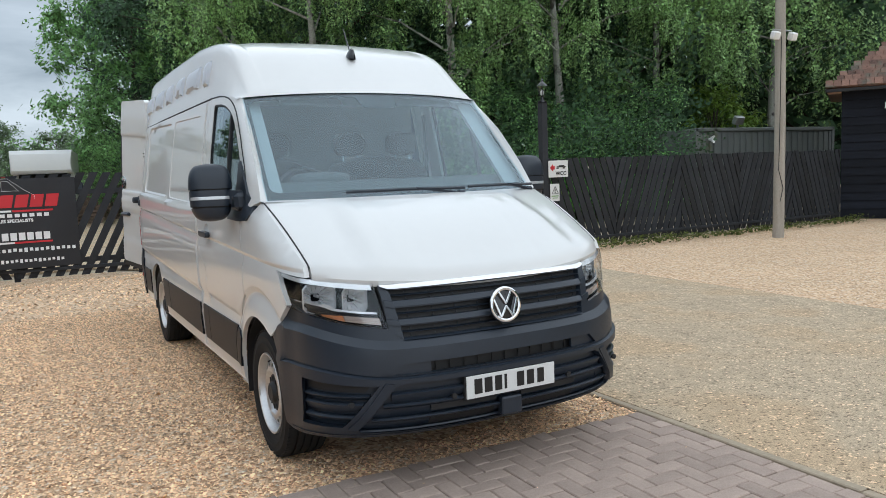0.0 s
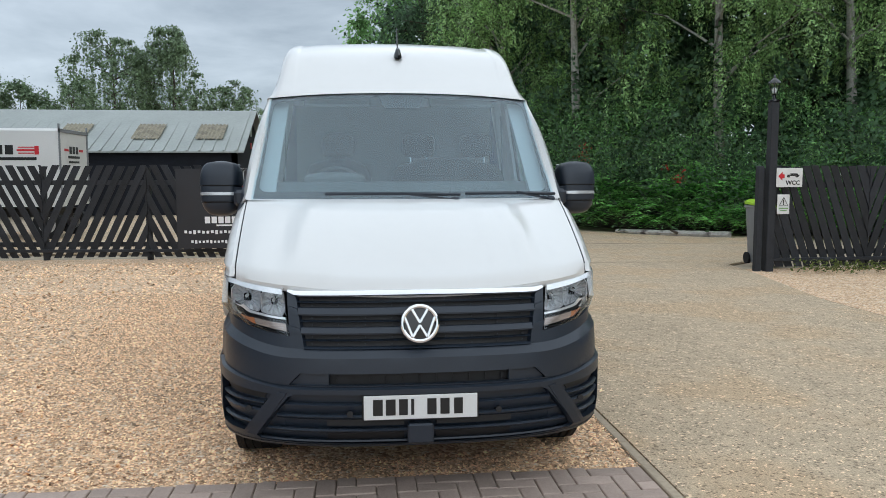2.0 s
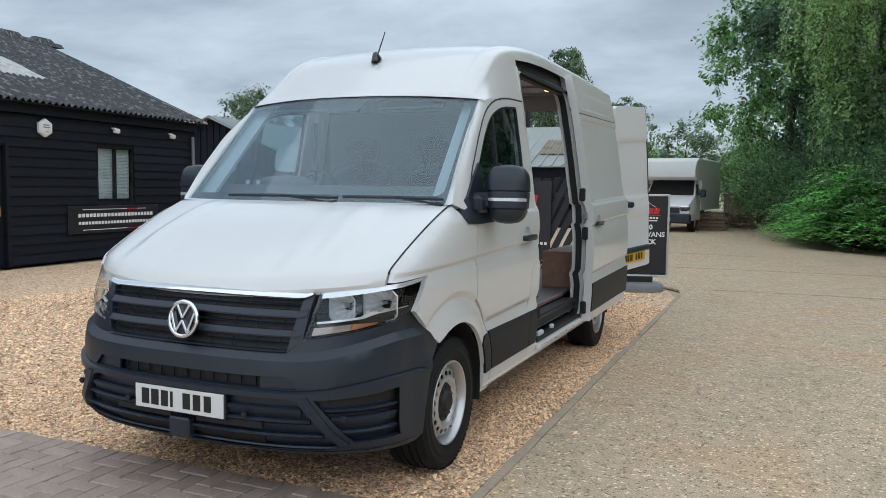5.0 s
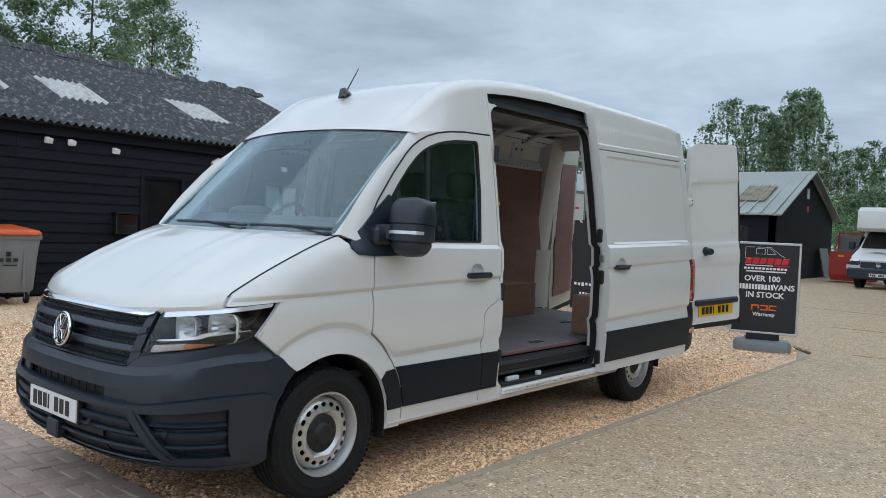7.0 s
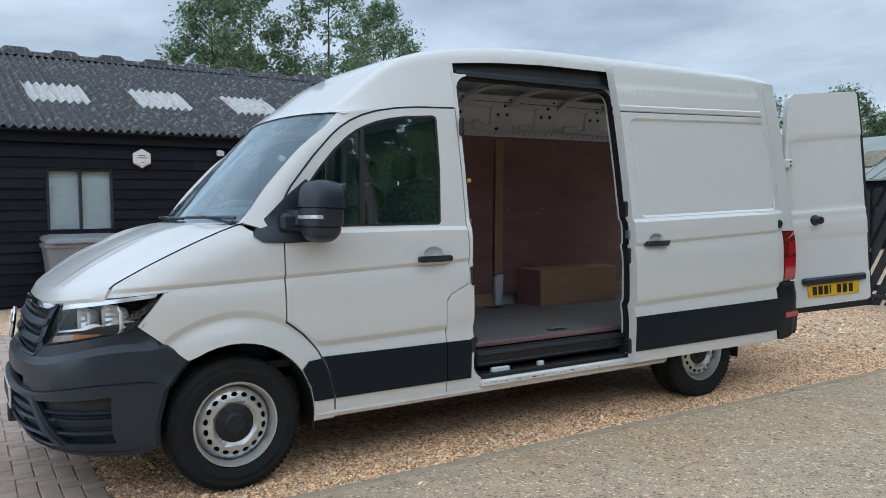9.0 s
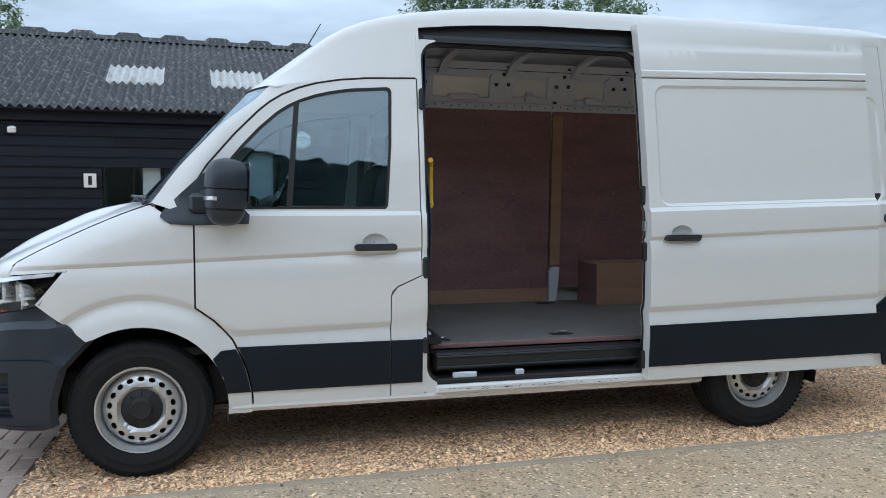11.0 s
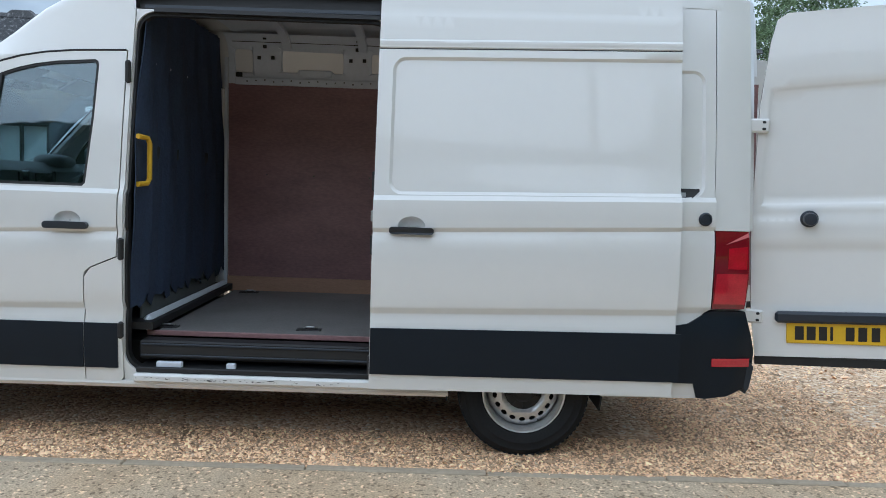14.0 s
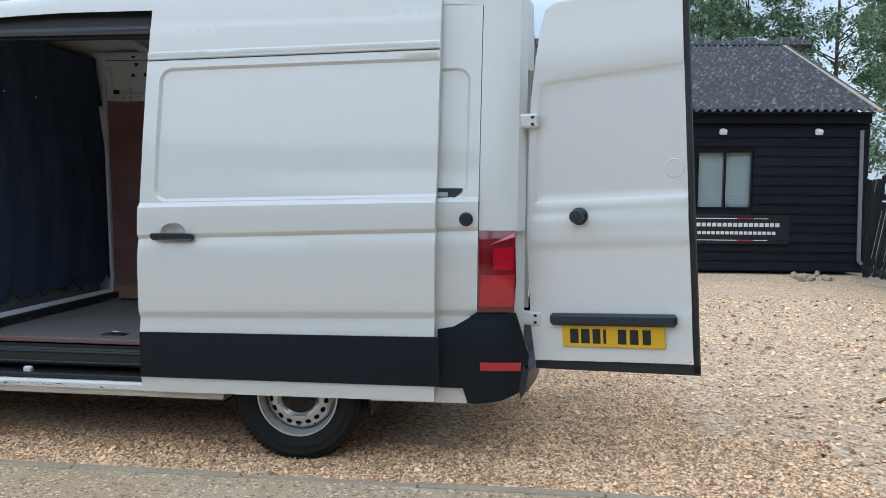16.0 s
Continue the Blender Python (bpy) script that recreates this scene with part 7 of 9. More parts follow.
put("corner_pillar", Geo().beam((-0.83, 2.548, 0.60), (-0.775, 2.548, 2.32), 0.022, 0.03), INNER, van, smooth=0)
for x, y in ((0.66, 3.42), (-0.70, 3.85), (-0.72, 2.75), (0.70, 2.62), (0.1, 4.8)):
    r_ = put("lashing_ring", Geo().box((x, y, FZ + 0.017), (0.07, 0.14, 0.006), 0.002), SEAL, van, smooth=0)
    put("ring", Geo().tube([(x - 0.02, y - 0.03, FZ + 0.022), (x + 0.012, y - 0.01, FZ + 0.034), (x + 0.012, y + 0.03, FZ + 0.034), (x - 0.02, y + 0.04, FZ + 0.022)], 0.005, 6), STEEL, r_)
put("load_lamp", Geo().box((0.62, 3.9, 2.36), (0.06, 0.10, 0.03), 0.008), lit("amber_lamp_glow", (1.0, 0.45, 0.1), 2.0), van, smooth=0)
# rear frame
for sx in (-1, 1):
    rows_ = []
    for z in (0.60, 0.9, 1.250, 1.252, 1.6, 2.0, 2.2, 2.35, 2.45, 2.50):
        xo = side_x(5.605, min(z, 2.48))
        xo -= 0.045 if z < 1.251 else 0.0
        xi = xo - 0.035
        rows_.append([Vector((sx * xo, 5.604, z)), Vector((sx * (xo - 0.006), 5.70, z)), Vector((sx * (xo - 0.03), 5.80, z)), Vector((sx * (xo - 0.085), 5.84, z)), Vector((sx * (xo - 0.15), 5.835, z)), Vector((sx * (xo - 0.15), 5.74, z)), Vector((sx * (xo - 0.10), 5.62, z))])
    put("rear_pillar", Geo().loft(rows_), PAINT, van, smooth=40, fix=True)
    put("rear_seal", Geo().tube([Vector((sx * (side_x(5.6, min(z, 2.44)) - 0.13), 5.812, z)) for z in (0.62, 1.0, 1.4, 1.8, 2.1, 2.3)], 0.016, 6), SEAL, van)
    tl = side_panel("tail_lamp", sx, [(5.607, 0.835), (5.79, 0.835), (5.80, 1.0), (5.79, 1.25), (5.607, 1.25)], DARKRED, van, 0.04, 0.002, 0.05, label="tall red tail lamp")
    side_panel("lamp_lens", sx, [(5.612, 0.862), (5.785, 0.862), (5.792, 1.025), (5.620, 1.025)], RED, tl, 0.01, 0.005, 0.05, label="brighter red lower lens")
    side_panel("lamp_lens", sx, [(5.68, 1.05), (5.785, 1.05), (5.785, 1.17), (5.68, 1.16)], RED, tl, 0.01, 0.0045, 0.05)
    side_panel("lamp_band", sx, [(5.66, 1.178), (5.79, 1.222), (5.79, 1.244), (5.67, 1.184)], PALERED, tl, 0.01, 0.0035, 0.05)
    cb = Geo()
    curved_panel(cb, [(5.555, 0.35), (5.60, 0.345), (5.72, 0.36), (5.86, 0.42), (5.87, 0.60), (5.80, 0.82), (5.60, 0.822), (5.575, 0.808), (5.48, 0.753), (5.40, 0.738), (5.40, 0.43), (5.53, 0.43)],
                 lambda y, z: (sx * (side_x(min(y, 5.7), z) + 0.015 - 0.9 * max(0, y - 5.72) ** 1.5 * 1.2), y, z), lambda p: p - Vector((sx * 0.05, 0, 0)), 0.028)
    put("rear_bumper_corner", cb, STRIP, van, smooth=60)
    side_panel("reflector", sx, [(5.62, 0.525), (5.83, 0.525), (5.83, 0.57), (5.62, 0.57)], RED, van, 0.02, 0.021, 0.05, label="red reflector strip")
    put("rear_lower", Geo().box((sx * 0.93, 5.22, 0.355), (0.05, 0.36, 0.02), 0.004), PAINT, van, smooth=0)
put("rear_bumper", Geo().loft([[Vector((x, 5.83, 0.37)), Vector((x, 5.93 - 0.10 * abs(x) ** 3, 0.40)), Vector((x, 5.95 - 0.10 * abs(x) ** 3, 0.52)), Vector((x, 5.90 - 0.10 * abs(x) ** 3, 0.565)), Vector((x, 5.80, 0.565))] for x in [-0.93 + 0.093 * i for i in range(21)]]), PLASTIC, van, smooth=30)
put("rear_header", Geo().loft([[Vector((x, 5.74, 2.36)), Vector((x, 5.84, 2.37)), Vector((x, 5.86, 2.45)), Vector((x, 5.82, 2.54 - 0.06 * abs(x) ** 4)), Vector((x, 5.74, 2.54))] for x in [-0.62 + 0.124 * i for i in range(11)]]), PAINT, van, smooth=30)

# rear doors, swung wide
DOUT = [(0.030, 0.582), (0.80, 0.592), (0.835, 0.612), (0.835, 2.40), (0.815, 2.43), (0.20, 2.43), (0.15, 2.40), (0.115, 2.28), (0.06, 1.95), (0.022, 1.45), (0.010, 1.2), (0.012, 0.8)]
for sx in (-1, 1):
    ang = 18.5 if sx > 0 else 14.0
    d = Vector((sx * math.sin(radians(ang)), math.cos(radians(ang)), 0))
    nrm = Vector((sx * math.cos(radians(ang)), -math.sin(radians(ang)), 0))
    H = Vector((sx * 0.83, 5.86, 0))

    def dpt(u, z, o=0.0):
        bend = -0.03 * smooth01((z - 1.35) / 1.1) - 0.02 * smooth01((z - 2.1) / 0.4)
        step_ = 0.010 * smooth01((1.345 - z) / 0.03) - 0.008 * smooth01((1.19 - z) / 0.015) + 0.010 * smooth01((0.86 - z) / 0.03)
        rec = 0.0
        dd = min(u - (0.055 + 0.06 * smooth01((z - 1.4) / 0.8)), z - 1.40, 2.03 - z + 0.03 * u)
        rec = -0.012 * smooth01(dd / 0.022)
        return H + d * (u - 0.063 * (z - 0.88)) + nrm * (o + bend + step_ + (rec if o > -0.002 else 0)) + Vector((0, 0, z + 0.06 * (u - 0.3)))

    dg = Geo()
    curved_panel(dg, DOUT, lambda u, z: dpt(u, z), lambda p: p - nrm * 0.055, 0.045, (), [[(0.9, 1.40 + c_), (0.055 + c_, 1.40 + c_)] + [(0.055 + 0.06 * smooth01((z - 1.4) / 0.8) + c_, z) for z in (1.5, 1.6, 1.7, 1.8, 1.9)] + [(0.105 + c_, 2.033 - c_), (0.9, 2.057 - c_)] for c_ in (0.0, 0.011, 0.022)], [[(0.0, z), (0.85, z)] for z in (0.83, 0.86, 1.175, 1.19, 1.315, 1.345)])
    rd = put("rear_door", dg, PAINT, van, "white rear door swung wide open", smooth=32, fix=True)
    il = Geo()
    curved_panel(il, [(0.10, 0.72), (0.75, 0.72), (0.75, 2.25), (0.22, 2.25), (0.14, 1.8), (0.09, 1.3)], lambda u, z: dpt(u, z, -0.072), lambda p: p + nrm * 0.012, 0.1)
    put("door_lining", il, PLY, rd, "red-brown ply door lining", smooth=0, fix=True)
    sg_ = Geo()
    for u0, u1, z0, z1 in ((0.835, 0.862, 0.545, 2.42), (0.03, 0.862, 0.535, 0.580)):
        curved_panel(sg_, [(u0, z0), (u1, z0), (u1, z1), (u0, z1)], lambda u, z: dpt(u, z, -0.012), lambda p: p - nrm * 0.04, 0.1)
    put("door_seal", sg_, SEAL, rd, "black rubber door seal", smooth=0, fix=True)
    for z in (0.785, 1.82):
        u_ = -0.028 if z > 1.3 else 0.004
        hg = Geo().box(H + d * (u_ + 0.01) + nrm * 0.0 + Vector((0, 0, z)), (0.045, 0.13, 0.075), 0.010, Matrix((nrm, d, Vector((0, 0, 1)))).transposed())
        hinge = put("hinge", hg, PAINT, rd, "pale painted strap hinge", smooth=0)
        for q in (-0.018, 0.018):
            put("bolt", Geo().box(H + d * (u_ + 0.045) + nrm * 0.023 + Vector((0, 0, z + q)), (0.012, 0.018, 0.014), 0.004, Matrix((nrm, d, Vector((0, 0, 1)))).transposed()), SEAL, hinge, smooth=0)
        put("knuckle", Geo().tube([H + d * (u_ - 0.035) + nrm * 0.018 + Vector((0, 0, z - 0.042)), H + d * (u_ - 0.035) + nrm * 0.018 + Vector((0, 0, z + 0.042))], 0.011, 8), STEEL, hinge)
    if sx > 0:
        fr_ = Matrix((d, Vector((0, 0, 1)), nrm)).transposed().to_4x4() @ Matrix.Rotation(radians(3.5), 4, "Z")
        kb = Matrix.Translation(dpt(0.300, 1.33, 0.0)) @ fr_
        put("knob", Geo().lathe([(0.045, 0.0), (0.045, 0.012), (0.034, 0.016), (0.034, 0.075), (0.030, 0.085), (0.0, 0.088)], 20, kb), PLASTIC, rd, "black round door stop knob")
        put("plate_bar", Geo().box((0, 0, 0.02), (0.64, 0.062, 0.05), 0.014), PLASTIC, rd, "black pull bar above the plate", smooth=0).matrix_basis = Matrix.Translation(dpt(0.450, 0.805)) @ fr_
        pl = put("number_plate", Geo().box((0, 0, 0.008), (0.52, 0.111, 0.010), 0.002), PLATE_Y, rd, "yellow rear number plate", smooth=0)
        pl.matrix_basis = Matrix.Translation(dpt(0.448, 0.718)) @ fr_
        bars(rd, INK, Matrix.Translation(dpt(0.448, 0.718)) @ fr_ @ Matrix.Translation((0, 0, 0.0131)), GLYPHS, thick=0.002)
        put("finger_scoop", Geo().lathe([(0.036, -0.004), (0.042, 0.003), (0.048, 0.001)], 24, Matrix.Translation(dpt(0.775, 1.545, 0.001)) @ fr_), PAINT, rd)
    else:
        fr_ = Matrix((-d, Vector((0, 0, 1)), nrm)).transposed().to_4x4()
        put("door_handle", Geo().box((0, 0, 0.02), (0.22, 0.04, 0.045), 0.014), PLASTIC, rd, "dark grey pull handle", smooth=0).matrix_basis = Matrix.Translation(dpt(0.70, 1.14)) @ fr_
        put("rear_badge", Geo().lathe([(0.0, 0.0), (0.072, 0.0), (0.075, 0.01), (0.06, 0.014), (0.0, 0.012)], 28, Matrix.Translation(dpt(0.77, 1.50)) @ fr_), CHROME, rd, "round chrome badge")
        put("knob", Geo().lathe([(0.045, 0.0), (0.045, 0.012), (0.034, 0.016), (0.034, 0.075), (0.0, 0.088)], 20, Matrix.Translation(dpt(0.293, 1.33)) @ fr_), PLASTIC, rd)

# ---- cab ----
put("dashboard", Geo().loft([[Vector((x, 0.95 + 0.2 * x * x, 1.37)), Vector((x, 1.22, 1.42)), Vector((x, 1.36, 1.50)), Vector((x, 1.47, 1.50)), Vector((x, 1.55, 1.44)), Vector((x, 1.57, 1.30)), Vector((x, 1.50, 1.05)), Vector((x, 1.40, 0.85)), Vector((x, 1.0, 0.85))] for x in [-0.88 + 0.176 * i for i in range(11)]]), DASH, van, "dark grey moulded dashboard", smooth=40)
put("instrument_hood", block((-0.42, 1.46, 1.51), (0.38, 0.20, 0.10), 2.6), DASH, van, smooth=50)
put("centre_stack", Geo().box((0.02, 1.55, 1.30), (0.30, 0.08, 0.30), 0.02), DASH, van, smooth=0)
put("radio_screen", Geo().box((0.02, 1.60, 1.37), (0.20, 0.012, 0.12), 0.004), GLOSS, van, smooth=0)
for x in (-0.72, -0.14, 0.20, 0.62):
    put("air_vent", Geo().box((x, 1.565, 1.40), (0.10, 0.03, 0.09), 0.01), GLOSS, van, smooth=0)
wm = Matrix.Translation((-0.42, 1.74, 1.42)) @ pose(0, 0, 0, 62, 0, 0)
sw = put("steering_wheel", Geo().lathe([(0.19 + 0.016 * math.cos(a), 0.016 * math.sin(a)) for a in (2 * math.pi * k / 8 for k in range(8))], 36, wm, closed=True), GLOSS, van, "black three-spoke steering wheel")
put("wheel_boss", block((0, 0, 0), (0.16, 0.13, 0.06), 2.6), DASH, sw, smooth=50).matrix_basis = wm
sp_ = Geo()
for a in (-15, 195, 270):
    sp_.beam(wm @ Vector((0, 0, 0)), wm @ Vector((0.185 * math.cos(radians(a)), 0.185 * math.sin(radians(a)), 0)), 0.02, 0.04)
put("wheel_spoke", sp_, DASH, sw, smooth=0)
put("steering_column", Geo().tube([(-0.42, 1.72, 1.41), (-0.42, 1.50, 1.30)], 0.05, 10), DASH, van)
put("cab_floor", Geo().box((0, 1.85, 0.62), (1.7, 1.5, 0.04)), SEAL, van, smooth=0)
for x, w in ((-0.42, 0.50), (0.40, 0.88)):
    sg1 = block((x, 2.08, 0.98), (w, 0.55, 0.18), 4)
    seat = put("seat", sg1, FABRIC, van, "dark cloth cab seat", smooth=50)
    put("seat_base", Geo().box((x, 2.1, 0.76), (w * 0.85, 0.42, 0.30), 0.02), SEAL, seat, smooth=0)
    put("backrest", block((x, 2.40, 1.34), (w, 0.16, 0.66), 4, rot=Euler((radians(-10), 0, 0)).to_matrix()), FABRIC, seat, smooth=50)
    for hx in ([x] if w < 0.6 else [x - 0.22, x + 0.22]):
        put("headrest", block((hx, 2.45, 1.76), (0.25, 0.10, 0.19), 3.5), FABRIC, seat, smooth=50)
        put("headrest_post", Geo().tube([(hx - 0.06, 2.44, 1.62), (hx - 0.06, 2.44, 1.74)], 0.007, 6).tube([(hx + 0.06, 2.44, 1.62), (hx + 0.06, 2.44, 1.74)], 0.007, 6), CHROME, seat)
for sx in (-1, 1):
    put("door_card", Geo().box((sx * 0.90, 1.85, 1.0), (0.04, 1.1, 0.70), 0.02), DASH, van, smooth=0)
    put("seat_belt", Geo().beam((sx * 0.80, 2.40, 1.98), (sx * 0.82, 2.36, 1.05), 0.05, 0.004, (1, 0, 0)), GREYPLASTIC, van, "grey seat belt", smooth=0)
put("cab_headlining", Geo().box((0, 2.12, 2.07), (1.5, 0.78, 0.03), 0.01), INNER, van, "pale headlining", smooth=0)
for x in (-0.40, 0.40):
    put("sun_visor", Geo().box((x, 1.66, 2.02), (0.42, 0.16, 0.02), 0.006, Euler((radians(30), 0, 0)).to_matrix()), DASH, van, smooth=0)
cg = Geo()
for k in range(70):
    y_ = 3.05 + random.gauss(0.0, 0.38)
    if 2.55 < y_ < 3.76:
        cg.box((0.9905, y_, 0.366 + random.gauss(0, 0.005)), (0.003, 0.004 + 0.022 * random.random() ** 3, 0.0015 + 0.0025 * random.random() ** 2), 0.0, Euler((random.uniform(-0.25, 0.25), 0, 0)).to_matrix())
put("paint_chip", cg, SEAL, van, smooth=0, kind="stuff")


# ---- signs ----
def van_outline(parent, m, w, mat, name="van_drawing"):
    """Line drawing of a van, w wide, in the plane of m."""
    pts = [(-0.5, 0.0), (-0.49, 0.30), (0.14, 0.31), (0.36, 0.13), (0.49, 0.05), (0.5, -0.02)]
    g_ = Geo()
    for a, b in list(zip(pts, pts[1:])) + [((-0.22, 0.27), (-0.22, 0.12)), ((0.0, 0.27), (0.0, 0.12)), ((-0.22, 0.12), (0.0, 0.12)), ((-0.22, 0.27), (0.0, 0.27)), ((0.05, 0.27), (0.05, 0.12)), ((0.05, 0.12), (0.28, 0.12)), ((0.05, 0.27), (0.14, 0.27)), ((0.14, 0.27), (0.28, 0.12)), ((-0.5, 0.0), (-0.36, -0.02))]:
        g_.beam((a[0] * w, a[1] * w, 0.002), (b[0] * w, b[1] * w, 0.002), 0.004, 0.016 * w, (0, 0, 1))
    ob = put(name, g_, mat, parent, smooth=0)
    ob.matrix_basis = m


def slanted(parent, m, xs, y, w, h, mat, name="printed_block"):
    """A row of slanted blocks that stands for a coloured logotype."""
    for x in xs:
        g_ = Geo().add([(x, y, 0.004), (x + w, y, 0.004), (x + w + h * 0.22, y + h, 0.004), (x + h * 0.22, y + h, 0.004), (x, y, 0), (x + w, y, 0), (x + w + h * 0.22, y + h, 0), (x + h * 0.22, y + h, 0)],
                       [(0, 1, 2, 3), (7, 6, 5, 4), (0, 4, 5, 1), (1, 5, 6, 2), (2, 6, 7, 3), (3, 7, 4, 0)])
        put(name, g_, mat, parent, smooth=0).matrix_basis = m


ban = thing("fence_banner", "black vinyl banner with red and white print on the fence", "banner")
rows_ = []
for j in range(9):
    rows_.append([(-3.52 + 2.24 * i / 24, 10.872 + 0.006 * math.sin(i * 0.9) * math.sin(j * 0.8), 0.215 + 1.43 * j / 8) for i in range(25)])
put("sheet", Geo().shell(rows_, lambda p: p + Vector((0, 0.004, 0))), BANNER, ban, smooth=60)
fm = on_front(-2.40, 10.862, 0.93)
van_outline(ban, fm @ Matrix.Translation((0.02, 0.40, 0)), 1.02, WHITE_INK)
slanted(ban, fm, [-0.42 + 0.215 * i for i in range(6)], 0.26, 0.18, 0.20, RED_INK)
bars(ban, WHITE_INK, fm, [(-0.12, 0.205, 0.60, 0.03), (0.0, 0.0, 0.0001, 0.0001)][:1])
bars(ban, RED_INK, fm, [(0.48, 0.205, 0.58, 0.03)])
bars(ban, WHITE_INK, fm, [(-0.47 + 0.104 * i, 0.135, 0.07, 0.055) for i in range(12)])
words("VAN SALES SPECIALISTS", 0.068, WHITE_INK, ban, fm @ Matrix.Translation((0.12, 0.048, 0.001)), bold=0.003)
bars(ban, WHITE_INK, fm, [(-0.585 + 0.118 * i + (0.06 if i > 4 else 0), -0.20, 0.092, 0.12) for i in range(11)])
bars(ban, WHITE_INK, fm, [(-0.12, -0.297, 0.62, 0.028)])
bars(ban, RED_INK, fm, [(0.46, -0.297, 0.54, 0.028)])
bars(ban, WHITE_INK, fm, [(-0.97 + 0.077 * i, -0.41 - (0.008 if i % 3 else 0), 0.048, 0.07 if i % 5 == 2 else 0.05) for i in range(27)])
bars(ban, WHITE_INK, fm, [(-0.86 + 0.066 * i, -0.585 - (0.007 if i % 4 else 0), 0.040, 0.058 if i % 4 == 1 else 0.042) for i in range(27)])

board_m = Matrix.Translation((0.668, -3.437, 1.551)) @ Matrix.Scale(1.062, 4) @ Matrix.Translation((-0.668, 3.437, -1.551))
pb = thing("phone_board", "black board with a white printed line on a post", "sign", board_m)
put("post", Geo().box((-7.05, 10.60, 0.55), (0.09, 0.07, 1.15), 0.006), FENCEWOOD, pb, smooth=0)
put("panel", Geo().box((-7.17, 10.545, 1.475), (1.68, 0.022, 0.53), 0.004), BANNER, pb, smooth=0)
fm = on_front(-7.17, 10.533, 1.475)
bars(pb, WHITE_INK, fm, [(-0.66 + 0.125 * i + (0.07 if i > 4 else 0), 0.06, 0.098, 0.15) for i in range(11)])
bars(pb, WHITE_INK, fm, [(-0.33, -0.13, 0.90, 0.024)])
bars(pb, RED_INK, fm, [(0.37, -0.13, 0.50, 0.024)])
rb_ = thing("dealer_board", "black board with an orange logo block and the word Dealer", "sign", board_m)
put("panel", Geo().box((-7.2, 10.56, 0.935), (1.18, 0.022, 0.53), 0.004), BANNER, rb_, smooth=0)
fm = on_front(-7.2, 10.548, 0.935)
bars(rb_, ORANGE_INK, fm, [(-0.21, 0.12, 0.17, 0.03), (-0.28, 0.07, 0.03, 0.12), (-0.13, 0.09, 0.03, 0.09), (0.0, 0.12, 0.17, 0.03), (0.0, 0.02, 0.17, 0.03), (0.07, 0.07, 0.03, 0.12), (0.21, 0.12, 0.17, 0.03), (0.21, 0.02, 0.17, 0.03), (0.14, 0.07, 0.03, 0.12)])
words("Dealer", 0.13, WHITE_INK, rb_, fm @ Matrix.Translation((0.0, -0.13, 0.001)), bold=0.002)

# pavement sign on a weighted foot
ps = thing("pavement_sign", "black poster sign in a silver frame on a grey weighted base", "sign")
ang = math.degrees(math.atan2(9.23 - 8.97, 0.98 - 0.20))
pm_ = Matrix.Translation((0.59, 9.10, 0.82)) @ pose(0, 0, 0, 0, 0, ang)
put("panel", Geo().box((0, 0, 0), (0.80, 0.02, 1.19), 0.002), BANNER, ps, smooth=0).matrix_basis = pm_
for nm, c_, s_ in (("frame_rail", (0, 0, 0.605), (0.86, 0.035, 0.032)), ("frame_rail", (0, 0, -0.605), (0.86, 0.035, 0.032)), ("frame_stile", (0.415, 0, 0), (0.032, 0.034, 1.18)), ("frame_stile", (-0.415, 0, 0), (0.032, 0.034, 1.18))):
    put(nm, Geo().box(c_, s_, 0.006), SILVER, ps, smooth=0).matrix_basis = pm_
bm2 = Matrix.Translation((0.59, 9.10, 0)) @ pose(0, 0, 0, 0, 0, ang)
put("base", Geo().loft([[Vector((0.36 * s * math.copysign(abs(math.cos(a)) ** 0.45, math.cos(a)), 0.27 * s * math.copysign(abs(math.sin(a)) ** 0.7, math.sin(a)), z)) for a in (2 * math.pi * k / 28 for k in range(28))] for s, z in ((1.0, -0.01), (1.02, 0.07), (0.94, 0.115), (0.86, 0.12))]), GREYPLASTIC, ps, smooth=40).matrix_basis = bm2
put("spring_foot", Geo().box((0, 0, 0.16), (0.42, 0.05, 0.10), 0.01), SEAL, ps, smooth=0).matrix_basis = bm2
fm = Matrix.Translation((0.59, 9.10, 0.82)) @ pose(0, 0, 0, 90, 0, ang) @ Matrix.Translation((0, 0, 0.011))
van_outline(ps, fm @ Matrix.Translation((-0.02, 0.40, 0)), 0.50, WHITE_INK)
slanted(ps, fm, [-0.27 + 0.092 * i for i in range(6)], 0.325, 0.078, 0.085, RED_INK)
bars(ps, WHITE_INK, fm, [(-0.09, 0.305, 0.34, 0.012)])
bars(ps, RED_INK, fm, [(0.19, 0.305, 0.22, 0.012)])
bars(ps, WHITE_INK, fm, [(-0.26 + 0.046 * i, 0.265, 0.034, 0.028) for i in range(12)])
bars(ps, WHITE_INK, fm, [(0.0, 0.225, 0.5, 0.018)])
words("OVER 100", 0.105, WHITE_INK, ps, fm @ Matrix.Translation((-0.04, 0.125, 0.001)), bold=0.003)
words("VANS", 0.105, WHITE_INK, ps, fm @ Matrix.Translation((0.235, 0.015, 0.001)), bold=0.003)
bars(ps, WHITE_INK, fm, [(-0.31 + 0.04 * i, 0.015, 0.03, 0.07) for i in range(11)])
words("IN STOCK", 0.105, WHITE_INK, ps, fm @ Matrix.Translation((0.0, -0.095, 0.001)), bold=0.003)
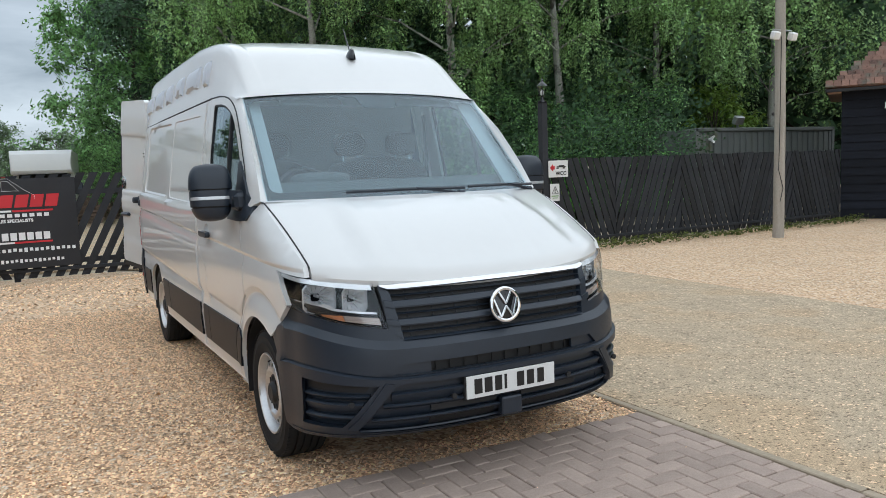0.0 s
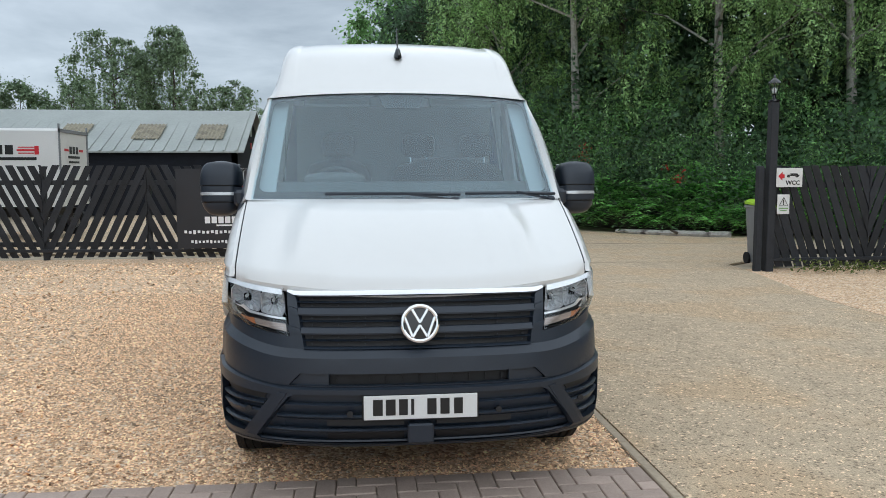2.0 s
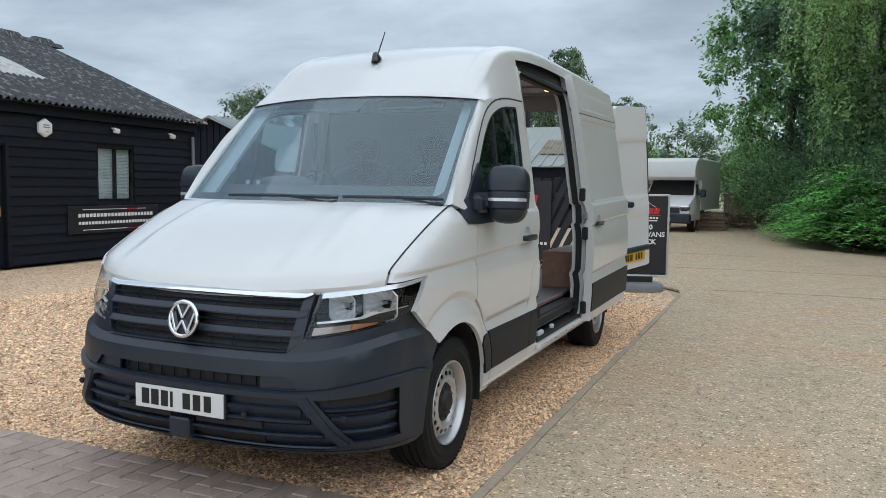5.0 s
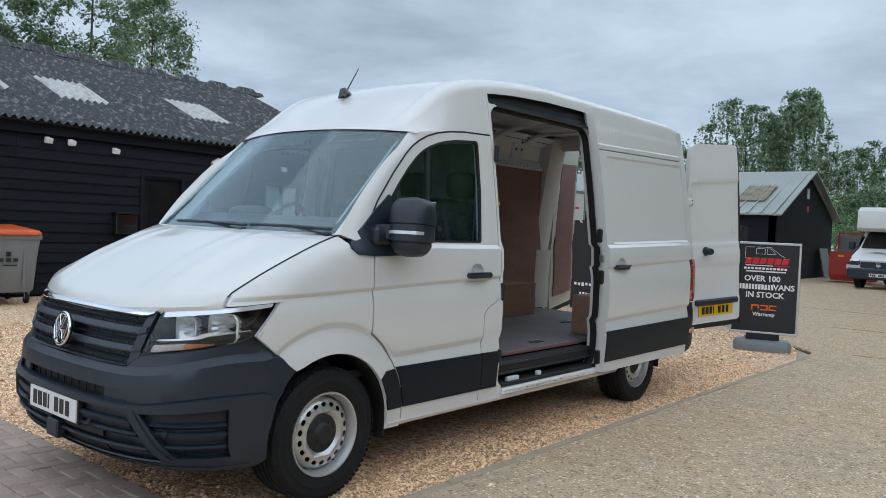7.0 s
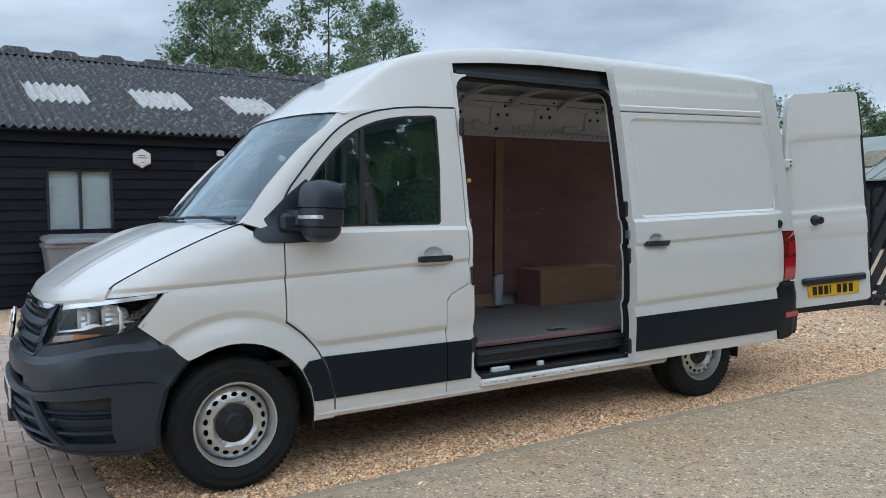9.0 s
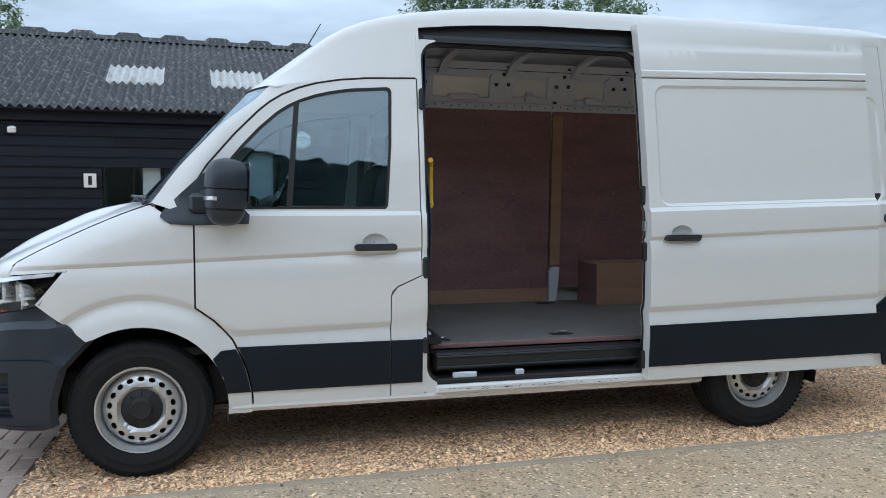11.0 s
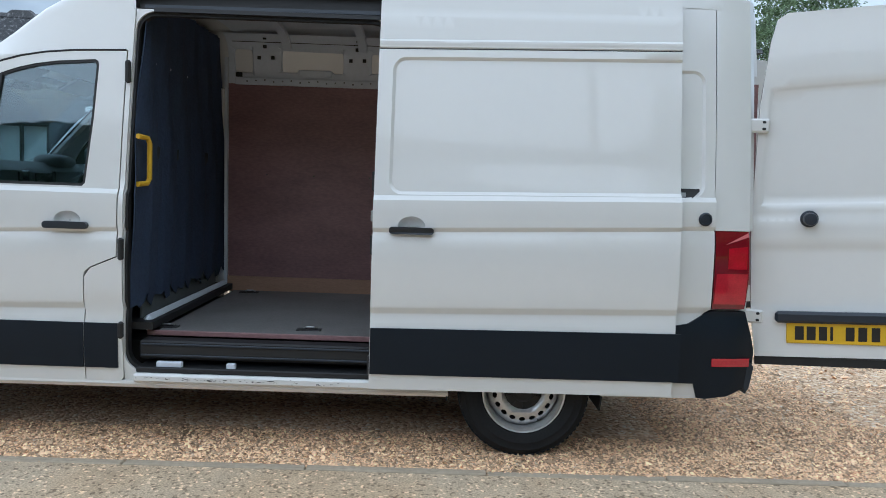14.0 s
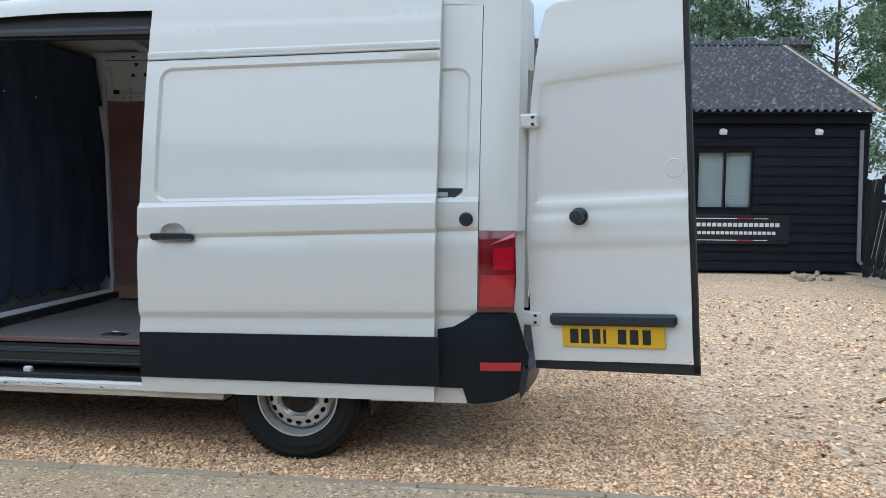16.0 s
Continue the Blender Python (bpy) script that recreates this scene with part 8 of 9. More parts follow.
bars(ps, ORANGE_INK, fm, [(-0.11, -0.235, 0.09, 0.018), (-0.15, -0.265, 0.018, 0.07), (-0.07, -0.255, 0.018, 0.05), (0.0, -0.235, 0.09, 0.018), (0.0, -0.29, 0.09, 0.018), (0.04, -0.265, 0.018, 0.07), (0.11, -0.235, 0.09, 0.018), (0.11, -0.29, 0.09, 0.018), (0.07, -0.265, 0.018, 0.07)])
words("Warranty", 0.07, WHITE_INK, ps, fm @ Matrix.Translation((0.0, -0.355, 0.001)), bold=0.002)

ya = thing("arrow_sign", "white board with a red arrow on the battened gable", "sign")
put("panel", Geo().box((-16.02, 19.93, 2.26), (1.15, 0.02, 0.50), 0.003), PLATE_W, ya, smooth=0)
fm = on_front(-16.02, 19.918, 2.26)
bars(ya, RED_INK, fm, [(0.14, 0.09, 0.16, 0.07), (0.24, 0.09, 0.06, 0.14)])
bars(ya, INK, fm, [(-0.42, 0.10, 0.10, 0.17), (-0.28, 0.10, 0.10, 0.17), (-0.14, 0.10, 0.10, 0.17), (-0.28, -0.06, 0.26, 0.035), (-0.28, -0.14, 0.2, 0.03)])

# ---- bins ----
def four_wheel_bin(y0, lid_mat, label, group="bins by the office"):
    """Large refuse bin on castors with a rounded lid."""
    b = thing("refuse_bin", label, "bin", Matrix.Translation((-8.92, y0 + 0.62, 0)), group)
    rows2 = []
    for z, sx_, sy_ in ((0.18, 0.42, 0.50), (0.22, 0.45, 0.53), (0.7, 0.475, 0.565), (1.02, 0.50, 0.60)):
        rows2.append([Vector((a, c, z)) for a, c in round_rect(-sx_, sx_, -sy_, sy_, 0.08, 4)])
    put("body", Geo().loft(rows2), GREYPLASTIC, b, smooth=40)
    put("rim", Geo().loft([[Vector((a * k, c * k, z)) for a, c in round_rect(-0.52, 0.52, -0.62, 0.62, 0.08, 4)] for k, z in ((0.98, 0.985), (1.0, 1.0), (1.0, 1.05), (0.98, 1.06))]), GREYPLASTIC, b, smooth=40)
    put("lid", Geo().loft([[Vector((a * k, c * k, z + (0.05 if a < 0 else 0))) for a, c in round_rect(-0.52, 0.52, -0.615, 0.615, 0.08, 4)] for k, z in ((1.0, 1.062), (1.0, 1.09), (0.94, 1.13), (0.8, 1.145))]), lid_mat, b, smooth=40)
    put("lid_bar", Geo().tube([(0.54, -0.5, 1.07), (0.56, 0.0, 1.075), (0.54, 0.5, 1.07)], 0.018, 8), lid_mat, b)
    for cx in (-0.36, 0.36):
        for cy in (-0.44, 0.44):
            put("castor", Geo().lathe([(0.0, -0.02), (0.08, -0.02), (0.085, -0.01), (0.085, 0.01), (0.08, 0.02), (0.0, 0.02)], 16, Matrix.Translation((cx, cy, 0.085)) @ pose(0, 0, 0, 90, 0, 0)), RUBBER, b)
            put("fork", Geo().box((cx, cy + 0.03, 0.14), (0.05, 0.012, 0.12)).box((cx, cy - 0.03, 0.14), (0.05, 0.012, 0.12)), STEEL, b, smooth=0)
    for k in range(3):
        put("rib", Geo().box((0.485, -0.35 + 0.35 * k, 0.55), (0.03, 0.03, 0.6), 0.008), GREYPLASTIC, b, smooth=0)
    bars(b, INK, Matrix.Translation((0.502, 0.12, 0.68)) @ WALL_FACE, [(-0.1, 0.0, 0.06, 0.05), (0.0, 0.0, 0.07, 0.05), (0.1, 0.0, 0.07, 0.05), (0.0, 0.09, 0.07, 0.07), (0.02, -0.08, 0.2, 0.02)])
    return b


four_wheel_bin(0.90, GREYPLASTIC, "grey four-wheeled refuse bin with a grey lid")
four_wheel_bin(2.21, ORANGELID, "grey four-wheeled refuse bin with an orange lid")
wb = thing("wheelie_bin", "grey wheelie bin with a lime green lid by the gatepost", "bin", Matrix.Translation((6.62, 9.0, 0)))
put("body", Geo().loft([[Vector((a, c + dy, z)) for a, c in round_rect(-hx, hx, -hy_, hy_, 0.05, 3)] for z, hx, hy_, dy in ((0.03, 0.22, 0.26, 0.02), (0.08, 0.24, 0.28, 0.02), (0.98, 0.285, 0.35, 0))]), GREYPLASTIC, wb, smooth=40)
put("rim", Geo().box((0, 0, 0.985), (0.60, 0.73, 0.05), 0.015), GREYPLASTIC, wb, smooth=40)
put("lid", Geo().loft([[Vector((a, c, z + (c * 0.06))) for a, c in round_rect(-hx, hx, -hx * 1.25, hx * 1.25, 0.06, 3)] for z, hx in ((1.01, 0.30), (1.05, 0.30), (1.09, 0.25), (1.10, 0.18))]), LIMELID, wb, smooth=40)
for s in (-1, 1):
    put("wheel", Geo().lathe([(0.0, -0.025), (0.10, -0.025), (0.10, 0.025), (0.0, 0.025)], 18, Matrix.Translation((s * 0.25, 0.27, 0.10)) @ pose(0, 0, 0, 0, 90, 0)), RUBBER, wb)
put("handle", Geo().tube([(-0.22, 0.40, 0.98), (0.22, 0.40, 0.98)], 0.016, 8), GREYPLASTIC, wb)

# ---- lorries in the back yard ----
def box_lorry(m, label, length, top, cab=True, mark=False):
    """Box-bodied light lorry: nose towards -y of its own frame."""
    r = thing("box_lorry", label, "lorry", m)
    w = 0.98
    put("box_body", Geo().loft([[Vector((x, y, z)) for x, z in ((-w, 0.78), (w, 0.78), (w, top - 0.06), (w - 0.06, top), (-w + 0.06, top), (-w, top - 0.06))] for y in (1.55, 1.56, 1.55 + length)]), WHITEBOX, r, smooth=0)
    put("luton_head", Geo().loft([[Vector((s * x, y, z)) for x, z in ((-w, zl), (w, zl), (w, zt), (-w, zt))] for y, zl, zt, s in ((0.62, 2.02, top - 0.42, 0.94), (0.72, 1.93, top - 0.16, 0.98), (1.0, 1.9, top - 0.02, 1.0), (1.55, 1.9, top, 1.0))]), WHITEBOX, r, smooth=40)
    put("cab_body", Geo().loft([[Vector((s * x, y, z)) for x, z in ((-0.96, 0.42), (0.96, 0.42), (0.97, zt * 0.72), (0.82 if zt > 1.4 else 0.9, zt), (-0.82 if zt > 1.4 else -0.9, zt), (-0.97, zt * 0.72))] for y, zt, s in ((0.0, 0.95, 0.93), (0.12, 1.05, 0.98), (0.85, 1.32, 1.0), (1.40, 1.92, 1.0), (1.55, 1.95, 1.0))]), PAINT, r, smooth=40)
    put("windscreen", Geo().add([(-0.84, 0.84, 1.345), (0.84, 0.84, 1.345), (0.76, 1.36, 1.905), (-0.76, 1.36, 1.905), (-0.84, 0.87, 1.345), (0.84, 0.87, 1.345), (0.76, 1.39, 1.905), (-0.76, 1.39, 1.905)],
                                [(0, 1, 2, 3), (7, 6, 5, 4), (0, 4, 5, 1), (1, 5, 6, 2), (2, 6, 7, 3), (3, 7, 4, 0)]), GLOSS, r, smooth=0)
    put("bumper", Geo().box((0, 0.02, 0.50), (1.9, 0.22, 0.36), 0.05), PLASTIC, r, smooth=0)
    put("grille", Geo().box((0, -0.02, 0.80), (1.1, 0.06, 0.20), 0.01), PLASTIC, r, smooth=0)
    put("badge", Geo().lathe([(0.0, 0.0), (0.08, 0.0), (0.085, 0.01), (0.0, 0.015)], 20, Matrix.Translation((0, -0.05, 0.82)) @ pose(0, 0, 0, 90, 0, 0)), CHROME, r)
    plt = put("number_plate", Geo().box((0, -0.10, 0.47), (0.5, 0.012, 0.11), 0.002), PLATE_W, r, smooth=0)
    bars(plt, INK, on_front(0, -0.107, 0.47), GLYPHS[:7], thick=0.002)
    for s in (-1, 1):
        put("headlamp", Geo().box((s * 0.74, 0.02, 0.86), (0.34, 0.12, 0.17), 0.03), CHROME, r, smooth=0)
        mr_ = put("mirror", Geo().box((s * 1.16, 0.98, 1.42), (0.2, 0.14, 0.30), 0.04), PLASTIC, r, smooth=0)
        put("arm", Geo().box((s * 1.02, 1.0, 1.38), (0.14, 0.06, 0.06)), PLASTIC, mr_, smooth=0)
        put("side_window", Geo().box((s * 0.93, 1.22, 1.55), (0.02, 0.42, 0.40), 0.0, Euler((0, radians(-10 * s), 0)).to_matrix()), GLOSS, r, smooth=0)
        for y in (0.85, 3.9):
            wh = put("wheel", Geo().lathe([(0.20, -0.11), (0.32, -0.11), (0.345, -0.09), (0.345, 0.09), (0.32, 0.11), (0.20, 0.11)], 28, Matrix.Translation((s * 0.82, y, 0.345)) @ pose(0, 0, 0, 0, 90, 0), closed=True), RUBBER, r)
            put("rim", Geo().lathe([(0.0, 0.04), (0.12, 0.05), (0.2, 0.08), (0.21, 0.10)], 24, Matrix.Translation((s * 0.82, y, 0.345)) @ pose(0, 0, 0, 0, 90 * s, 0)), SILVER, wh)
    put("chassis", Geo().box((0, 0.9 + length / 2, 0.62), (0.9, length + 0.8, 0.2)), SEAL, r, smooth=0)
    bars(r, GREYPLASTIC, Matrix.Translation((-0.2, 0.42, 1.19)) @ pose(0, 0, 0, 20, 0, 0), [(0.0, 0.0, 0.5, 0.05), (0.0, 0.07, 0.3, 0.03)])
    if mark:
        for face in (Matrix.Translation((w + 0.002, 1.55 + length / 2, top - 0.55)) @ Matrix(((0, 0, 1, 0), (1, 0, 0, 0), (0, 1, 0, 0), (0, 0, 0, 1))),):
            bars(r, RED_INK, face, [(-0.62, 0.03, 0.42, 0.05), (-0.62, 0.10, 0.36, 0.025), (-0.62, -0.04, 0.36, 0.025), (-0.86, 0.03, 0.10, 0.20), (0.62, 0.03, 0.42, 0.05), (0.62, 0.10, 0.36, 0.025), (0.62, -0.04, 0.36, 0.025), (0.86, 0.03, 0.10, 0.20)])
            bars(r, INK, face, [(-0.24, 0.04, 0.18, 0.22), (0.0, 0.04, 0.18, 0.22), (0.24, 0.04, 0.18, 0.22), (0.0, -0.17, 1.7, 0.07)])
        fr2 = Matrix.Translation((0, 1.55 + length + 0.003, top - 0.55)) @ Matrix(((-1, 0, 0, 0), (0, 0, 1, 0), (0, 1, 0, 0), (0, 0, 0, 1)))
        bars(r, INK, fr2, [(-0.22, 0.05, 0.16, 0.18), (0.0, 0.05, 0.16, 0.18), (0.22, 0.05, 0.16, 0.18), (0.0, -0.12, 0.8, 0.06), (0, -0.24, 0.7, 0.05)])
        bars(r, RED_INK, fr2, [(-0.5, 0.05, 0.28, 0.06), (0.5, 0.05, 0.28, 0.06)])
        put("door_frame", Geo().box((0, 1.55 + length + 0.01, top - 0.05), (1.96, 0.03, 0.08)).box((0.95, 1.55 + length + 0.01, 1.8), (0.06, 0.03, 1.9)).box((-0.95, 1.55 + length + 0.01, 1.8), (0.06, 0.03, 1.9)), GREYPLASTIC, r, smooth=0)
    return r


box_lorry(Matrix.Translation((-1.42, 26.6, 0)) @ pose(0, 0, 0, 0, 0, -6), "white box lorry with a dark bumper parked in the yard", 3.7, 2.74)
box_lorry(Matrix.Translation((-11.62, 17.0, 0)) @ pose(0, 0, 0, 0, 0, -90), "white box lorry with red arrow lettering behind the fence", 2.72, 2.64, mark=True)

# ---- skip, pallets, gate ----
sk = thing("waste_skip", "red steel waste container with a mesh back", "skip", Matrix.Translation((-3.0, 30.6, 0)))
put("tub", Geo().loft([[Vector((x * k, y * k, z)) for x, y in ((-0.75, -0.6), (0.75, -0.6), (0.75, 0.6), (-0.75, 0.6))] for k, z in ((0.9, 0.08), (1.0, 0.3), (1.0, 1.15), (0.96, 1.15), (0.9, 0.3))]), SKIPRED, sk, smooth=0)
put("back_frame", Geo().box((0, 0.6, 1.85), (1.5, 0.06, 0.06)).box((-0.72, 0.6, 1.4), (0.06, 0.06, 1.0)).box((0.72, 0.6, 1.4), (0.06, 0.06, 1.0)), SKIPRED, sk, smooth=0)
put("load", Geo().box((0, 0.5, 1.42), (1.3, 0.12, 0.7), 0.02), CONTAINER, sk, smooth=0)
bars(sk, WHITE_INK, on_front(0.1, -0.605, 0.62), [(-0.2, 0, 0.09, 0.16), (-0.08, 0, 0.07, 0.16), (0.03, 0, 0.07, 0.16), (0.15, 0, 0.09, 0.13)])
bars(sk, YELLOW, on_front(-0.35, -0.605, 1.0), [(0, 0, 0.2, 0.08), (0.5, 0.0, 0.12, 0.06)])


def pallet(m, group):
    p = thing("pallet", "worn grey timber pallet in a stack", "pallet", m, group)
    for k in range(7):
        put("deck_board", Geo().box((-0.54 + 0.18 * k, 0, 0.125), (0.12, 1.0, 0.022)), PALLET, p, smooth=0)
    for y in (-0.44, 0, 0.44):
        put("bearer", Geo().box((0, y, 0.065), (1.2, 0.09, 0.09)), PALLET, p, smooth=0)
    for k in (-0.5, 0, 0.5):
        put("foot_board", Geo().box((k, 0, 0.01), (0.1, 1.0, 0.02)), PALLET, p, smooth=0)
    return p


for bx, by, n_ in ((0.0, 29.2, 5), (1.0, 31.8, 4)):
    first = pallet(Matrix.Translation((bx, by, 0.0)), "pallet stack")
    for k in range(1, n_):
        copy_thing(first, Matrix.Translation((bx + random.uniform(-0.06, 0.06), by + random.uniform(-0.05, 0.05), 0.137 * k)) @ pose(0, 0, 0, 0, 0, random.uniform(-5, 5)))
yg = thing("yard_gate", "grey-brown boarded gate at the end of the yard", "gate", Matrix.Translation((1.3, 35.0, 0)))
for k in range(16):
    put("board", Geo().box((-1.15 + 0.153 * k, 0, 0.72), (0.145, 0.025, 1.36)), PALLET, yg, smooth=0)
for z in (0.35, 1.15):
    put("rail", Geo().box((0, 0.03, z), (2.4, 0.04, 0.09)), PALLET, yg, smooth=0)
put("notice", Geo().box((-0.18, -0.02, 1.0), (0.34, 0.01, 0.26)), PLATE_W, yg, smooth=0)
lg = thing("fallen_log", "grey fallen branch at the hedge foot", "log")
put("stem", Geo().tube([(8.7, 14.55, 0.05), (7.6, 15.1, 0.06), (6.4, 16.3, 0.05)], [0.09, 0.08, 0.05], 8), BARK, lg)
put("side_branch", Geo().tube([(7.6, 15.1, 0.06), (7.3, 14.9, 0.16)], [0.04, 0.02], 6), DARKBARK, lg)
rb2 = thing("rubble_heap", "small heap of pale rubble by the downpipe", "rubble")
for k in range(9):
    c = (-9.1 + random.uniform(-0.35, 0.5), 10.55 + random.uniform(-0.3, 0.25), 0.02)
    put("chunk", Geo().box(c, (random.uniform(0.08, 0.2), random.uniform(0.06, 0.16), random.uniform(0.05, 0.1)), 0.015, Euler((random.random(), random.random(), random.random() * 6)).to_matrix()), KERB, rb2, smooth=0)


# ---- trees and shrubs ----
rng = np.random.default_rng(7)


def leaf_mesh(name, pts, size, mat, parent, label="", kind="", droop=0.35, aspect=0.55, facing=None):
    """Many small leaves, each a folded diamond, in one mesh."""
    n = len(pts)
    a = rng.normal(size=(n, 3)); a[:, 2] -= droop * 2
    a /= np.linalg.norm(a, axis=1)[:, None]
    if facing is None:
        b = np.cross(a, rng.normal(size=(n, 3)))
    else:
        # leaves lie over the clump like tiles: their faces look out and up
        f = facing / np.maximum(1e-6, np.linalg.norm(facing, axis=1))[:, None] + rng.normal(size=(n, 3)) * 0.38
        b = np.cross(a, f)
    b /= np.maximum(1e-6, np.linalg.norm(b, axis=1))[:, None]
    if facing is not None:
        a = np.cross(b, f); a /= np.maximum(1e-6, np.linalg.norm(a, axis=1))[:, None]
    s = size * rng.uniform(0.6, 1.35, n)[:, None]
    v = np.empty((n, 4, 3))
    v[:, 0], v[:, 2] = pts - a * s * 0.5, pts + a * s * 0.5
    v[:, 1], v[:, 3] = pts + b * s * aspect * 0.5 - a * s * 0.1, pts - b * s * aspect * 0.5 - a * s * 0.1
    me = bpy.data.meshes.new(name)
    me.vertices.add(n * 4); me.loops.add(n * 4); me.polygons.add(n)
    me.vertices.foreach_set("co", v.reshape(-1))
    me.loops.foreach_set("vertex_index", np.arange(n * 4))
    me.polygons.foreach_set("loop_start", np.arange(n) * 4)
    me.polygons.foreach_set("loop_total", np.full(n, 4))
    me.materials.append(mat)
    me.update()
    me.validate()
    ob = new(name, me)
    if parent is not None:
        ob.parent = parent
    return tagged(ob, label, kind=kind)


def tree(base, height, radius, leaves, size, leaf_mat, bark, label, low=0.15, weep=0.0, clumps=70, squash=1.0, name="tree", lean=(0, 0)):
    """Tapered trunk, limbs out to clumps of leaves, and a ragged crown with gaps; weep hangs strands from the clumps."""
    bx, by = base
    root = thing(name, label, "tree")
    top = Vector((bx + lean[0], by + lean[1], height * 0.93))
    pts = [Vector((bx, by, -0.1)), Vector((bx + lean[0] * 0.2, by + lean[1] * 0.2, height * 0.25)), Vector((bx + lean[0] * 0.5 + rng.uniform(-.3, .3), by + lean[1] * 0.5, height * 0.55)), top]
    r0 = 0.011 * height + 0.03
    put("trunk", Geo().tube(pts, [r0, r0 * 0.75, r0 * 0.45, r0 * 0.12], 10), bark, root)
    cz0, cz1 = height * low, height
    cents = []
    for i in range(clumps):
        f = rng.uniform(0, 1) ** 0.9
        z = cz0 + (cz1 - cz0) * f
        prof = (math.sin(math.pi * (0.12 + 0.86 * f)) ** 0.65) * radius * squash
        a = rng.uniform(0, 2 * math.pi)
        r = prof * math.sqrt(rng.uniform(0.35, 1.0)) * rng.uniform(0.8, 1.12)
        t = f * 0.8
        cx, cy = bx + lean[0] * t, by + lean[1] * t
        cents.append((cx + r * math.cos(a), cy + r * math.sin(a), z))
    cents = np.array(cents)
    limbs = Geo()
    for c in cents[:: max(1, clumps // 22)]:
        z0 = max(height * 0.12, c[2] - rng.uniform(0.6, 1.8))
        k = min(0.95, z0 / height)
        s = Vector((bx + lean[0] * k, by + lean[1] * k, z0))
        e = Vector(c)
        mid = s.lerp(e, 0.5) + Vector((0, 0, 0.25))
        limbs.tube([s, mid, e], [r0 * 0.24, r0 * 0.14, r0 * 0.05], 5)
    put("limb", limbs, bark, root, kind="stuff")
    which = rng.integers(0, clumps, leaves)
    cr_ = radius * (0.30 if weep else 0.17) * rng.uniform(0.6, 1.4, clumps)
    if weep:
        # sprays: a short arching head, then strands that hang from it
        n_s = 15
        sid = rng.integers(0, n_s, leaves)
        key = which * n_s + sid
        tot = clumps * n_s
        ang, rad = rng.uniform(0, 2 * math.pi, tot), rng.uniform(0.1, 1.0, tot) ** 0.6
        lng = weep * rng.uniform(0.35, 1.15, tot)
        u = rng.uniform(0, 1, leaves)
        out = rad[key] * cr_[which] * np.minimum(1, u * 2.2)
        drop = np.maximum(0, u - 0.3) / 0.7 * lng[key] - 0.35 * cr_[which] * np.sin(np.minimum(1, u * 2.2) * math.pi)
        wide = 0.04 + 0.075 * (1 - u)
        p = cents[which] + np.stack([out * np.cos(ang[key]), out * np.sin(ang[key]), -drop], 1) + rng.normal(size=(leaves, 3)) * wide[:, None]
        face = np.stack([np.cos(ang[key]), np.sin(ang[key]), 1.1 - 0.6 * u], 1)
    else:
        # twigs: each clump is a handful of short branches rather than a ball
        n_s = 9
        key = which * n_s + rng.integers(0, n_s, leaves)
        d_ = rng.normal(size=(clumps * n_s, 3)) * np.array([1, 1, 0.8]) + np.array([0, 0, 0.25])
        d_ /= np.linalg.norm(d_, axis=1)[:, None]
        u = rng.uniform(0.05, 1, leaves) ** 0.8
        p = cents[which] + d_[key] * (u * cr_[which] * 1.7)[:, None] + rng.normal(size=(leaves, 3)) * cr_[which][:, None] * 0.20
        face = d_[key] * np.array([1, 1, 0.6]) + np.array([0, 0, 0.7])
    keep_ = p[:, 2] > 0.25
    leaf_mesh("crown", p[keep_], size, leaf_mat, root, droop=0.35 + (0.4 if weep else 0), facing=face[keep_])
    return root


BIRCH = "tall birch with weeping strands of green leaves"
GREEN = "dense dark green broadleaf tree"
tree((4.9, 24.8), 13.0, 2.1, 28000, 0.14, LEAF_BIRCH, BARK, BIRCH, 0.12, 2.0, 34)
tree((6.6, 21.0), 14.0, 3.7, 74000, 0.10, LEAF_BIRCH, BARK, BIRCH, 0.27, 1.5, 52)
tree((10.0, 17.8), 14.0, 4.0, 92000, 0.088, LEAF_BIRCH, BARK, BIRCH, 0.30, 1.5, 56, lean=(-0.9, 0.3))
tree((13.8, 17.8), 14.0, 4.3, 88000, 0.092, LEAF_BIRCH, BARK, BIRCH, 0.33, 1.5, 56)
tree((18.6, 18.4), 14.0, 4.3, 46000, 0.125, LEAF_BIRCH, BARK, BIRCH, 0.28, 1.3, 56)
tree((24.0, 17.8), 13.0, 4.4, 24000, 0.15, LEAF_BIRCH, BARK, BIRCH, 0.3, 1.8, 80)
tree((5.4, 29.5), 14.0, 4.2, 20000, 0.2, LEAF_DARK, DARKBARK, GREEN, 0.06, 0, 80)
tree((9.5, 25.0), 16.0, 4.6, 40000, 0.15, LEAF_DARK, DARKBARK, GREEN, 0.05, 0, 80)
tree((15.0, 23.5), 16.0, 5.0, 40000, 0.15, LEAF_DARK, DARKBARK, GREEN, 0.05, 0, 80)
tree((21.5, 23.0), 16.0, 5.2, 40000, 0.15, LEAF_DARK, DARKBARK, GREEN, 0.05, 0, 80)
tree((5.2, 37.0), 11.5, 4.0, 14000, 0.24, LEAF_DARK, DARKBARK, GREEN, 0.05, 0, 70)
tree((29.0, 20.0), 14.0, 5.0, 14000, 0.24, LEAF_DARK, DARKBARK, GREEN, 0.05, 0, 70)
tree((19.4, 16.4), 3.9, 1.7, 5000, 0.17, LEAF_BUSH, DARKBARK, "bright green laurel behind the container", 0.2, 0, 40, name="bush")
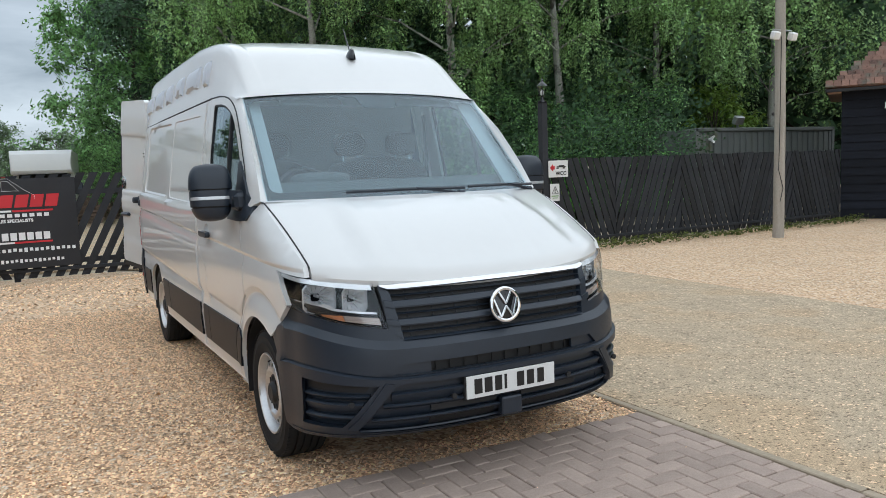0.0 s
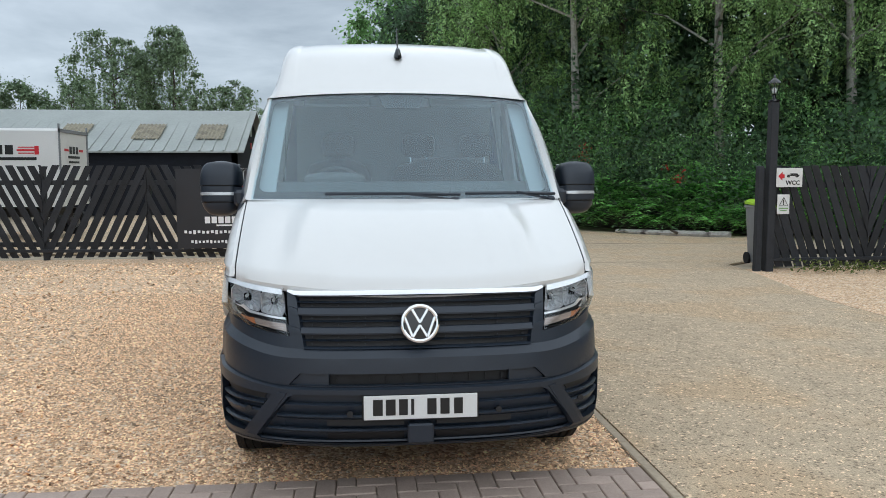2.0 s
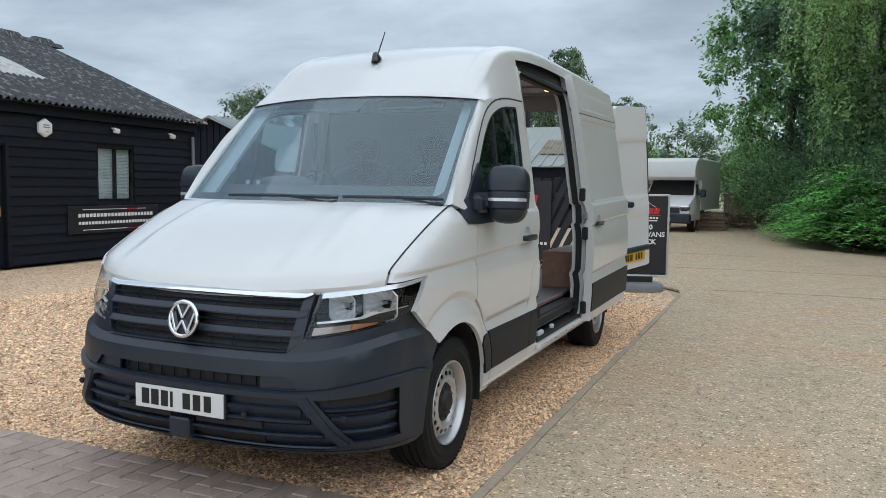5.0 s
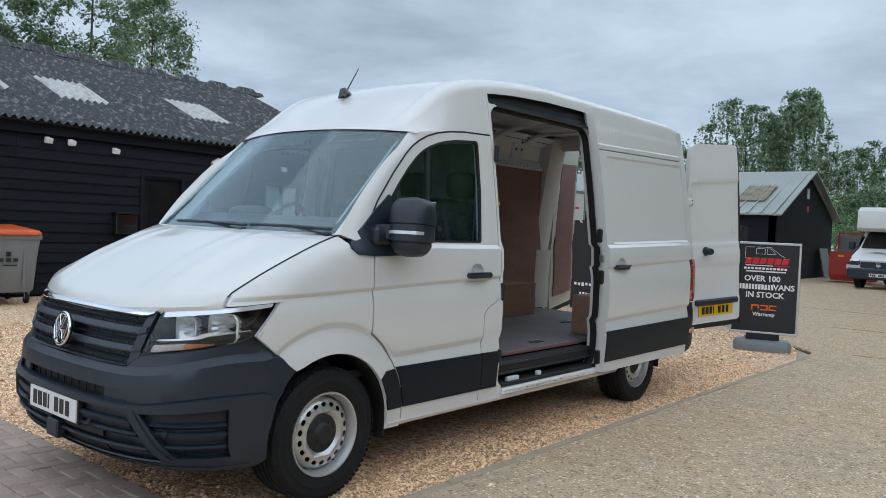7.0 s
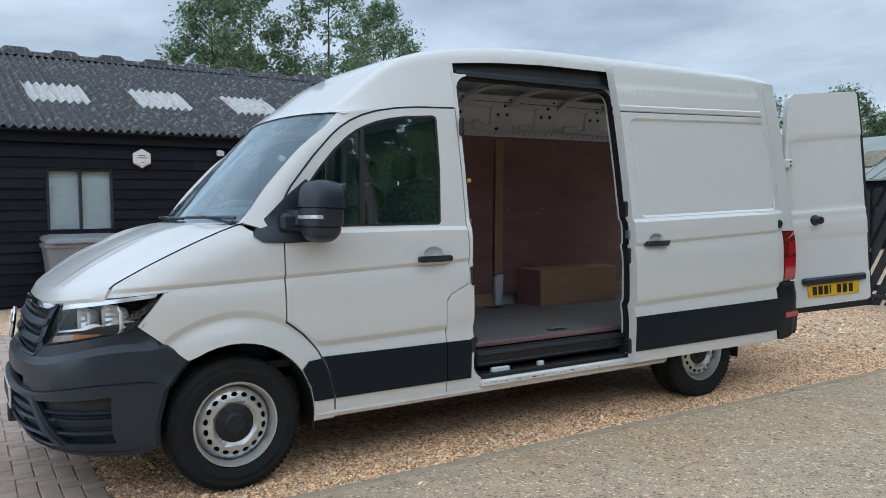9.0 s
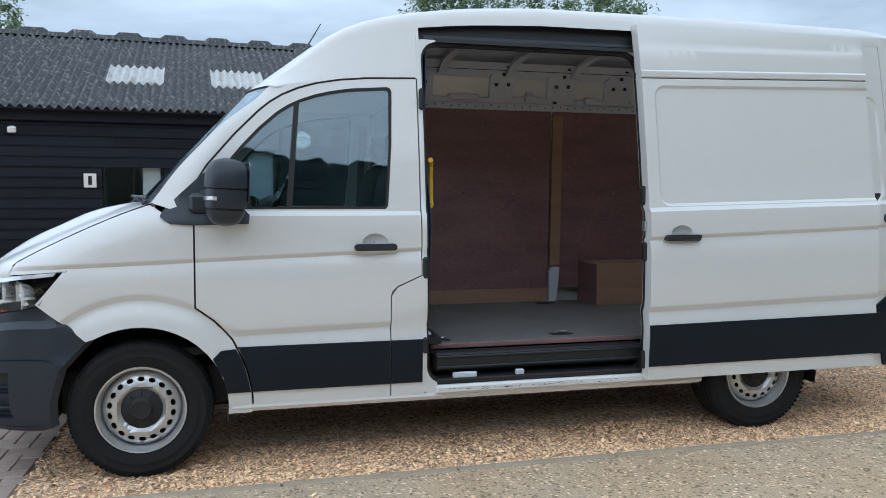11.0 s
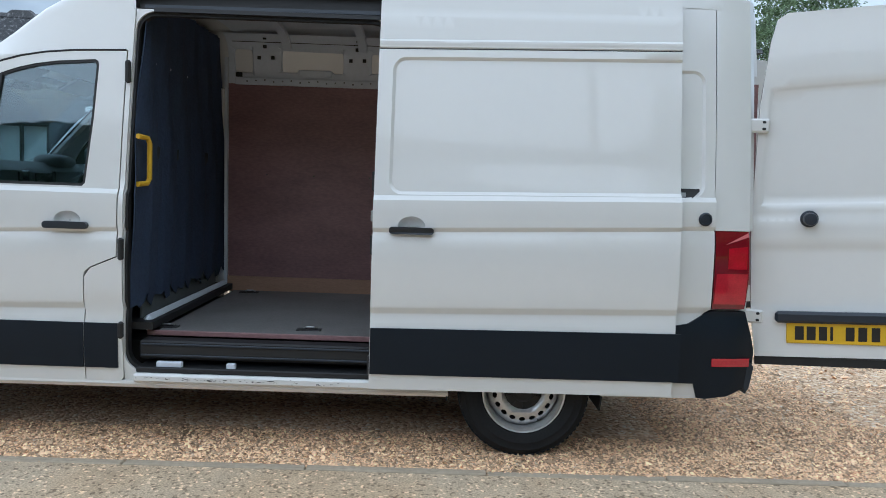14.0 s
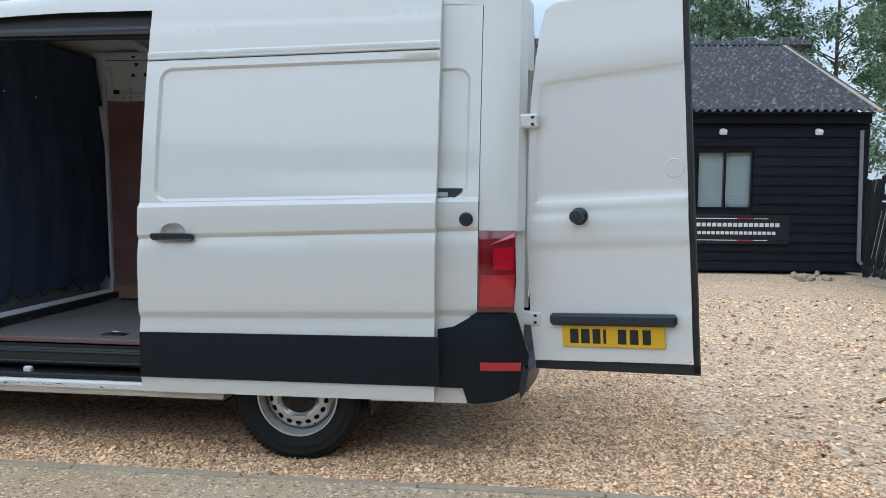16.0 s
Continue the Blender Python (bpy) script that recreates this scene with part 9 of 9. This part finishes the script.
# behind the yard and the office
WEEP = "tall weeping tree far beyond the back shed"
tree((-27.5, 88.0), 17.3, 5.6, 18000, 0.34, LEAF_FAR, DARKBARK, WEEP, 0.2, 3.6, 60)
tree((-20.5, 86.0), 17.0, 5.6, 18000, 0.34, LEAF_FAR, DARKBARK, WEEP, 0.15, 3.4, 60)
tree((-14.0, 87.0), 11.5, 4.0, 12000, 0.30, LEAF_FAR, DARKBARK, WEEP, 0.1, 2.5, 40)
tree((-40.0, 84.0), 10.5, 5.5, 14000, 0.30, LEAF_FAR, DARKBARK, "rounded oak far beyond the sheds", 0.1, 0, 60)
for x, y, h, r in ((-40, 51, 9.0, 2.5), (-37.0, 50, 8.9, 2.6), (-34, 51, 8.4, 2.6), (-31.0, 50, 9.3, 2.7), (-28, 51, 8.7, 2.6), (-25.0, 50, 9.1, 2.6), (-22.3, 51, 7.3, 2.4), (-19, 51, 7.5, 2.6)):
    tree((x, y), h, r, 6500, 0.225, LEAF_FAR, DARKBARK, "slender poplar in a row beyond the sheds", 0.1, 0, 110)
for x, y, h, r in ((-66.0, 37.1, 22.5, 5.2), (-60.9, 28.9, 23.6, 5.0), (-64.7, 22.9, 22.3, 4.6), (-62.3, 18.7, 20.3, 5.0)):
    tree((x, y), h, r, 18000, 0.32, LEAF_FAR, DARKBARK, "airy poplar rising behind the office roof", 0.1, 0, 170)
tree((-28.0, -7.6), 8.6, 2.2, 12000, 0.15, LEAF_FAR, DARKBARK, "airy poplar rising behind the office roof", 0.2, 0, 60)
for x, y, h, r in ((2.7, 34.6, 13.5, 3.6), (5.0, 44, 12, 4.5)):
    tree((x, y), h, r, 26000, 0.20, LEAF_SHRUB, DARKBARK, "broadleaf tree at the far end of the yard", 0.05, 0, 130)

for x, y, h, r in ((-4.4, 60, 6.4, 3.0), (-8.5, 60, 5.2, 3.0), (0.5, 58, 4.9, 2.6)):
    tree((x, y), h, r, 9000, 0.2, LEAF_FAR, DARKBARK, "low round tree beyond the far hedge", 0.05, 0, 60)

# hedge of shrubs and bracken along the drive, one mass that nobody could count
def bank(name, line, depth, height, n, size, mat, label, top=0.5, jitter=0.5):
    pts, faces_ = [], []
    segs = [(Vector((*a, 0)), Vector((*b, 0))) for a, b in zip(line, line[1:])]
    tot = sum((b - a).length for a, b in segs)
    for a, b in segs:
        m_ = int(n * (b - a).length / tot)
        t = rng.uniform(0, 1, m_)
        d = rng.uniform(0, 1, m_) ** 1.5 * depth
        nn = Vector((-(b - a).y, (b - a).x, 0)).normalized()
        base = np.array(a)[None] + np.outer(t, np.array(b - a)) + np.outer(d, np.array(nn))
        wob = np.array([noise.noise(Vector((q[0] * 0.7, q[1] * 0.7, 3.1))) + 0.5 * noise.noise(Vector((q[0] * 1.9, q[1] * 1.9, 8.0))) for q in base])
        surf = height * (0.35 + 0.65 * np.minimum(1, d / (depth * 0.45))) * (1 + jitter * wob)
        z = surf * (1 - rng.uniform(0, 1, m_) ** 2 * (1 - top))
        z = np.where(rng.uniform(0, 1, m_) < 0.25, surf * rng.uniform(0.05, 1, m_), z)
        base[:, 2] = np.maximum(z, 0.03)
        base[:, :2] += rng.normal(0, 0.12, (m_, 2))
        pts.append(base)
        sgn = -1.0 if depth > 0 else 1.0
        slope = np.array([noise.noise(Vector((q[0] * 0.9, q[1] * 0.9, q[2] * 0.9))) for q in base])
        faces_.append(np.outer(0.8 + 0.9 * slope, np.array(nn) * sgn) + np.outer(np.ones(m_), (0, 0, 0.9)) + np.outer(slope * 1.3, np.array((b - a).normalized())))
    return leaf_mesh(name, np.concatenate(pts), size, mat, None, label, "stuff", droop=0.2, facing=np.concatenate(faces_))


EDGE = [(14.0, 12.9), (9.5, 14.9), (6.7, 16.8), (3.4, 20.4), (2.5, 26.0), (1.8, 36.5)]
EDGE = EDGE[::-1]
EDGE_IN = [(x + 1.25, y + 1.0) for x, y in EDGE]
DEEP = [(x + 2.6, y + 2.2) for x, y in EDGE]
def belt(height):
    """Far belt of trees across the field: one lumpy mass with a ragged top."""
    line = [Vector((x, y, 0)) for x, y in ((29, -46), (36, -20), (38.5, 5), (40, 34))]
    run = resample(line, 240)
    rows_ = []
    for k, f in enumerate((0.0, 0.12, 0.25, 0.38, 0.5, 0.62, 0.73, 0.83, 0.91, 0.97, 1.0)):
        row_ = []
        for i, p in enumerate(run):
            q = Vector((i * 0.16, f * 9.0, 0.0))
            tall = height * (1 + 0.06 * noise.noise(Vector((i * 0.05, 2.2, 0))) + 0.05 * noise.noise(Vector((i * 0.21, 7.7, 0))) + 0.03 * noise.noise(Vector((i * 0.8, 4.4, 0))))
            out = 3.2 * f ** 2 + 1.5 * noise.noise(q) + 0.7 * noise.noise(q * 2.7) + 0.3 * noise.noise(q * 7.0)
            row_.append((p.x + out, p.y + 0.5 * noise.noise(q * 1.9 + Vector((9, 1, 0))), tall * f))
        rows_.append(row_)
    return put("field_trees", Geo().shell(rows_, lambda p: p + Vector((2.5, 0, -0.3))), LEAF_DARK, None, "tall green tree belt across the field", "trees", kind="stuff", smooth=60)


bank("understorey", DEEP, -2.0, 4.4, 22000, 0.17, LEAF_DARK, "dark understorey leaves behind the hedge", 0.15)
def shrubs(name, n, per, line, reach, heights, size, mat, label):
    """Rounded clumps of leaves heaped along a line: each clump is a leafy shell, lit on top and dark beneath."""
    segs = [(np.array(a), np.array(b)) for a, b in zip(line, line[1:])]
    lens = np.array([np.linalg.norm(b - a) for a, b in segs])
    pick = rng.choice(len(segs), n, p=lens / lens.sum())
    P, N = [], []
    for j in range(n):
        a, b = segs[pick[j]]
        t = (b - a) / np.linalg.norm(b - a)
        back = np.array([-t[1], t[0]])
        h = rng.uniform(*heights)
        c = np.array([*(a + (b - a) * rng.uniform() + back * reach * (h / heights[1]) * rng.uniform(0.6, 1.1)), h])
        r = rng.uniform(0.35, 0.85) * np.array([1, 1, rng.uniform(0.7, 1.1)])
        d = rng.normal(size=(per, 3)); d[:, 2] += 0.35
        d /= np.linalg.norm(d, axis=1)[:, None]
        lump = 1 + 0.30 * np.sin(d @ rng.normal(size=3) * 4 + rng.uniform(0, 6)) * np.sin(d @ rng.normal(size=3) * 3)
        P.append(c + d * r * (lump * rng.uniform(0.75, 1.08, per))[:, None])
        N.append(d + np.array([0, 0, 0.5]))
    P, N = np.concatenate(P), np.concatenate(N)
    ok = P[:, 2] > 0.05
    return leaf_mesh(name, P[ok], size, mat, None, label, "stuff", droop=0.3, facing=N[ok])


NEARBY = [p for p in EDGE_IN if p[1] < 30]
shrubs("shrub_bank", 150, 330, NEARBY, 1.2, (0.9, 3.6), 0.085, LEAF_SHRUB, "wild green shrubs crowding the edge of the drive")
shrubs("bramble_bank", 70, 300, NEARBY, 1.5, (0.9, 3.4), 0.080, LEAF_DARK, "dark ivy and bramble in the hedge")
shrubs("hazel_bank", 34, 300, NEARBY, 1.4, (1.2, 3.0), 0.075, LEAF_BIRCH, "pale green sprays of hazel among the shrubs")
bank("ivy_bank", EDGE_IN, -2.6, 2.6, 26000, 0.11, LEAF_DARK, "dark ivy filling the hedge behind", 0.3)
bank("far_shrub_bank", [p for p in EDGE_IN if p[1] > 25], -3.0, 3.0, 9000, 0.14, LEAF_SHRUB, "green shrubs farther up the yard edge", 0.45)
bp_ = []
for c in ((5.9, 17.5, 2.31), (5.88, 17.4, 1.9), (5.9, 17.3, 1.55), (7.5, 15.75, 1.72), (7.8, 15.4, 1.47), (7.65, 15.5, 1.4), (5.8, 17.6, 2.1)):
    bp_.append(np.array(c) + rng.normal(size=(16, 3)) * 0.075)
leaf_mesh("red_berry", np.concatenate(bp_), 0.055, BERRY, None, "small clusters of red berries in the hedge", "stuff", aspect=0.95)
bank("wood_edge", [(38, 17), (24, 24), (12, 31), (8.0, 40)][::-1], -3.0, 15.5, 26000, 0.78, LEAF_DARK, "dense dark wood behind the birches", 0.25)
bank("far_hedge", [(14, 60), (-4, 62), (-20, 60), (-50, 56)][::-1], 4.0, 4.6, 18000, 0.35, LEAF_SHRUB, "far green hedge behind the yard", 0.4)
belt(15.6)
bank("verge_weeds", [(15, 8.2), (6.6, 8.0)], 0.35, 0.16, 2600, 0.06, GRASS, "weeds along the fence foot", 0.2)
flat("woodland_floor", [(16.5, 12.6), (10.0, 15.6), (4.6, 21.0), (3.6, 27.0), (3.0, 40.0), (30, 40), (34, 14)], 0.0, 0.03, DIRT, "dark leaf litter under the trees", "ground")


def fronds(name, n, line, depth, label):
    """Bracken: arching fronds with two rows of tapering leaflets, one mass."""
    vs = []
    per = 12
    segs = [(np.array(a), np.array(b)) for a, b in zip(line, line[1:])]
    lens = np.array([np.linalg.norm(b - a) for a, b in segs])
    pick = rng.choice(len(segs), n, p=lens / lens.sum())
    for j in range(n):
        a, b = segs[pick[j]]
        t = (b - a) / np.linalg.norm(b - a)
        nn = np.array([t[1], -t[0]])
        d = rng.uniform(-0.05, 1.0) * depth
        base = np.array([*(a + (b - a) * rng.uniform() - nn * d), 0.05 + 1.35 * max(0.0, d / depth) ** 0.8 * (0.75 + 0.5 * rng.uniform()) + rng.uniform(0, 0.2)])
        base[2] *= 0.85 + 0.75 * noise.noise(Vector((base[0] * 0.8, base[1] * 0.8, 1.7)))
        yaw = rng.normal(0, 1.1)
        out = nn * math.cos(yaw) + t * math.sin(yaw)
        out3, side = np.array([out[0], out[1], 0.0]), np.array([-out[1], out[0], 0.0])
        ln = rng.uniform(0.75, 1.4)
        for k in range(per):
            u = (k + 1) / per
            p = base + out3 * ln * u * 0.8 + np.array([0, 0, ln * (1.05 * u - 1.05 * u * u)])
            w, h = 0.23 * ln * (1 - u) ** 0.8 * min(1, u * 5) + 0.014, 0.046 * ln
            for sg in (-1, 1):
                q = p + side * sg * w + out3 * 0.05 * ln - np.array([0, 0, 0.25 * w])
                vs += [p - out3 * h, q, p + out3 * h]
    v = np.array(vs)
    m_ = len(v) // 3
    me = bpy.data.meshes.new(name)
    me.vertices.add(m_ * 3); me.loops.add(m_ * 3); me.polygons.add(m_)
    me.vertices.foreach_set("co", v.reshape(-1))
    me.loops.foreach_set("vertex_index", np.arange(m_ * 3))
    me.polygons.foreach_set("loop_start", np.arange(m_) * 3)
    me.polygons.foreach_set("loop_total", np.full(m_, 3))
    me.materials.append(LEAF_FERN)
    me.update()
    return tagged(new(name, me), label, "fern", kind="stuff")


fronds("bracken", 1900, [p for p in EDGE if p[1] < 27], 1.35, "bright green bracken fronds at the hedge foot")


# ---- loose gravel stones and brick pavers ----
def stones(name, n, region, size, label, seed):
    """Angular flint chips lying over the bed, one mesh."""
    r = np.random.default_rng(seed)
    x0, x1, y0, y1 = region
    c = np.stack([r.uniform(x0, x1, n), r.uniform(y0, y1, n), r.uniform(-0.013, -0.001, n)], 1)
    # none in the dark strip under the van's floor
    c = c[~((abs(c[:, 0]) < 0.62) & (c[:, 1] > 0.7) & (c[:, 1] < 5.5))]
    n = len(c)
    base = np.array([(1, 0, 0), (-1, 0, 0), (0, 1, 0), (0, -1, 0), (0, 0, 1), (0, 0, -1)], float)
    s = size * np.exp(r.normal(0, 0.32, n))
    dims = np.stack([s * r.uniform(0.7, 1.2, n), s * r.uniform(0.5, 0.9, n), s * r.uniform(0.3, 0.55, n)], 1)
    v = base[None] * dims[:, None] + r.normal(0, 0.14, (n, 6, 3)) * s[:, None, None]
    ang = r.uniform(0, 2 * math.pi, n)
    ca, sa = np.cos(ang)[:, None], np.sin(ang)[:, None]
    tilt = r.normal(0, 0.35, n)[:, None]
    x, y, z = v[:, :, 0], v[:, :, 1], v[:, :, 2]
    z2 = z + x * tilt
    v = np.stack([x * ca - y * sa, x * sa + y * ca, z2], 2) + c[:, None]
    tri_ = np.array([(0, 2, 4), (2, 1, 4), (1, 3, 4), (3, 0, 4)])
    f = (np.arange(n)[:, None, None] * 6 + tri_[None]).reshape(-1)
    me = bpy.data.meshes.new(name)
    me.vertices.add(n * 6); me.loops.add(len(f)); me.polygons.add(n * 4)
    me.vertices.foreach_set("co", v.reshape(-1))
    me.loops.foreach_set("vertex_index", f)
    me.polygons.foreach_set("loop_start", np.arange(n * 4) * 3)
    me.polygons.foreach_set("loop_total", np.full(n * 4, 3))
    me.materials.append(STONE)
    me.update()
    return tagged(new(name, me), label, "gravel", kind="stuff")


GOLD = "loose golden flint chips lying thick on the bed"
stones("gravel_stones", 98000, (-2.9, 1.215, 0.40, 6.9), 0.0092, GOLD, 3)
stones("gravel_stones", 36000, (0.2, 1.225, 1.0, 7.6), 0.0088, GOLD, 4)
stones("gravel_stones", 30000, (-6.5, -2.9, 0.4, 7.0), 0.0125, GOLD, 5)
stones("gravel_stones", 7000, (-6.5, 1.0, 6.9, 10.6), 0.018, GOLD, 8)
stones("spilled_stones", 420, (1.2, 1.55, 0.6, 8.4), 0.009, "a few flint chips strayed onto the concrete", 6)
stones("spilled_stones", 160, (-3.0, 1.2, -1.8, 0.42), 0.007, "a few flint chips strayed onto the paving", 7)

# herringbone brick paving: nearest bricks as pieces, the rest joined
paving = thing("brick_paving", "brown-grey block paving laid in herringbone", "paving", kind="structure")
L_, W_ = 0.2, 0.1
bricks = []
for i in range(-70, 70):
    for j in range(-70, 70):
        k = (i - j) % 4
        cx, cy = i * W_, j * W_
        if k == 0:
            bricks.append((cx + 0.1, cy + 0.05, 0))
        elif k == 3:
            bricks.append((cx + 0.05, cy + 0.1, 1))
near, rest = [], []
for x, y, o in bricks:
    x += -2.5
    y += -1.5
    hx, hy = (0.1, 0.05) if o == 0 else (0.05, 0.1)
    a0, a1, b0, b1 = max(x - hx, -6.2), min(x + hx, 1.2), max(y - hy, -3.4), min(y + hy, 0.42)
    if a1 - a0 < 0.02 or b1 - b0 < 0.02:
        continue
    whole = (a1 - a0) * (b1 - b0) > 0.0199
    item = ((a0 + a1) / 2, (b0 + b1) / 2, a1 - a0, b1 - b0, whole, o)
    (near if -2.0 < x < 1.2 and -1.35 < y < 0.42 else rest).append(item)
near.sort(key=lambda q: -q[1] - abs(q[0]) * 0.05)
rest += near[300:]
near = near[:300]
whole_mesh = mesh_of("brick", Geo().box((0, 0, 0), (0.195, 0.095, 0.05), 0.005), PAVER)
for x, y, w, h, whole, o in near:
    me = whole_mesh if whole else mesh_of("brick", Geo().box((0, 0, 0), (w - 0.005, h - 0.005, 0.05), 0.005), PAVER)
    turn = (90 if o else 0) if whole else 0
    piece("brick", me, paving, pose(x, y, -0.0255 + random.uniform(-0.002, 0.002), random.uniform(-0.6, 0.6), random.uniform(-0.6, 0.6), turn + random.uniform(-0.5, 0.5)))
g = Geo()
for x, y, w, h, whole, o in rest:
    g.box((x, y, -0.0255 + random.uniform(-0.002, 0.002)), (w - 0.005, h - 0.005, 0.05), 0.004)
put("bricks", g, PAVER, paving, kind="stuff", smooth=0)
